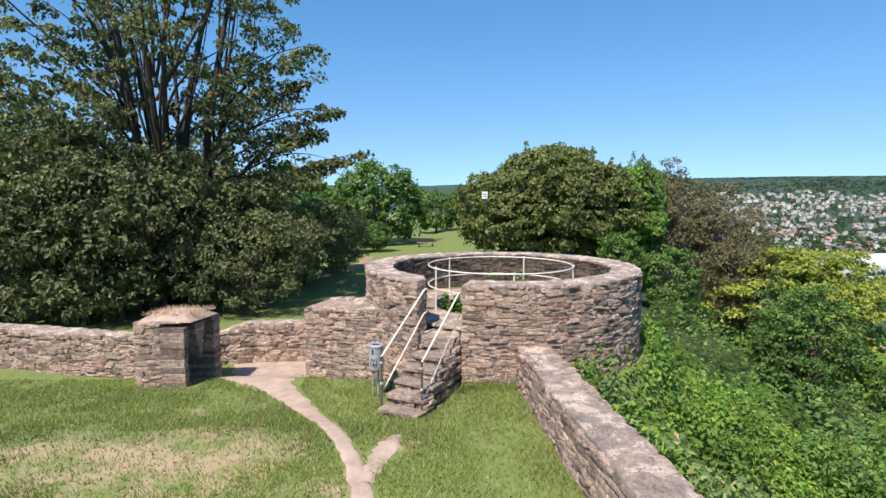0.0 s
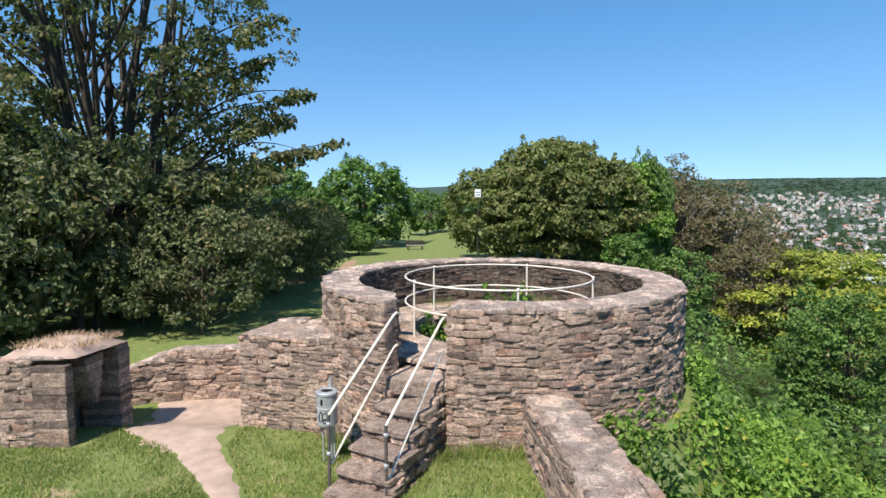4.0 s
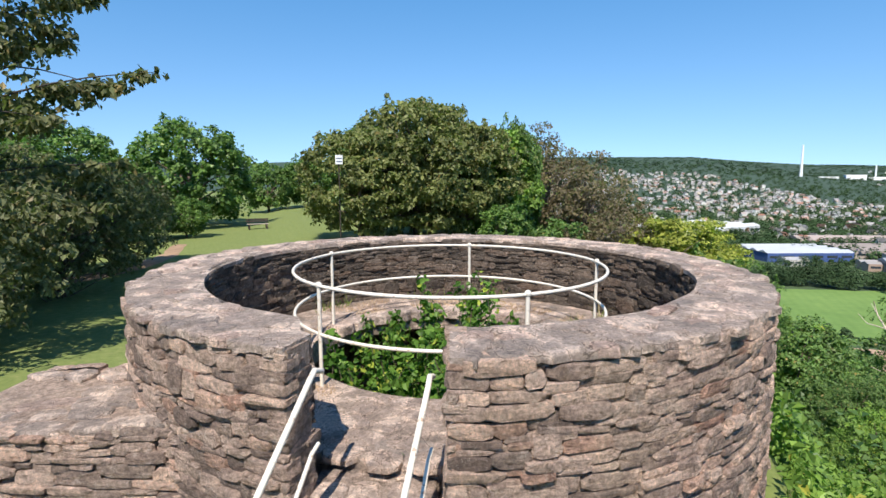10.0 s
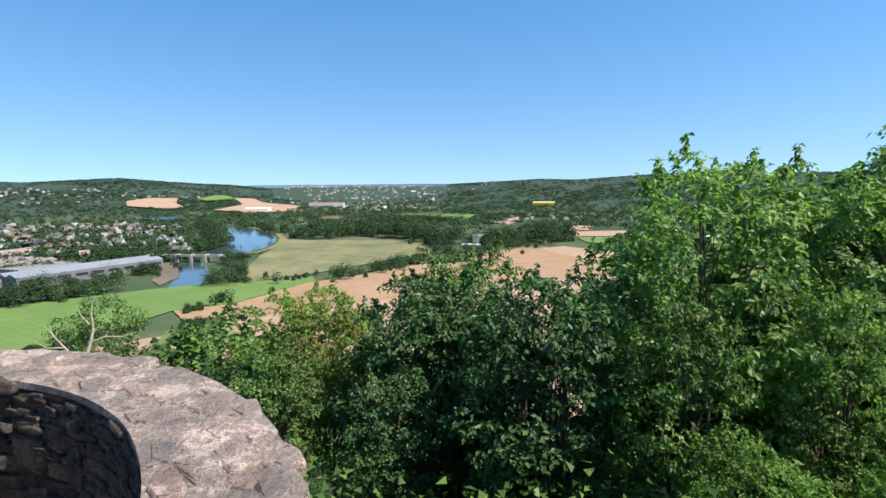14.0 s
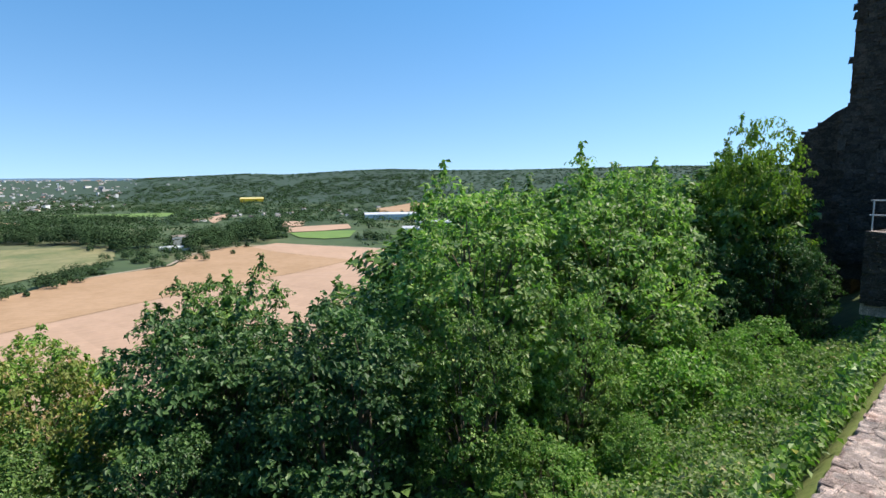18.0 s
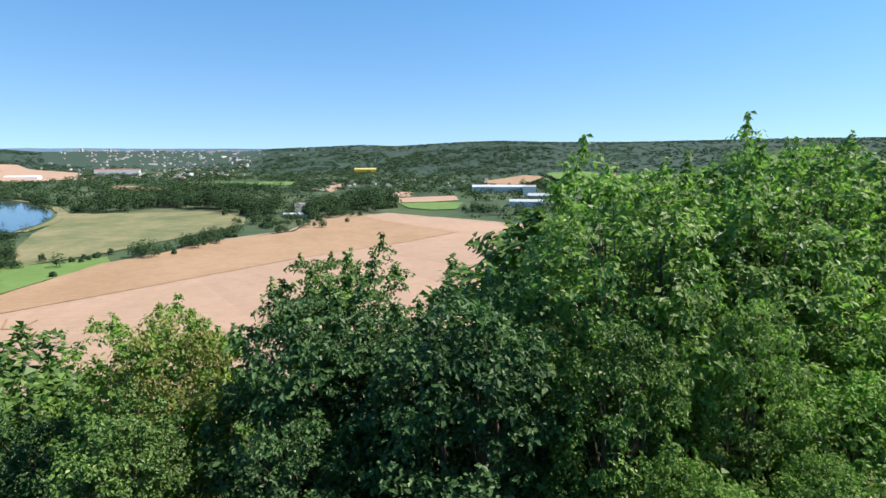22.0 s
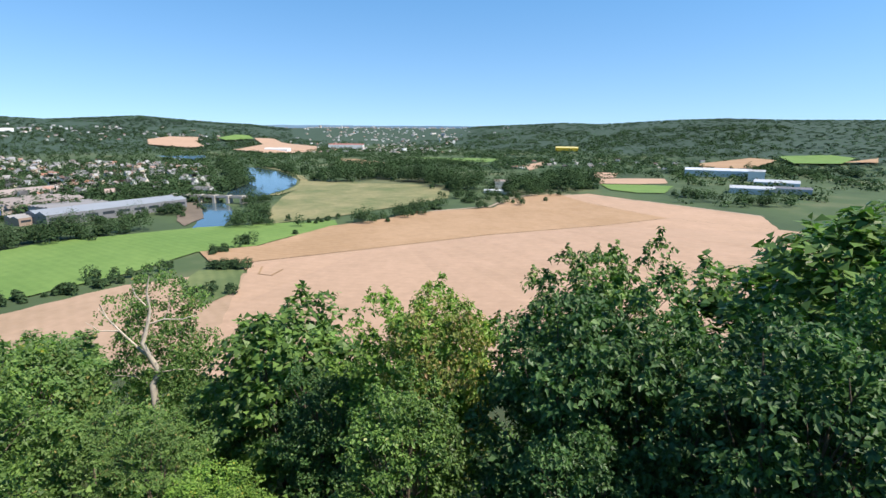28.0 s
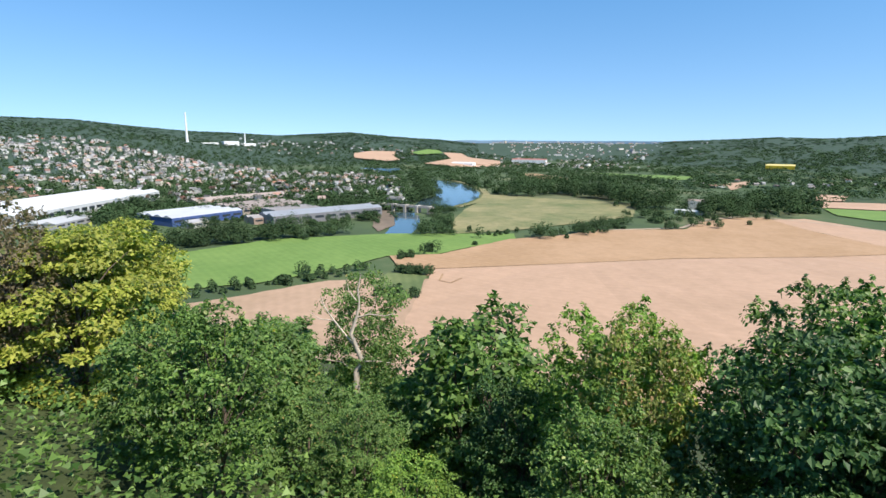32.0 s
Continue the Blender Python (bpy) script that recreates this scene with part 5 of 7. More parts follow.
    ru = recolour(br, L_RUSTY, "young maple with rusty orange shoots")
    ru.matrix_world = pose(20.3, 12.75, 0.1 - 8.0, 0, 0, 60) @ Matrix.Diagonal((0.7, 0.7, 1.0, 1))
    bu = make_tree(38, 4.0, (2.1, 2.1, 1.95), L_BUSH, "sunlit fresh green bush below the parapet", clumps=190, clump_r=0.36, per=44, size=0.13, flat=0.6, trunks=3, trunk_r=0.05, zmin=-0.9, inner=0.6, shoots=60, shoot=0.5, up=1.0, spread=0.6, near=True, limbs=30)
    place_first(bu, 8.3, -1.8, 20, -0.6 - 3.9)
    H = {id(bu): 4.0, id(ru): 8.0, id(yg): 8.0, id(dk): 9.0, id(br): 8.0, id(ol): 9.0, id(sv): 9.0, id(sd): 9.0}
    for t, x, y, top, wide, rz in (
            (sv, 12.0, -2.0, 3.5, 1.0, 160), (yg, 11.6, -14.8, 4.9, 0.75, 30), (sd, 10.2, -13.6, 3.4, 0.8, 75), (sd, 8.6, -13.0, 2.2, 0.7, 175), (sd, 12.2, -11.5, 2.6, 0.9, 215), (ru, 13.5, 24.5, -4.6, 0.8, 40), (ru, 9.5, 22.6, -4.0, 0.7, 140), (sv, 12.6, -5.2, 4.6, 0.9, 110), (ol, 15.5, -5.5, 4.6, 1.1, 10), (ol, 17.0, -11.0, 5.0, 1.2, 80),
            (sd, 17.4, 9.0, 2.1, 1.0, 10), (sd, 15.8, 7.4, 1.5, 0.95, 300), (dk, 19.5, -2.0, 3.0, 1.2, 20), (ol, 14.0, -16.5, 5.6, 1.2, 30), (ol, 19.0, -18.5, 5.0, 1.2, 130), (dk, 26.8, 18.6, -2.2, 1.1, 70), (sd, 22.0, 16.5, -2.4, 0.9, 200),
            (dk, 16.8, 14.0, -1.2, 1.0, 90), (br, 17.5, 19.0, -3.8, 1.1, 150), (ol, 21.0, 22.0, -4.0, 1.0, 60), (dk, 18.0, 26.0, 0.2, 1.0, 250), (ol, 19.0, 29.0, -1.2, 0.9, 300),
            (br, 12.5, 20.5, -3.2, 1.1, 10), (sd, 12.0, 12.5, -3.2, 1.1, 70), (br, 11.0, 16.5, -3.6, 1.1, 190), (sd, 14.5, 10.2, -0.8, 0.9, 222), (ol, 28.5, 22.8, -6.8, 1.0, 111), (sd, 9.6, 8.6, -2.8, 0.9, 20), (dk, 10.6, 4.0, 1.5, 0.75, 66), (sv, 9.9, 0.8, 1.2, 0.7, 140), (bu, 9.0, -5.0, -0.4, 1.0, 310), (bu, 8.4, -8.0, -0.5, 1.0, 12), (bu, 7.6, 1.2, -1.3, 1.0, 80), (bu, 6.6, -3.4, -1.3, 1.0, 190), (bu, 8.6, 3.6, -1.4, 1.0, 290),
            (dk, 12.0, 29.0, -1.4, 1.0, 190), (ol, 15.5, 36.0, 1.0, 1.1, 45), (dk, 12.0, 36.0, 2.0, 1.1, 99), (br, 9.5, 25.0, -2.0, 1.0, 33), (br, 9.6, 21.8, -2.0, 1.0, 133), (ol, 13.0, 23.5, -2.6, 0.9, 233), (ol, 28.5, 30.5, -4.6, 1.0, 200), (ol, 37.5, 35.0, -7.6, 1.3, 80), (br, 34.0, 42.0, -6.0, 1.4, 120), (ol, 44.0, 40.0, -10.0, 1.5, 160), (dk, 42.0, 18.0, -12.0, 1.4, 166), (ol, 33.0, 20.0, -6.5, 1.2, 50), (ol, 31.0, 12.0, -6.0, 1.2, 150), (sd, 29.0, 5.0, -3.5, 1.2, 250), (dk, 27.0, -4.0, -0.5, 1.3, 270), (ol, 26.0, -13.0, 3.0, 1.3, 17)):
        far = math.hypot(x - 3.0, y - 13.0) > 21 and id(t) in FARKIND
        plant(FARKIND[id(t)] if far else t, x, y, top=top, h=H[id(t)], rz=rz, wide=wide)


build_trees()


def undergrowth(name, label, leaf, seed, n, area, lo, hi, size, keep=None, fine=True):
    """Low leafy growth over a stretch of the ground."""
    rng = np.random.default_rng(seed)
    x0, x1, y0, y1 = area
    x, y = rng.uniform(x0, x1, n), rng.uniform(y0, y1, n)
    if keep:
        k = keep(x, y)
        x, y = x[k], y[k]
    n = len(x)
    bump_ = np.array([noise.noise(Vector((a * 0.7, b * 0.7, seed))) + 0.6 * noise.noise(Vector((a * 2.1, b * 2.1, seed))) for a, b in zip(x, y)])
    z = height(x, y) + np.clip(lo + (hi - lo) * (0.5 + 0.6 * bump_), 0.03, None) * rng.uniform(0.35, 1.0, n)
    o = np.stack([rng.normal(0, 0.3, n), rng.normal(0, 0.3, n), np.ones(n)], 1)
    me = mesh_from(name, *(leaf_arrays(rng, np.stack([x, y, z], 1), o, size * 1.1, 0.4, 0.7, 0.36) if fine else small_leaves(rng, np.stack([x, y, z], 1), o, size, 0.5, 0.6, 0.5)), leaf)
    return tagged(new(name, me), label, "undergrowth", kind="stuff")


undergrowth("undergrowth", "bright green brambles and nettles covering the steep slope", L_LIGHT, 5, 185000, (2.4, 16, -14, 24), 0.2, 1.3, 0.115, lambda x, y: (x > edge_x(y) + 0.15) & (x < edge_x(y) + 8.5))
undergrowth("brambles", "dark bramble thickets on the steep slope", L_MAPLE, 26, 90000, (2.4, 16, -4, 24), 0.3, 1.7, 0.13, lambda x, y: (x > edge_x(y) + 0.3) & (x < edge_x(y) + 8.5) & (np.array([noise.noise(Vector((a * 0.45, b * 0.45, 9))) for a, b in zip(x, y)]) > 0.1))
undergrowth("brush", "grey-green tall weeds on the bank below the parapet", L_BRUSH, 16, 70000, (2.4, 9, -12, 10), 0.3, 1.5, 0.11, lambda x, y: (x > edge_x(y) + 0.2) & (x < edge_x(y) + 4.5))
undergrowth("shrub_cover", "dense mixed shrubs on the lower slope", L_MAPLE, 6, 95000, (8, 60, -40, 60), 0.6, 3.0, 0.21, lambda x, y: (x > edge_x(y) + 5) & (x < edge_x(y) + 45), False)


def grass(name, label, mat, seed, n, area, h, keep, zf=height):
    rng = np.random.default_rng(seed)
    x0, x1, y0, y1 = area
    x, y = rng.uniform(x0, x1, n), rng.uniform(y0, y1, n)
    k = keep(x, y)
    x, y = x[k], y[k]
    n = len(x)
    z = zf(x, y)
    a = rng.uniform(0, 2 * np.pi, n)
    l = h * rng.uniform(0.4, 1.3, n)
    w = 0.010
    lean = rng.normal(0, 0.45, (n, 2)) * l[:, None]
    b = np.stack([x, y, z - 0.01], 1)
    s = np.stack([np.cos(a) * w, np.sin(a) * w, np.zeros(n)], 1)
    t = b + np.stack([lean[:, 0], lean[:, 1], l], 1)
    v = np.stack([b - s, b + s, t], 1).reshape(-1, 3)
    return tagged(new(name, mesh_from(name, v, np.arange(n * 3).reshape(-1, 3), mat)), label, "grass", kind="stuff")


TRODDEN = [(-0.8, 1.0, 0.22), (-1.0, 5.5, 0.2), (-1.08, 6.9, 0.17), (-1.4, 7.9, 0.15), (-1.85, 8.9, 0.15), (-2.55, 10.3, 0.2), (-3.2, 11.35, 0.28), (-3.95, 12.4, 0.42), (-4.55, 13.1, 0.85), (-4.85, 15.8, 1.4)]


def off_path(x, y):
    p = np.array(TRODDEN)
    px_, hw = np.interp(y, p[:, 1], p[:, 0]), np.interp(y, p[:, 1], p[:, 2])
    ok = np.abs(x - px_) > hw * 1.25
    ok &= np.hypot(x + 0.93, y - 8.15) > 0.32
    patch = np.array([noise.noise(Vector((a * 0.55, b * 0.55, 4.0))) + 0.5 * noise.noise(Vector((a * 1.7, b * 1.7, 2.0))) for a, b in zip(x, y)])
    patch = patch + np.clip(0.45 - 0.11 * np.hypot(x + 4.6, y - 7.2), -0.15, 0.5)
    ok &= np.random.default_rng(3).uniform(0, 1, len(x)) > 0.75 * ss(0.0, 0.5, patch)
    ok &= np.hypot(x - TC[0], y - TC[1]) > TR + 0.02
    ok &= np.random.default_rng(13).uniform(0, 1, len(x)) < ss(-14.5, -9.5, x) * ss(0.5, 5.0, y)
    return ok


grass("grass", "short mown grass with dry patches", GRASS, 7, 350000, (-14, 2.1, 0.5, 14.2), 0.075, lambda x, y: off_path(x, y) & (x < 1.75 + 0.0815 * (10.6 - y)) & (y < np.where(x < -7.35, 13.0, np.where(x < -5.9, 12.38, np.where(x < -3.6, 14.2, 13.45 - 0.355 * (x + 3.55))))))
grass("lawn_grass", "mown lawn between the parapet and the keep", LAWN, 9, 90000, (-4.5, 3.6, -11.4, 3.0), 0.06, lambda x, y: (x < 1.62 + 0.0815 * (10.6 - y)) & (np.random.default_rng(14).uniform(0, 1, len(x)) < ss(-4.5, 0.0, x)))
grass("pier_grass", "dry straw-coloured grass on top of the gate pier", DRY, 10, 900, (-7.25, -6.02, 12.5, 14.0), 0.12, lambda x, y: y > 12.52 + 0.25 * np.random.default_rng(5).uniform(0, 1, len(x)), lambda x, y: 1.24 - 0.07 * (y - 12.4))
grass("tall_grass", "longer grass at the feet of the walls", GRASS, 8, 16000, (-3.2, 1.9, 9.6, 12.75), 0.2, lambda x, y: off_path(x, y) & (np.abs(np.hypot(x - TC[0], y - TC[1]) - TR - 0.16) < 0.16))


def build_pit_plant():
    rng = np.random.default_rng(41)
    ob = empty("climbing_plant", TC[0] - 0.1, TC[1] - 0.3, -0.5, 0, "leafy green climber growing out of the pit", "plant")
    pts, outs, stems = [], [], []
    for k in range(105):
        tall = k < 13
        a, r = rng.uniform(0, 2 * np.pi), 1.62 * math.sqrt(rng.uniform(0, 1))
        end = np.array([r * math.cos(a), r * math.sin(a) + 0.1, rng.uniform(1.15, 1.95)])
        if tall:
            end = np.array([rng.uniform(-0.3, 1.1), rng.uniform(0.3, 1.3), rng.uniform(1.9, 2.5)])
        if end[0] > 0.75 and end[1] < 0.5:
            end[2] -= 0.45
        foot = np.array([end[0] * 0.75 + rng.normal(0, 0.12), end[1] * 0.75 + rng.normal(0, 0.12), 0.0])
        t = np.linspace(0, 1, 9)[:, None]
        line = foot + (end - foot) * t + np.sin(t * 3.1) * rng.normal(0, 0.12, 3) * np.array([1, 1, 0])
        stems.append(tube_arrays(line, np.linspace(0.012, 0.004, 9), 5))
        n = 80 if tall else 84
        u = rng.uniform(0.3, 1.0, n) ** 0.8
        q = unit(rng, n, -0.4)
        w = (0.07 + 0.17 * (1 - u))[:, None]
        base = np.stack([np.interp(u, t[:, 0], line[:, i]) for i in range(3)], 1)
        pts.append(base + q * w * rng.uniform(0.4, 1.3, (n, 1)))
        outs.append(q)
    leaf = leaf_material("leaf_climber", (0.06, 0.135, 0.025), (0.17, 0.3, 0.055), (0.36, 0.42, 0.07), 0.06, 0.4, 1.4)
    part("vine", mesh_from("vine", *join_arrays(stems), BARK, True), BARK, ob)
    part("leaves", mesh_from("leaves", *round_leaves(rng, np.concatenate(pts), np.concatenate(outs), 0.085), leaf), leaf, ob)


build_pit_plant()


def ring_spot(r0, r1, f):
    return lambda x, y: (np.hypot(x - TC[0], y - TC[1]) > r0) & (np.hypot(x - TC[0], y - TC[1]) < r1) & f(x, y)


def flat_floor(x, y):
    return np.full(len(x), FLOOR)


grass("floor_straw", "dry straw and weeds on the tower floor", DRY, 61, 40000, (-1.4, 4.6, 11.9, 17.9), 0.045, ring_spot(1.95, 2.97, lambda x, y: np.array([noise.noise(Vector((a * 1.6, b * 1.6, 3))) > 0.05 and not (b < 13.2 and a < 1.3) for a, b in zip(x, y)])), flat_floor)
grass("floor_weeds", "grass tufts at the foot of the inner wall", GRASS, 62, 12000, (-1.4, 4.6, 11.9, 17.9), 0.24, ring_spot(2.72, 2.98, lambda x, y: np.array([noise.noise(Vector((a * 1.3, b * 1.3, 8))) > 0.22 for a, b in zip(x, y)])), flat_floor)
grass("kerb_weeds", "grass tufts beside the pit", GRASS, 63, 9000, (1.6, 4.2, 12.4, 15.0), 0.26, ring_spot(1.86, 2.2, lambda x, y: np.array([noise.noise(Vector((a * 1.7, b * 1.7, 5))) > 0.1 for a, b in zip(x, y)])), flat_floor)


# ---- valley ----
FIELDS = []


def land(name, label, pts, mat, lift=0.6, cat="field", ragged=1.2):
    """A patch of land in the valley with the corners pts, draped over the ground, with an uneven edge."""
    FIELDS.append(pts)
    out = []
    for (x0, y0), (x1, y1) in zip(pts, pts[1:] + pts[:1]):
        n = max(2, min(12, int(math.hypot(x1 - x0, y1 - y0) / 9)))
        for k in range(n):
            t = k / n
            x, y = x0 + (x1 - x0) * t, y0 + (y1 - y0) * t
            e = ragged * min(1.0 + math.hypot(x, y) / 900, 5)
            out.append((x + e * noise.noise(Vector((x / 11, y / 11, 1.0))), y + e * noise.noise(Vector((x / 11, y / 11, 7.0)))))
    bm = bmesh.new()
    f = bm.faces.new([bm.verts.new((x, y, 0)) for x, y in out])
    f.normal_update()
    if f.normal.z < 0:
        f.normal_flip()
    far = max(math.hypot(*p) for p in pts) > 1050
    bmesh.ops.triangulate(bm, faces=bm.faces[:])
    if far:
        bmesh.ops.subdivide_edges(bm, edges=bm.edges[:], cuts=3, use_grid_fill=True)
    for v in bm.verts:
        v.co.z = max(gz(v.co.x, v.co.y), VALLEY) + lift + (5.0 if far and gz(v.co.x, v.co.y) > VALLEY + 1 else 0.0)
    me = bpy.data.meshes.new(name)
    bm.to_mesh(me)
    bm.free()
    me.materials.append(mat)
    return tagged(new(name, me), label, cat, kind="structure")


def inside(x, y, pts):
    """Whether a place lies within an outline."""
    k = False
    for (x0, y0), (x1, y1) in zip(pts, pts[1:] + pts[:1]):
        if (y0 > y) != (y1 > y) and x < (x1 - x0) * (y - y0) / (y1 - y0) + x0:
            k = not k
    return k


def fields_free(x, y):
    return not any(inside(x, y, p) for p in FIELDS)


def crop(name, a, b, ang, pitch=0.35):
    """Stubble or meadow with rows along the angle."""
    m, nt, bs = nodes_of(name, 0.95)
    mp = nt.nodes.new("ShaderNodeMapping")
    mp.inputs["Rotation"].default_value = (0, 0, radians(ang))
    nt.links.new(position(nt), mp.inputs[0])
    w = nt.nodes.new("ShaderNodeTexWave")
    w.inputs["Scale"].default_value, w.inputs["Distortion"].default_value, w.inputs["Detail"].default_value = pitch * 0.15, 1.2, 2
    nt.links.new(mp.outputs[0], w.inputs["Vector"])
    c = ramp(nt, [(0.36, a), (0.64, b)], wnoise(nt, 0.02, 6, 0.65))
    c = mixc(nt, 0.25, c, mixc(nt, w.outputs[0], a, b))
    c = mixc(nt, 1.0, c, ramp(nt, [(0.3, (0.93, 0.93, 0.92)), (0.7, (1.06, 1.06, 1.06))], wnoise(nt, 0.16, 4, 0.7)), "MULTIPLY")
    nt.links.new(c, bs.inputs["Base Color"])
    return m


WHEAT = crop("ripe_wheat", (0.315, 0.2, 0.11), (0.385, 0.25, 0.15), 25)
STUBBLE = crop("stubble", (0.375, 0.25, 0.168), (0.43, 0.285, 0.196), 25)
BARE = crop("bare_field", (0.31, 0.215, 0.14), (0.38, 0.26, 0.18), 60)
MEADOW = crop("meadow_grass", (0.11, 0.19, 0.045), (0.15, 0.235, 0.06), 40)
DRYMEADOW = crop("dry_meadow", (0.1, 0.13, 0.048), (0.27, 0.235, 0.12), 10)
ROAD = plain("field_track", (0.38, 0.3, 0.22), 0.95, 0, 0.2, 0.05)

land("field_stubble", "pale pinkish harvested grain field", [(351, 103), (433, -68), (470, -180), (508, -262), (440, -330), (350, -420), (200, -420), (160, -200), (150, 0), (170, 84), (210, 86), (322, 100)], STUBBLE, 0.9)
land("field_wheat", "golden ripe wheat field", [(338, 122), (384, 147), (401, 111), (440, 90), (483, 67), (520, 18), (565, -16), (590, -101), (660, -135), (702, -178), (720, -215), (620, -225), (508, -262), (470, -180), (433, -68), (351, 103)], WHEAT, 1.0)
land("field_upper", "pale harvested field behind the wheat", [(700, -215), (720, -260), (640, -300), (513, -368), (440, -330), (508, -262), (620, -226)], STUBBLE, 0.95)
land("field_near", "bare brownish field at the foot of the slope", [(215, 222), (302, 160), (318, 128), (324, 97), (210, 80), (170, 78), (105, 78), (80, 200), (110, 290)], BARE, 0.85)
land("meadow", "bright green mown meadow by the river", [(240, 262), (304, 300), (343, 310), (425, 272), (484, 180), (516, 66), (483, 60), (440, 92), (402, 113), (384, 149), (331, 168), (286, 198)], MEADOW, 0.8)
land("meadow_dry", "dry yellow-green floodplain meadow", [(916, 149), (880, 30), (838, -84), (682, -60), (590, 20), (537, 68), (500, 121), (560, 140), (700, 150), (800, 148)], DRYMEADOW, 0.8)
ROUGH = crop("rough_grass", (0.075, 0.11, 0.04), (0.15, 0.18, 0.07), 70)
BANK = crop("stony_bank", (0.12, 0.095, 0.07), (0.2, 0.155, 0.115), 15)
land("field_patch", "rough green patch between the fields", [(331, 130), (336, 104), (287, 96), (262, 104), (300, 130)], ROUGH, 1.1)
land("river_bank", "reddish-brown stony bank below the weir", [(648, 252), (651, 240), (590, 212), (535, 193), (492, 196), (520, 212), (614, 246)], BANK, 0.9)
for nm, lb, m, p in (
        ("field_far", "distant pale grain field", STUBBLE, [(2528, 617), (2601, 541), (2503, 492), (2428, 328), (2219, 302), (2007, 367), (2013, 570), (2350, 539)]),
        ("field_hill", "distant pale grain field on the hill foot", STUBBLE, [(2093, 890), (2235, 872), (2324, 785), (2169, 744), (2053, 679), (1967, 700), (1954, 832)]),
        ("field_saddle", "distant green field between the grain fields", MEADOW, [(2369, 727), (2553, 702), (2582, 649), (2504, 611), (2330, 681)]),
        ("field_east", "distant golden field before the wooded hill", WHEAT, [(1300, -767), (1385, -966), (1301, -980), (1117, -767), (1193, -710)]),
        ("field_green", "distant green field before the wooded hill", MEADOW, [(1397, -1052), (1358, -1178), (1275, -1174), (1174, -1046), (1216, -957)]),
        ("field_corner", "small distant golden field", WHEAT, [(1200, -1070), (1251, -1213), (1168, -1133)]),
        ("field_strip", "distant golden strip of field", WHEAT, [(1644, 179), (1634, 113), (1398, -1), (1360, 75)]),
        ("field_lane_side", "small pale plot among the woods", STUBBLE, [(1355, -331), (1504, -426), (1303, -361), (1148, -289)]),
        ("field_level", "distant green meadow behind the wood", MEADOW, [(1762, -39), (1652, -331), (1468, -273), (1546, -124)]),
        ("field_plot_rear", "narrow pale plot beside the wood", STUBBLE, [(1107, -420), (1087, -463), (973, -408), (978, -369)]),
        ("field_plot_pale", "pale harvested plot beside the wood", STUBBLE, [(954, -360), (957, -443), (950, -493), (859, -450), (852, -393), (863, -335)]),
        ("field_plot", "green field plot beside the wood", MEADOW, [(851, -330), (841, -391), (818, -437), (721, -372), (728, -335), (769, -313)])):
    land(nm, lb, p, m, 1.2)


def track(name, label, pts, half, mat=ROAD, lift=1.15):
    """A narrow worn line across the fields."""
    pts = np.array(pts, float)
    t = np.gradient(pts, axis=0)
    t /= np.linalg.norm(t, axis=1)[:, None]
    nn = np.stack([-t[:, 1], t[:, 0]], 1) * half
    v = [(*p, VALLEY + lift) for a, b in zip(pts - nn, pts + nn) for p in (a, b)]
    f = [(2 * i, 2 * i + 2, 2 * i + 3, 2 * i + 1) for i in range(len(pts) - 1)]
    return tagged(new(name, mesh_from(name, v, f, mat)), label, "track", kind="structure")


FURROW = plain("furrow_soil", (0.3, 0.195, 0.11), 0.95, 0, 0.2, 0.1)
track("field_furrow", "dark furrow between two grain fields", [(330, 103), (351, 104), (390, 20), (433, -68), (470, -180), (508, -262)], 1.1, FURROW)
track("tractor_track", "curved tractor tracks in the stubble", [(338, 94), (320, 92), (316, 84), (330, 80)], 0.7, FURROW)
track("tractor_track_far", "tractor tracks turning in the stubble", [(306, 40), (316, 30), (318, 18), (304, 6), (280, 2), (262, 6)], 0.9, FURROW)
track("field_lane", "pale lane along the upper fields", [(560, -16), (600, -100), (672, -138), (712, -180), (722, -215), (640, -300), (513, -368)], 2.2)


def water():
    m, nt, b = nodes_of("river_water", 0.08)
    b.inputs["Base Color"].default_value = (0.05, 0.09, 0.11, 1)
    b.inputs["Specular IOR Level"].default_value = 0.6
    bump(nt, b, wnoise(nt, 0.25, 4, 0.6), 0.02, 0.1)
    return m


WATER = water()
land("river_upper", "wide blue river above the weir", [(1254, 321), (1158, 249), (1014, 191), (938, 170), (860, 160), (788, 163), (712, 178), (700, 205), (722, 226), (786, 238), (860, 236), (1000, 274), (1270, 362)], WATER, 0.5, "water")
land("river_lower", "narrow river below the weir", [(640, 240), (645, 205), (600, 184), (545, 170), (479, 158), (463, 156), (455, 172), (472, 184), (527, 194), (560, 203), (600, 222)], WATER, 0.5, "water")
land("river_bend", "far bend of the river among trees", [(1616, 677), (1700, 565), (1540, 508), (1546, 568)], WATER, 0.5, "water")
track("dike", "pale grassy dike along the river", [(1275, 318), (1222, 270), (1158, 236), (1014, 178), (930, 157), (860, 149), (788, 150), (720, 165)], 6.0, DRYMEADOW, 1.3)

FARRNG = np.random.default_rng(77)


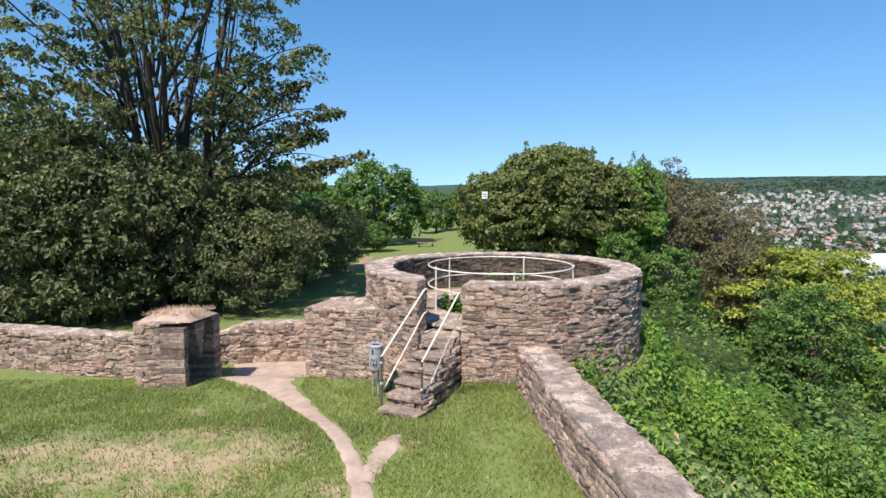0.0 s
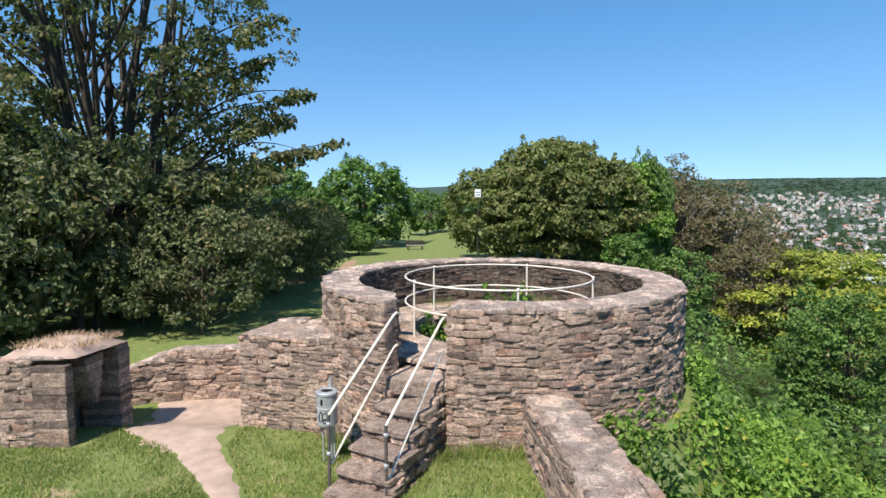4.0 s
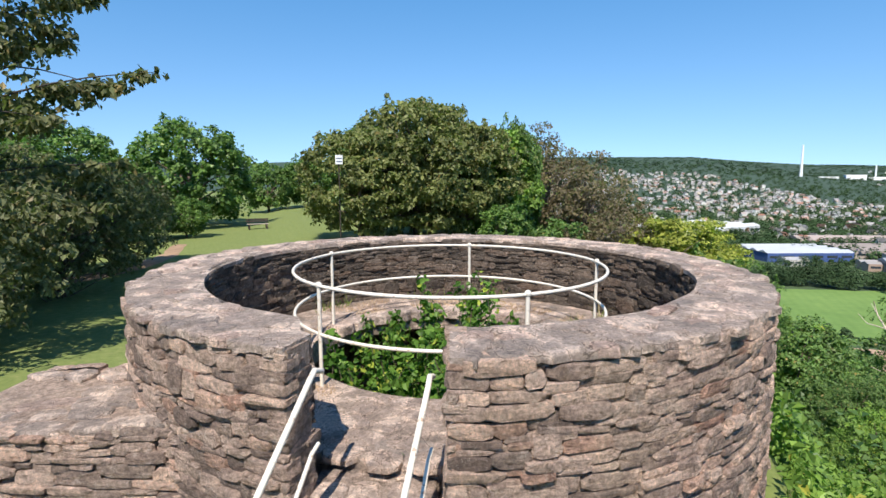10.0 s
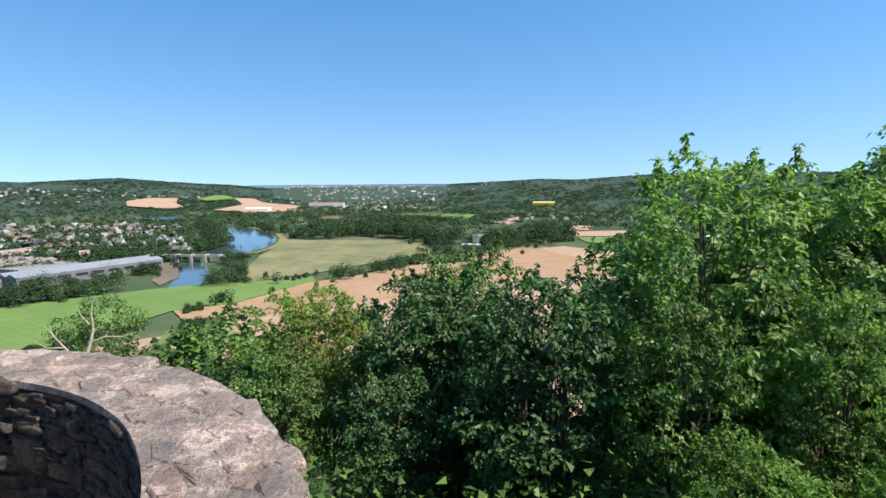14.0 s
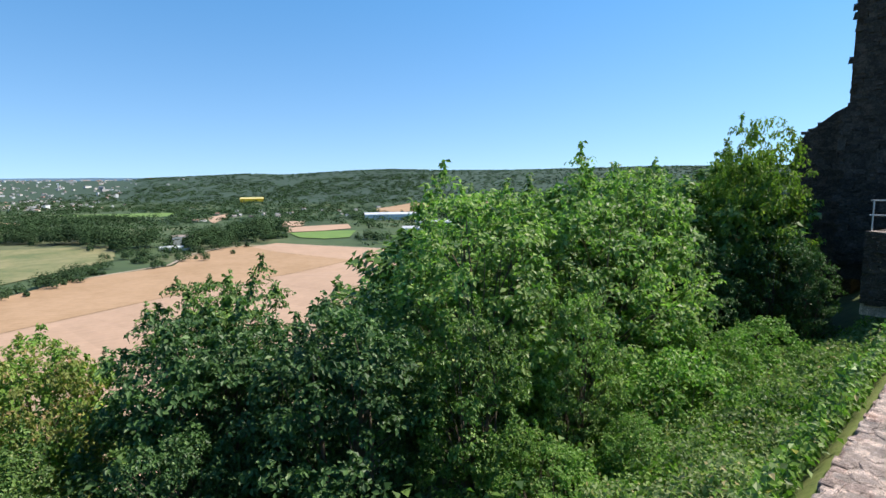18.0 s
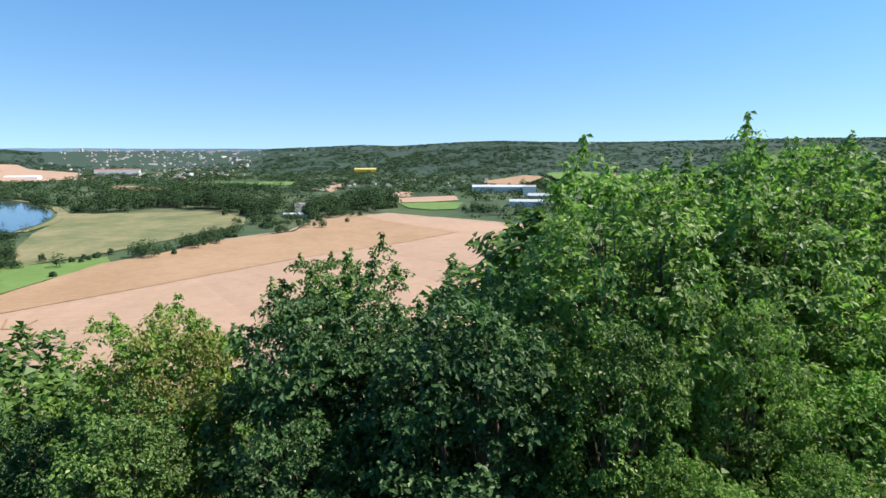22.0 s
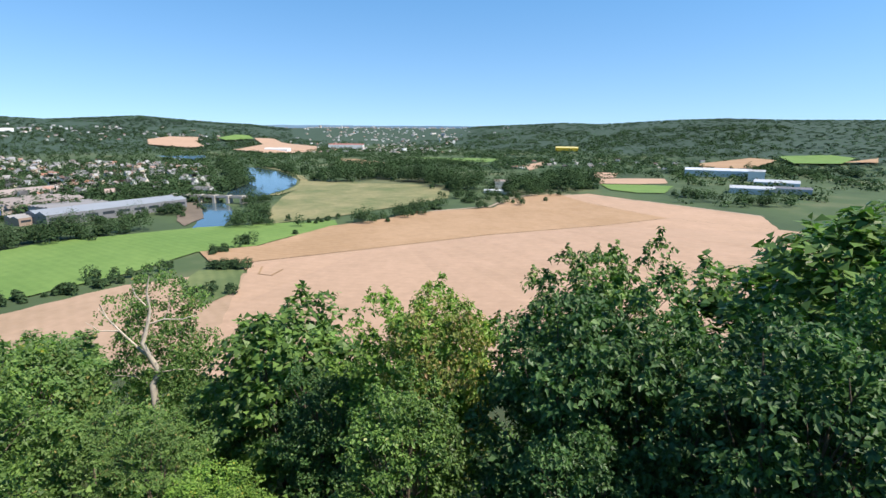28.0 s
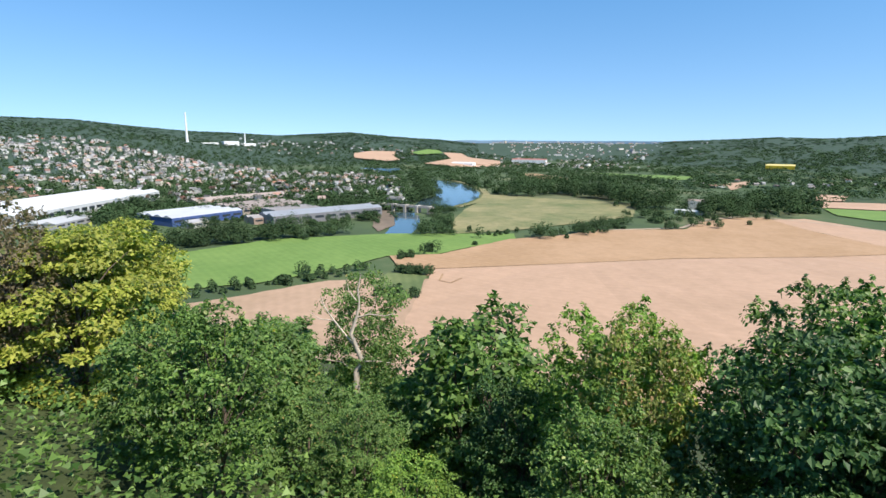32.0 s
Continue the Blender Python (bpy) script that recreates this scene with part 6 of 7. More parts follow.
def far_wood(name, label, spots, leaf=L_FAR, size=1.7, per=120, up=0.7, spread=0.2):
    """Distant trees as clumps of leaves: spots are rows of x, y, height, radius."""
    pts, outs = [], []
    for x, y, h, r in spots:
        q = unit(FARRNG, per, -0.6)
        z = gz(x, y)
        pts.append(np.array([x, y, z + h * 0.5]) + q * np.array([r, r, h * 0.5]) * FARRNG.uniform(0.55, 1.0, (per, 1)))
        outs.append(q)
    me = mesh_from(name, *small_leaves(FARRNG, np.concatenate(pts), np.concatenate(outs), size * 1.15, up, spread, 0.55), leaf)
    return tagged(new(name, me), label, "trees", kind="stuff")


def along(pts, n, spread, h0, h1):
    pts, n = np.array(pts, float), max(2, int(n * 0.75))
    k = FARRNG.uniform(0, len(pts) - 1, n)
    x = np.interp(k, range(len(pts)), pts[:, 0]) + FARRNG.normal(0, spread, n)
    y = np.interp(k, range(len(pts)), pts[:, 1]) + FARRNG.normal(0, spread, n)
    h = 1.15 * FARRNG.uniform(h0, h1, n) * np.array([0.85 + 1.0 * noise.noise(Vector((a / 26, b / 26, 2.0))) for a, b in zip(x, y)])
    h = np.maximum(h, 2.5)
    return np.stack([x, y, h, np.maximum(h, 2.5) * FARRNG.uniform(0.32, 0.55, n)], 1)


far_wood("hedgerow", "hedge trees along the field edges and the river", np.concatenate([
    along([(300, 330), (345, 322), (387, 340), (424, 300), (440, 262), (475, 222)], 170, 8, 10, 18),
    along([(380, 330), (400, 300), (425, 275), (470, 236)], 90, 6, 12, 19),
    along([(491, 52), (522, 18), (553, -8), (590, -28), (612, -42)], 90, 7, 7, 14),
    along([(584, -73), (596, -110), (653, -159)], 16, 8, 5, 10),
    along([(478, 158), (500, 132), (540, 140), (600, 160), (650, 172), (700, 162)], 90, 8, 9, 17),
    along([(614, 252), (560, 224), (500, 204)], 14, 4, 5, 10), along([(640, 236), (590, 208)], 5, 3, 3, 6),
    along([(480, 110), (510, 80), (530, 60)], 14, 6, 5, 10), along([(690, -62), (690, -110), (680, -140), (705, -185), (725, -215)], 60, 12, 8, 15), along([(640, -78), (660, -100), (668, -128)], 24, 7, 4, 9),
    along([(331, 156), (336, 152)], 5, 3, 7, 10), along([(374, 138), (386, 132)], 10, 2.5, 6, 10), along([(402, 127), (410, 122)], 8, 2.5, 9, 12), along([(446, 92), (447, 90)], 3, 1.5, 5, 7),
    along([(338, 124), (334, 112), (340, 104)], 22, 3, 4, 9), along([(300, 128), (275, 105), (300, 108)], 18, 6, 3, 7), along([(286, 180), (312, 164)], 8, 3, 4, 8), along([(490, 293), (543, 257), (596, 221)], 60, 5, 7, 13), along([(459, 386), (498, 374), (537, 362)], 30, 5, 5, 11), along([(208, 262), (236, 240), (262, 214), (292, 186), (322, 168)], 60, 5, 4, 9),
    along([(705, -378), (647, -394), (604, -420), (590, -450)], 70, 9, 8, 16)]), size=1.1, per=150, up=0.7)
far_wood("riverside_wood", "dark tall wood beside the dry meadow", np.concatenate([
    along([(960, 150), (905, 95), (980, 43), (925, -23), (918, -50), (825, -71), (772, -98), (790, -120)], 250, 14, 18, 28),
    along([(1000, 120), (1010, 30), (960, -60), (880, -110)], 130, 18, 18, 28),
    along([(720, -150), (745, -185), (785, -240), (785, -268), (840, -310)], 150, 14, 16, 27),
    along([(800, -170), (850, -230), (900, -300)], 110, 20, 16, 27),
    along([(760, 246), (830, 240), (900, 252), (1000, 285), (1150, 335), (1280, 390)], 150, 9, 16, 26),
    along([(1290, 315), (1220, 250), (1130, 205), (1040, 172)], 60, 10, 9, 17),
    along([(620, 300), (660, 300), (700, 290), (720, 320), (650, 340)], 70, 14, 9, 17),
    along([(455, 470), (500, 510), (560, 540), (590, 560)], 60, 9, 9, 17),
    along([(440, 440), (420, 420), (400, 460)], 40, 12, 9, 15),
    along([(1010, -800), (990, -870)], 40, 16, 12, 19), along([(1115, -771), (1092, -841)], 45, 14, 12, 19),
    along([(1100, 130), (1250, 60), (1330, -60), (1300, -200)], 150, 35, 14, 24)]), size=1.9, per=125, up=0.7)


# ---- town ----
def town_spots():
    """Places of the houses on the far bank and the hillside."""
    rng = np.random.default_rng(15)
    out = []
    tries = 0
    while len(out) < 1500 and tries < 40000:
        tries += 1
        az = rng.uniform(24, 71.5)
        r = 700 + 1700 * rng.random() ** 0.8
        lo = np.interp(az, [24, 40, 55, 66, 76], [900, 850, 780, 800, 900])
        hi = np.interp(az, [24, 36, 44, 50, 58, 66, 76], [2350, 2350, 2250, 1900, 1600, 1500, 1250])
        if not lo < r < hi:
            continue
        x, y = r * math.sin(radians(az)), r * math.cos(radians(az))
        if noise.noise(Vector((x / 120, y / 120, 3))) < -0.28 or (r < 1250 and rng.random() < 0.35) or not fields_free(x, y):
            continue
        if any(abs(x - a) + abs(y - b) < 17 for a, b, *_ in out[-120:]):
            continue
        out.append((x, y, gz(x, y), rng.uniform(0, 180)))
    return out


WALLW = plain("render_wall", (0.62, 0.59, 0.55), 0.9, 0, 0.15, 0.05)


def island_material(name, stops, rough=0.85):
    m, nt, b = nodes_of(name, rough)
    nt.links.new(ramp(nt, stops, random_of(nt)), b.inputs["Base Color"])
    return m


HOUSEWALL = island_material("house_wall", [(0.0, (0.74, 0.73, 0.70)), (0.4, (0.62, 0.58, 0.52)), (0.6, (0.36, 0.33, 0.31)), (0.7, (0.74, 0.73, 0.71)), (0.92, (0.66, 0.55, 0.42)), (1.0, (0.42, 0.25, 0.2))])
HOUSEROOF = island_material("house_roof", [(0.0, (0.15, 0.15, 0.155)), (0.5, (0.33, 0.32, 0.32)), (0.68, (0.36, 0.32, 0.30)), (0.82, (0.40, 0.2, 0.14)), (0.9, (0.24, 0.13, 0.1)), (1.0, (0.16, 0.13, 0.12))])
GLASS = plain("dark_glazing", (0.04, 0.05, 0.06), 0.15, 0, 0.1)


def house_arrays(w, d, h, rh):
    x, y = w / 2, d / 2
    wall_v = np.array([(-x, -y, -3), (x, -y, -3), (x, y, -3), (-x, y, -3), (-x, -y, h), (x, -y, h), (x, y, h), (-x, y, h), (-x, 0, h + rh), (x, 0, h + rh)], float)
    wall_f = np.array([(0, 1, 5, 4), (2, 3, 7, 6), (1, 2, 6, 5), (3, 0, 4, 7), (5, 6, 9, 9), (7, 4, 8, 8)])
    o = 0.5
    roof_v = np.array([(-x - o, -y - o, h - 0.4), (x + o, -y - o, h - 0.4), (x + o, 0, h + rh + 0.15), (-x - o, 0, h + rh + 0.15), (-x - o, y + o, h - 0.4), (x + o, y + o, h - 0.4)], float)
    roof_f = np.array([(0, 1, 2, 3), (3, 2, 5, 4)])
    return wall_v, wall_f[:4], wall_f[4:, :3], roof_v, roof_f


def build_town():
    rng = np.random.default_rng(16)
    spots = town_spots()
    spots.sort(key=lambda s: math.hypot(s[0], s[1]))
    kinds = []
    for k in range(6):
        w, d, h, rh = rng.uniform(8, 12), rng.uniform(7, 9), rng.uniform(4.5, 7.5), rng.uniform(2.8, 4.2)
        ob = tagged(new("house"), "small rendered town house with a pitched roof", "house", "houses of the town")
        wv, wf, gf, rv, rf = house_arrays(w, d, h, rh)
        bm = bmesh.new()
        vs = [bm.verts.new(p) for p in wv]
        for f in wf:
            bm.faces.new([vs[i] for i in f])
        for f in gf:
            bm.faces.new([vs[i] for i in f])
        part("wall", bm, HOUSEWALL, ob)
        bm = bmesh.new()
        vs = [bm.verts.new(p) for p in rv]
        for f in rf:
            bm.faces.new([vs[i] for i in f])
        bmesh.ops.solidify(bm, geom=bm.faces[:], thickness=0.3)
        part("roof", bm, HOUSEROOF, ob)
        for sx in (-0.28, 0.0, 0.28):
            for sy in (-1, 1):
                for z in ((1.2,) if h < 6 else (1.2, 4.2)):
                    bm = bmesh.new()
                    box(bm, sx * w - 0.7, sx * w + 0.7, sy * d / 2 - 0.06, sy * d / 2 + 0.06, z, z + 1.5)
                    part("window", bm, GLASS, ob)
        kinds.append(ob)
    near = [s for s in spots if 50 < math.degrees(math.atan2(s[0], s[1])) < 76][:110] + [s for s in spots if math.degrees(math.atan2(s[0], s[1])) <= 50][:50]
    for i, (x, y, z, a) in enumerate(near):
        k = kinds[i % 6]
        if i < 6:
            k.matrix_world = pose(x, y, z, 0, 0, a)
        else:
            copy_thing(k, pose(x, y, z, 0, 0, a))
    used = set(near)
    wa, ro = [], []
    for s in spots:
        if s in used:
            continue
        x, y, z, a = s
        wv, wf, gf, rv, rf = house_arrays(rng.uniform(6, 12), rng.uniform(6, 9), rng.uniform(3.5, 7.0) + (5 if rng.random() < 0.05 else 0), rng.uniform(2.2, 4.0))
        m = np.array(pose(x, y, z, 0, 0, a))
        wa.append((wv @ m[:3, :3].T + m[:3, 3], np.concatenate([wf, np.concatenate([gf, gf[:, 2:]], 1)])))
        ro.append((rv @ m[:3, :3].T + m[:3, 3], rf))
    hs = tagged(new("distant_houses"), "hundreds of pale houses with grey and red roofs on the hillside", "houses", kind="stuff")
    part("walls", mesh_from("walls", *join_arrays(wa), HOUSEWALL), HOUSEWALL, hs)
    part("roofs", mesh_from("roofs", *join_arrays(ro), HOUSEROOF), HOUSEROOF, hs)
    # trees between the houses
    sp = []
    for _ in range(6500):
        az, r = rng.uniform(24, 72), 690 + 1900 * rng.random() ** 1.5
        x, y = r * math.sin(radians(az)), r * math.cos(radians(az))
        if not fields_free(x, y):
            continue
        h = rng.uniform(7, 15)
        sp.append((x, y, h, h * rng.uniform(0.45, 0.7)))
    far_wood("town_trees", "trees between the houses of the town", sp, L_FAR, 2.7, 26, 0.7)


build_town()


def hall(name, label, x, y, w, d, h, rz, wall_col, roof_col, bays=6, roof="flat"):
    ob = empty(name, x, y, max(gz(x, y), VALLEY), rz, label, "factory")
    wm = plain("hall_wall_" + name, wall_col, 0.7, 0, 0.08, 0.02)
    rm = plain("hall_roof_" + name, roof_col, 0.6, 0, 0.1, 0.03)
    bm = bmesh.new()
    box(bm, -w / 2, w / 2, -d / 2, d / 2, 0, h)
    part("wall", bm, wm, ob)
    for i in range(bays):
        y0, y1 = -d / 2 + d * i / bays, -d / 2 + d * (i + 1) / bays
        bm = bmesh.new()
        vs = [bm.verts.new(p) for p in ((-w / 2 - 0.6, y0, h), (w / 2 + 0.6, y0, h), (w / 2 + 0.6, y1, h), (-w / 2 - 0.6, y1, h), (-w / 2 - 0.6, (y0 + y1) / 2, h + d / bays * 0.16), (w / 2 + 0.6, (y0 + y1) / 2, h + d / bays * 0.16))]
        for f in ((0, 1, 5, 4), (4, 5, 2, 3), (0, 4, 3), (1, 2, 5), (0, 3, 2, 1)):
            bm.faces.new([vs[k] for k in f])
        bmesh.ops.recalc_face_normals(bm, faces=bm.faces[:])
        part("roof", bm, rm, ob)
    n = max(3, int(w / 14))
    for i in range(n):
        bm = bmesh.new()
        xx = -w / 2 + (i + 0.5) * w / n
        box(bm, xx - w / n * 0.36, xx + w / n * 0.36, -d / 2 - 0.15, -d / 2 + 0.15, h * 0.45, h * 0.72)
        part("window", bm, GLASS, ob)
    return ob


hall("blue_hall", "long factory hall with blue walls and a pale striped roof", 513, 424, 86, 64, 9, -17, (0.055, 0.095, 0.24), (0.4, 0.42, 0.45), 4)
hall("grey_hall", "long grey factory hall by the river", 564, 288, 138, 34, 10, -34, (0.2, 0.2, 0.21), (0.24, 0.26, 0.29), 2)
hall("white_hall", "large white factory hall before the town", 534, 625, 285, 100, 13, 15, (0.6, 0.6, 0.59), (0.52, 0.525, 0.53), 5)
hall("brick_works", "low grey works with a brown roof", 618, 405, 90, 60, 8, -22, (0.34, 0.28, 0.25), (0.26, 0.22, 0.2), 4)
hall("long_shed", "long low shed with a brown roof behind the works", 690, 480, 150, 28, 7, -22, (0.4, 0.34, 0.3), (0.33, 0.27, 0.24), 1)
hall("workshop", "small brick workshop beside the halls", 520, 338, 34, 22, 7, -30, (0.33, 0.24, 0.19), (0.3, 0.28, 0.27), 2)
hall("yard_shed", "grey saw-tooth shed beside the works", 592, 345, 60, 34, 8, -30, (0.3, 0.3, 0.31), (0.22, 0.21, 0.21), 5)
hall("pump_house", "small pale pump house before the blue hall", 470, 385, 22, 14, 6, -17, (0.5, 0.47, 0.42), (0.36, 0.36, 0.37), 1)
hall("front_sheds", "small grey yard sheds before the white hall", 440, 520, 60, 30, 6, 15, (0.35, 0.35, 0.36), (0.4, 0.41, 0.42), 2)
hall("depot", "white flat depot halls across the fields", 725, -505, 56, 34, 8, 55, (0.55, 0.56, 0.57), (0.42, 0.44, 0.46), 3)
hall("dark_depot", "dark-roofed depot hall across the fields", 715, -560, 46, 28, 8, 55, (0.4, 0.4, 0.42), (0.16, 0.16, 0.18), 4)
hall("rear_depot", "grey and white depot hall across the fields", 800, -600, 62, 34, 9, 52, (0.55, 0.57, 0.59), (0.42, 0.44, 0.47), 2)
hall("long_depot", "long pale warehouse behind the depot", 1020, -640, 120, 40, 12, 60, (0.6, 0.61, 0.62), (0.5, 0.52, 0.55), 2)
hall("office_block", "small white office block behind the depot", 905, -640, 26, 18, 18, 55, (0.66, 0.66, 0.65), (0.4, 0.4, 0.4), 1)
hall("red_roofed_works", "distant white works with a red roof", 2450, 200, 150, 60, 16, 85, (0.66, 0.66, 0.65), (0.3, 0.14, 0.11), 2)
hall("river_barn", "pale barn with a brown roof in the wood", 792, -156, 26, 14, 12, 75, (0.6, 0.58, 0.54), (0.26, 0.21, 0.18), 1)
hall("glasshouse", "long low white glasshouse beside the wood", 738, -137, 38, 9, 4, 70, (0.7, 0.72, 0.73), (0.66, 0.68, 0.7), 1)
hall("yellow_warehouse", "yellow-fronted warehouse before the wooded hill", 1950, -640, 80, 50, 12, 70, (0.75, 0.48, 0.03), (0.6, 0.5, 0.2), 2)
hall("far_works", "distant white works on the plain", 2150, 440, 90, 40, 10, 80, (0.75, 0.75, 0.75), (0.7, 0.7, 0.7), 2)


def build_chimney():
    az, r = 51.2, 2450
    x, y = r * math.sin(radians(az)), r * math.cos(radians(az))
    z = 4.7 + r * math.tan(radians(-0.5))
    ob = empty("chimney_stack", x, y, z - 12, 0, "tall slender white factory chimney", "chimney")
    m = plain("chimney_concrete", (0.78, 0.78, 0.77), 0.8, 0, 0.06, 0.02)
    tube("shaft", [(0, 0, 0), (0, 0, 60), (0, 0, 150)], [6.8, 4.8, 2.6], m, ob, "", 20)
    bm = bmesh.new()
    bmesh.ops.create_cone(bm, cap_ends=True, segments=20, radius1=3.1, radius2=3.1, depth=4, matrix=Matrix.Translation((0, 0, 150)))
    part("crown", bm, m, ob)
    w = empty("power_works", x + 60, y - 60, z + 2, -45, "white works building beside the chimney", "factory")
    for i, (a, b, c) in enumerate(((-30, 40, 14), (50, 60, 20), (120, 40, 12))):
        bm = bmesh.new()
        box(bm, a, a + 60, -b / 2, b / 2, 0, c + 6, 0.5)
        part("block", bm, m, w)
    tube("stack", [(140, 0, 0), (140, 0, 60)], [3, 2.4], m, w, "", 12)


build_chimney()


def build_weir():
    m = plain("weir_concrete", (0.42, 0.38, 0.34), 0.9, 0, 0.15, 0.1)
    ob = empty("weir_bridge", 655, 226, VALLEY, 75, "concrete weir bridge with piers across the river", "bridge")
    bm = bmesh.new()
    box(bm, -48, 48, -3.5, 3.5, 6.5, 8.0, 0.2)
    part("deck", bm, m, ob)
    for i in range(6):
        bm = bmesh.new()
        box(bm, -44 + i * 17.5 - 1.8, -44 + i * 17.5 + 1.8, -5, 5, 0, 9.5, 0.3)
        part("pier", bm, m, ob)
    for s in (-1, 1):
        bm = bmesh.new()
        box(bm, -48, 48, s * 3.3 - 0.15, s * 3.3 + 0.15, 8.0, 9.2)
        part("parapet", bm, m, ob)
    h = empty("weir_house", 726, 254, VALLEY, 70, "white weir keeper's house with a grey roof", "house")
    wv, wf, gf, rv, rf = house_arrays(26, 14, 9, 3.2)
    bm = bmesh.new()
    vs = [bm.verts.new(p) for p in wv]
    for f in list(wf) + list(gf):
        bm.faces.new([vs[i] for i in f])
    part("wall", bm, WALLW, h)
    bm = bmesh.new()
    vs = [bm.verts.new(p) for p in rv]
    for f in rf:
        bm.faces.new([vs[i] for i in f])
    bmesh.ops.solidify(bm, geom=bm.faces[:], thickness=0.4)
    part("roof", bm, HOUSEROOF, h)


build_weir()


# ---- keep ----
def build_keep():
    """The tall ruined building to the south: thick walls with openings that go through, and a terrace before it."""
    ob = empty("keep", 10.6, -23.0, -0.5, 0, "tall ruined stone keep with small window openings, its shade put into dark stone", "ruin")
    inv = ob.matrix_world.inverted()

    def slab(name, x0, x1, y0, y1, z0, z1, holes=()):
        """A wall along x with rectangular holes (x0, x1, z0, z1)."""
        bm = bmesh.new()
        xs = sorted({x0, x1, *[h[0] for h in holes], *[h[1] for h in holes]})
        zs = sorted({z0, z1, *[h[2] for h in holes], *[h[3] for h in holes]})
        for a, b in zip(xs, xs[1:]):
            for c, d in zip(zs, zs[1:]):
                if not any(h[0] <= a and b <= h[1] and h[2] <= c and d <= h[3] for h in holes):
                    box(bm, a, b, y0, y1, c, d)
        bmesh.ops.remove_doubles(bm, verts=bm.verts[:], dist=0.001)
        bmesh.ops.transform(bm, matrix=inv, verts=bm.verts[:])
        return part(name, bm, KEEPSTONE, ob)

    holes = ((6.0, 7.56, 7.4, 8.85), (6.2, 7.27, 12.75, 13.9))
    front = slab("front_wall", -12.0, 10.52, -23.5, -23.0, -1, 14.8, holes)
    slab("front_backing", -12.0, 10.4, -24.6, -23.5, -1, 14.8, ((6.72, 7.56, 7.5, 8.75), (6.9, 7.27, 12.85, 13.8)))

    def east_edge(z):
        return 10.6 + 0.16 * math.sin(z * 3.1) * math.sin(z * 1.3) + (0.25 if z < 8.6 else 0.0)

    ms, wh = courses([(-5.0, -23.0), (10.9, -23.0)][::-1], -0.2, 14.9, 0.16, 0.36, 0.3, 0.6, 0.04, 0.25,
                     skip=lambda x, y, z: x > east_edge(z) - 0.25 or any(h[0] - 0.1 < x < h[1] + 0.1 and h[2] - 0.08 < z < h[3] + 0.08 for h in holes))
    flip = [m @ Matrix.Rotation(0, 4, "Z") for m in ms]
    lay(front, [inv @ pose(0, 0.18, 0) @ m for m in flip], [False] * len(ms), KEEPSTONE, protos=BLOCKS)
    slab("east_wall", 9.4, 10.5, -33.0, -24.6, -1, 11)
    slab("rear_wall", -12.0, 10.5, -34.0, -33.0, -1, 6.0)
    bm = bmesh.new()
    prof = [(10.5, -4), (14.7, -4), (14.3, 0.4), (13.96, 6.37), (13.5, 7.2), (12.0, 8.43), (10.5, 9.2)]
    lo = [bm.verts.new(inv @ Vector((x, -26.0, z))) for x, z in prof]
    hi = [bm.verts.new(inv @ Vector((x, -28.0, z))) for x, z in prof]
    bm.faces.new(lo)
    bm.faces.new(hi[::-1])
    for i in range(len(prof)):
        j = (i + 1) % len(prof)
        bm.faces.new((lo[j], lo[i], hi[i], hi[j]))
    bmesh.ops.recalc_face_normals(bm, faces=bm.faces[:])
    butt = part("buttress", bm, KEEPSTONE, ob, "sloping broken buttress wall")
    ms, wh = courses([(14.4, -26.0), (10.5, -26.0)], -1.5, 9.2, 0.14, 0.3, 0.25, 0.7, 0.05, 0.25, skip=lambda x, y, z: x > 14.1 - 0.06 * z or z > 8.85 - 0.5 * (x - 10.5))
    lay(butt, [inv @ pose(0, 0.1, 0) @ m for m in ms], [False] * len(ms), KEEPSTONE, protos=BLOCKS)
    # terrace with a railing before the keep, in the same stone darkened for shade
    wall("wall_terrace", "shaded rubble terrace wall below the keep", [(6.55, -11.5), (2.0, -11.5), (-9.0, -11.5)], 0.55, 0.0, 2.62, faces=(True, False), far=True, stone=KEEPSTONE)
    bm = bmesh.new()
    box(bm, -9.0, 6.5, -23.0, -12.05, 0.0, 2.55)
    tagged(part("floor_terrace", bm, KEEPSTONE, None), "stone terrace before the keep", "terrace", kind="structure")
    rl = empty("terrace_railing", 6.45, -11.75, 2.6, 0, "weathered grey steel railing along the terrace", "railing")
    for nm, z in (("top_rail", 1.12), ("mid_rail", 0.58)):
        tube(nm, [(0.1, 0, z), (-1.5, 0, z + 0.01), (-3.8, 0, z + 0.05), (-9, 0, z)], 0.025, GALV, rl, "", 8)
    for x in (0.0, -1.55, -2.15, -3.75, -5.4, -7.0):
        tube("post", [(x, 0, -0.1), (x, 0, 1.12)], 0.025, GALV, rl, "", 8)


build_keep()


# ---- distance ----
def scatter(n, az0, az1, r0, r1, h0, h1, seed, thresh=-0.3, scale=260, keep=None):
    rng = np.random.default_rng(seed)
    out = []
    while len(out) < n:
        az, r = rng.uniform(az0, az1), math.sqrt(rng.uniform(r0 * r0, r1 * r1))
        x, y = r * math.sin(radians(az)), r * math.cos(radians(az))
        if noise.noise(Vector((x / scale, y / scale, seed))) < thresh or (keep and not keep(x, y)):
            n -= 0.3
            continue
        h = rng.uniform(h0, h1)
        out.append((x, y, h, h * rng.uniform(0.9, 1.4)))
    return out


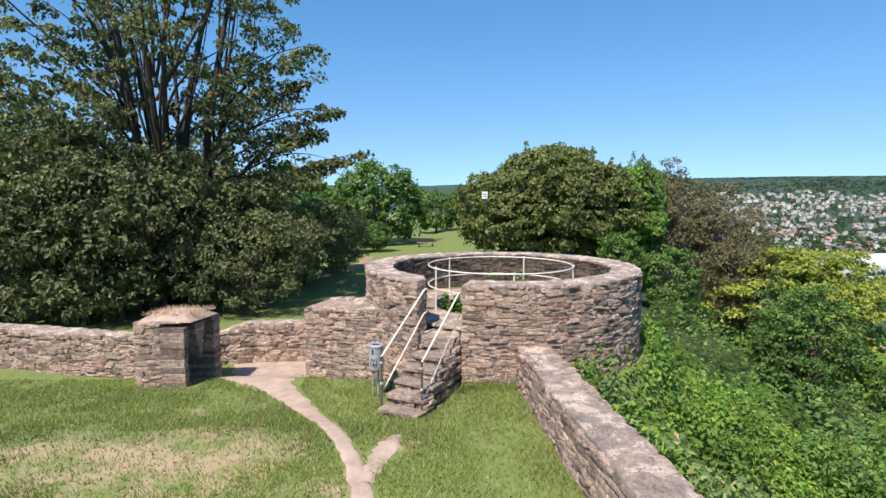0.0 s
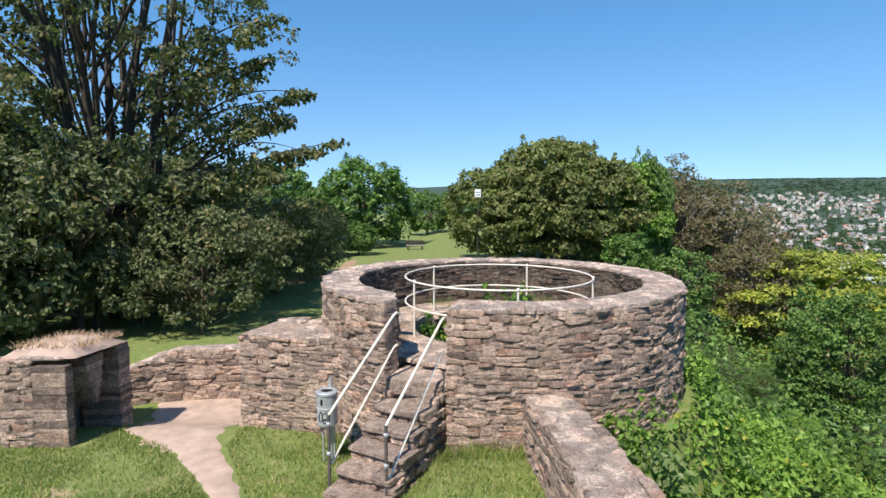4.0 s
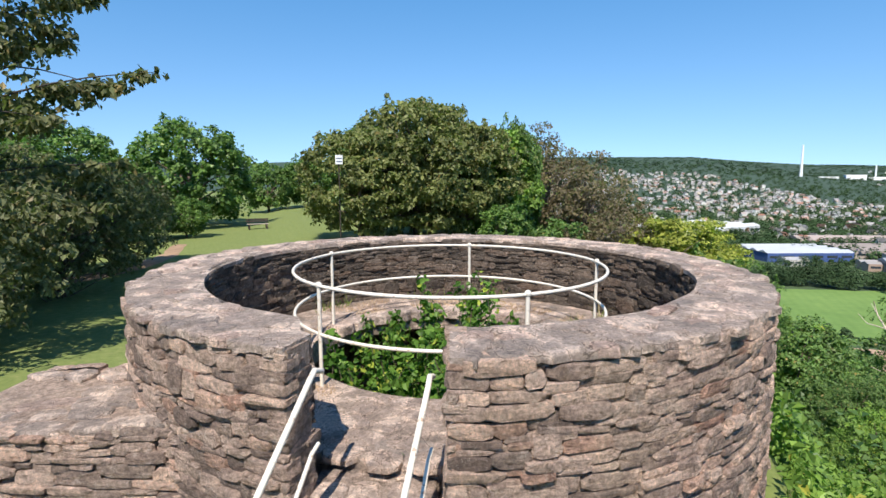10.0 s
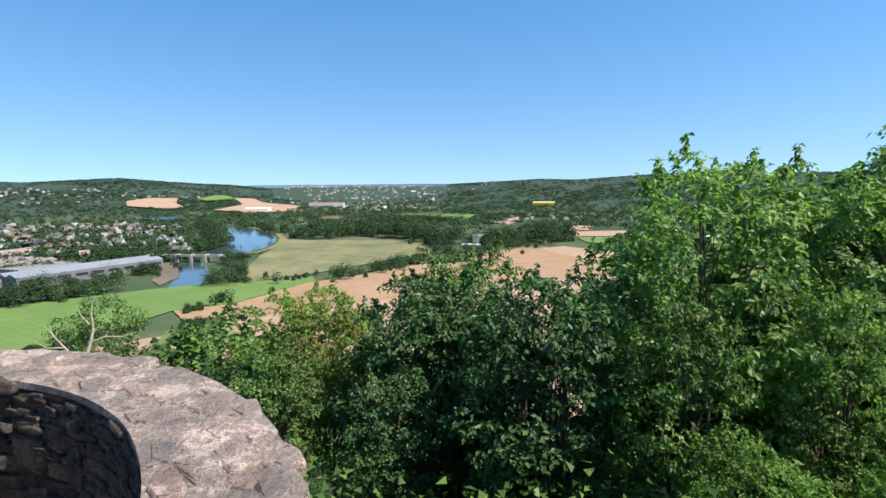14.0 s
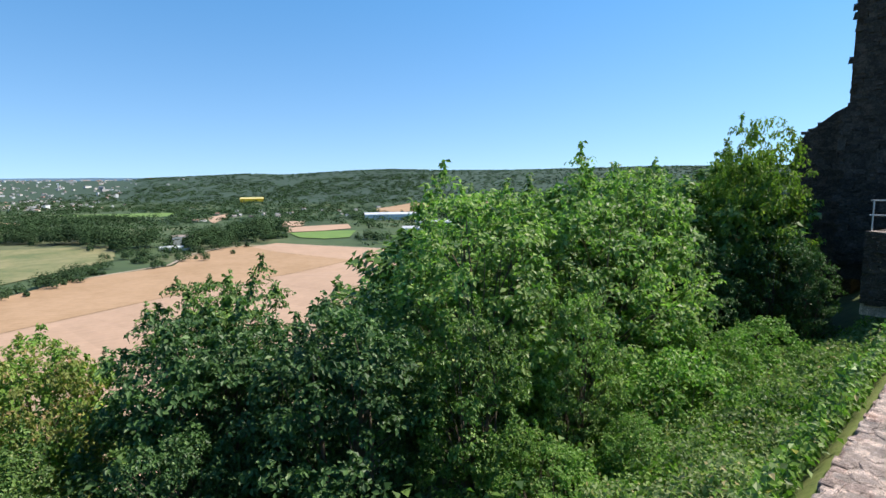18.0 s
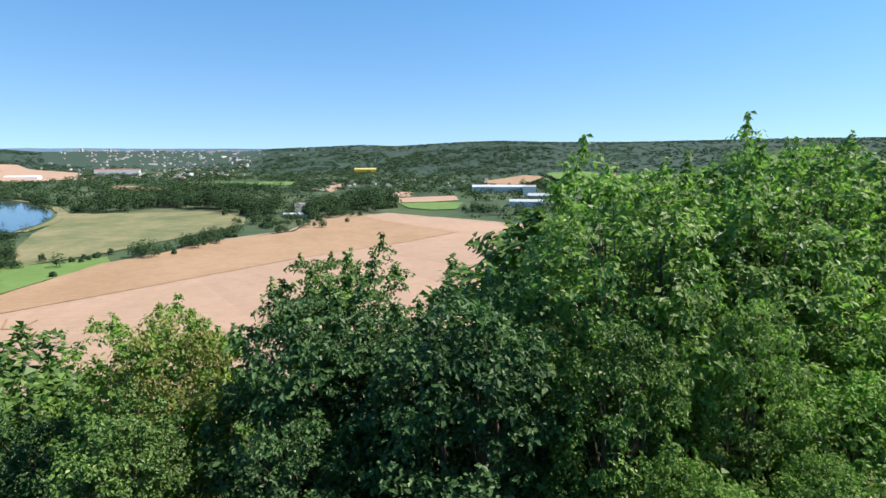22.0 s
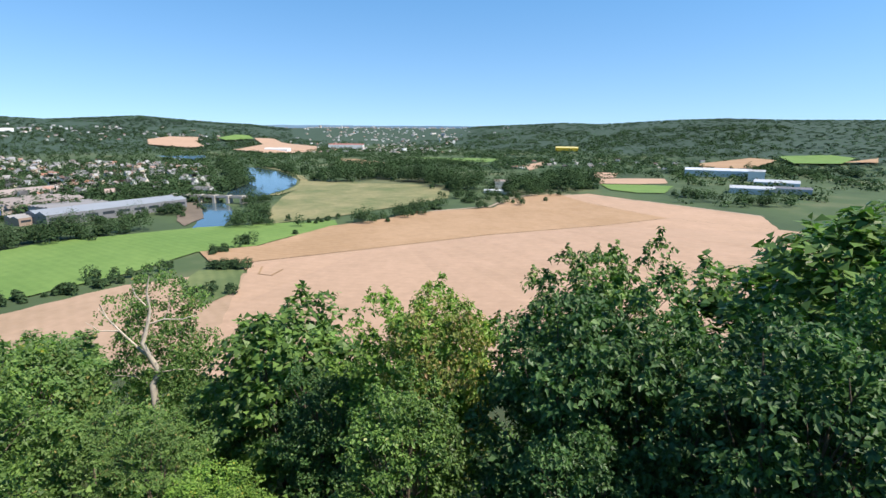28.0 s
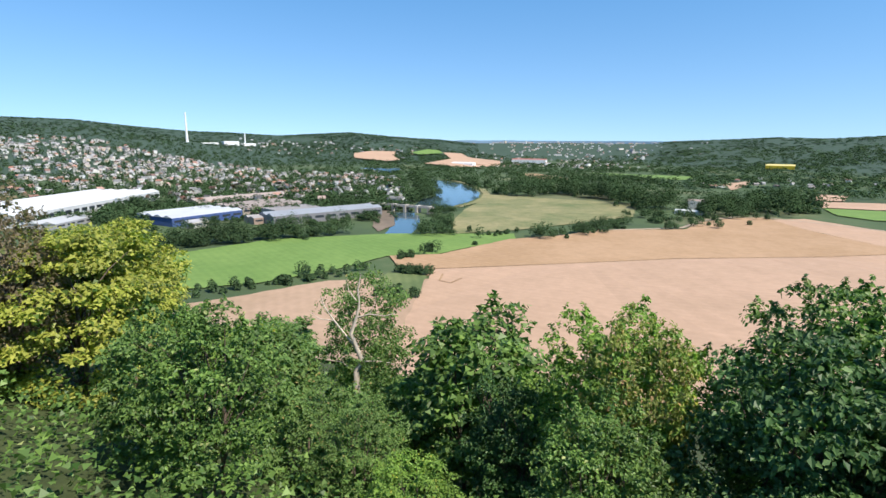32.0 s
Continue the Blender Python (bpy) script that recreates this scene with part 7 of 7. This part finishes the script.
# hill forest green, lightened and blued to stand in for distance haze
L_FOREST = leaf_material("leaf_forest_hazed", (0.062, 0.102, 0.074), (0.076, 0.12, 0.084), (0.084, 0.126, 0.088), 0.1, 0.2, 0.004, (0.85, 1.25, 0.55), 0.0)


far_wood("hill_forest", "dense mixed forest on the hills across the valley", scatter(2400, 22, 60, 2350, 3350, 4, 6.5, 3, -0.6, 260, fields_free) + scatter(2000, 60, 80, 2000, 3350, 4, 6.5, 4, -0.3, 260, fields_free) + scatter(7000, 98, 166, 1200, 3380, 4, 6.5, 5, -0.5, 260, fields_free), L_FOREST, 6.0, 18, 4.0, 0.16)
far_wood("valley_woods", "woods and copses on the valley floor", scatter(3000, 68, 128, 1050, 2700, 8, 15, 8, -0.22, 150, fields_free) + scatter(300, 118, 150, 700, 1400, 8, 14, 9, -0.1, 120, fields_free), L_FAR, 3.6, 28, 0.8, 0.2)


def build_far_town():
    """Pale buildings of the next town, a few kilometres off."""
    rng = np.random.default_rng(23)
    hs = tagged(new("far_town"), "pale buildings of a distant town on the plain", "houses", kind="stuff")
    wa, ro = [], []
    for k in range(520):
        az, r = (rng.normal(89, 4.5), rng.uniform(2100, 3900)) if k < 420 else ((rng.uniform(56, 75), rng.uniform(2250, 2750)) if k < 490 else (rng.uniform(100, 124), rng.uniform(1250, 1750)))
        x, y = r * math.sin(radians(az)), r * math.cos(radians(az))
        if not fields_free(x, y):
            continue
        wv, wf, gf, rv, rf = house_arrays(rng.uniform(6, 14) + (30 if rng.random() < 0.06 else 0), rng.uniform(6, 10), rng.uniform(2.5, 5) + (9 if rng.random() < 0.03 else 0), rng.uniform(1.5, 3))
        m = np.array(pose(x, y, gz(x, y), 0, 0, rng.uniform(0, 180)))
        wa.append((wv @ m[:3, :3].T + m[:3, 3], np.concatenate([wf, np.concatenate([gf, gf[:, 2:]], 1)])))
        ro.append((rv @ m[:3, :3].T + m[:3, 3], rf))
    part("walls", mesh_from("walls", *join_arrays(wa), HOUSEWALL), HOUSEWALL, hs)
    part("roofs", mesh_from("roofs", *join_arrays(ro), HOUSEROOF), HOUSEROOF, hs)


build_far_town()


def build_backdrop():
    """The last ridges on the horizon, far behind the valley; their blue is painted haze."""
    m = plain("hazed_hills", (0.26, 0.37, 0.48), 1.0, 0, 0.1, 0.002)
    v, f = [], []
    for i, az in enumerate(np.arange(20, 175, 0.5)):
        a, r = radians(az), 4880.0
        el = 0.46 + 0.1 * noise.noise(Vector((az * 0.11, 2.0, 0))) + 0.05 * noise.noise(Vector((az * 0.5, 5.0, 0)))
        v += [(r * math.sin(a), r * math.cos(a), VALLEY), (r * math.sin(a), r * math.cos(a), 4.7 + r * math.tan(radians(el)))]
        if i:
            f.append((2 * i - 2, 2 * i, 2 * i + 1, 2 * i - 1))
    tagged(new("backdrop", mesh_from("backdrop", v, f, m)), "far hills on the horizon with haze painted in as blue", "hills", kind="structure")


build_backdrop()


def build_snag():
    """The bleached dead tree with ivy on the slope."""
    rng = np.random.default_rng(51)
    x, y = 30.0, 25.8
    z = gz(x, y)
    ob = empty("dead_tree", x, y, z, 0, "bleached bare dead tree wrapped in olive ivy", "tree")
    top = -1.9 - z
    stem = [(0, 0, -0.5), (0.05, 0.15, top * 0.5), (0.15, -0.2, top - 5.0), (-0.05, 0.05, top - 4.2), (-0.2, 0.3, top - 3.3), (0.1, 0.1, top - 2.5), (-0.05, -0.15, top - 1.7), (0.05, -0.05, top - 0.9), (-0.1, -0.3, top)]
    part("trunk", mesh_from("trunk", *tube_arrays(stem, [0.22, 0.17, 0.14, 0.13, 0.11, 0.09, 0.07, 0.05, 0.02], 8), BARKPALE, True), BARKPALE, ob)
    for pts, r in (([(-0.05, 0.05, top - 4.2), (0.1, 0.8, top - 3.5), (-0.1, 1.3, top - 2.7), (0.1, 1.9, top - 2.1), (0.0, 2.1, top - 1.4)], 0.11), ([(-0.1, 1.3, top - 2.7), (-0.3, 2.1, top - 2.6), (-0.2, 2.7, top - 2.2)], 0.05),
                   ([(0.1, 0.1, top - 2.5), (0.0, -0.7, top - 2.2), (0.2, -1.5, top - 2.3), (0.3, -2.1, top - 2.1)], 0.07), ([(-0.05, -0.15, top - 1.7), (0.1, 0.5, top - 1.0), (0.0, 0.6, top - 0.3)], 0.055),
                   ([(0.0, -0.7, top - 2.2), (0.1, -1.0, top - 1.6), (-0.1, -1.1, top - 1.0)], 0.04), ([(0.15, -0.2, top - 5.0), (0.0, -1.1, top - 4.8), (0.3, -2.0, top - 5.0)], 0.06), ([(0.1, 1.9, top - 2.1), (0.3, 2.4, top - 1.6)], 0.03), ([(0.05, 0.0, top - 5.8), (0.2, 1.0, top - 5.2), (0.0, 1.9, top - 5.0)], 0.05)):
        part("branch", mesh_from("branch", *tube_arrays(pts, np.linspace(r * 0.7, r * 0.2, len(pts)), 6), BARKPALE, True), BARKPALE, ob)
    p, o, c = crown_points(rng, (1.3, 0.2, top - 4.3), (1.6, 2.9, 4.2), 220, 0.5, 60, -0.9, 0.3)
    part("ivy", mesh_from("ivy", *leaf_arrays(rng, p, o, 0.15), L_OLIVE), L_OLIVE, ob)


build_snag()


# ---- park things ----
def build_sign():
    x, y = 2.94, 37.8
    z = gz(x, y)
    ob = empty("sign_board", x, y, z, 0, "small white notice board on a tall grey mast", "sign")
    tube("mast", [(0, 0.06, -0.3), (0, 0.06, 4.35 - z)], 0.035, BARKDARK, ob, "", 8)
    white = plain("sign_white", (0.75, 0.76, 0.78), 0.5, 0, 0.05)
    bm = bmesh.new()
    box(bm, -0.2, 0.2, -0.03, 0.02, 4.05 - z, 4.55 - z, 0.01)
    part("board", bm, white, ob)
    for k in range(2):
        bm = bmesh.new()
        box(bm, -0.14, 0.15, -0.036, -0.031, 4.17 - z + k * 0.17, 4.23 - z + k * 0.17)
        part("bar", bm, plain("sign_bar", (0.12, 0.14, 0.2), 0.5), ob, "dark printed bar")


build_sign()


def build_bench():
    x, y = -1.8, 55.6
    ob = empty("park_bench", x, y, gz(x, y), 8, "pale wooden park bench at the lawn's edge", "bench")
    wood = plain("bench_wood", (0.36, 0.3, 0.24), 0.8, 0, 0.2, 3)
    for y0 in (-0.2, -0.03, 0.14):
        bm = bmesh.new()
        box(bm, -0.9, 0.9, y0, y0 + 0.14, 0.42, 0.46, 0.008)
        part("seat_slat", bm, wood, ob)
    for z0 in (0.6, 0.76):
        bm = bmesh.new()
        box(bm, -0.9, 0.9, 0.3, 0.34, z0, z0 + 0.12, 0.008)
        part("back_slat", bm, BARKDARK, ob)
    for sx in (-0.7, 0.7):
        bm = bmesh.new()
        box(bm, sx - 0.06, sx + 0.06, -0.2, 0.3, -0.05, 0.42, 0.01)
        part("leg", bm, KEEPSTONE, ob)
        bm = bmesh.new()
        box(bm, sx - 0.03, sx + 0.03, 0.26, 0.31, 0.4, 0.9, 0.005)
        part("back_post", bm, KEEPSTONE, ob)


build_bench()
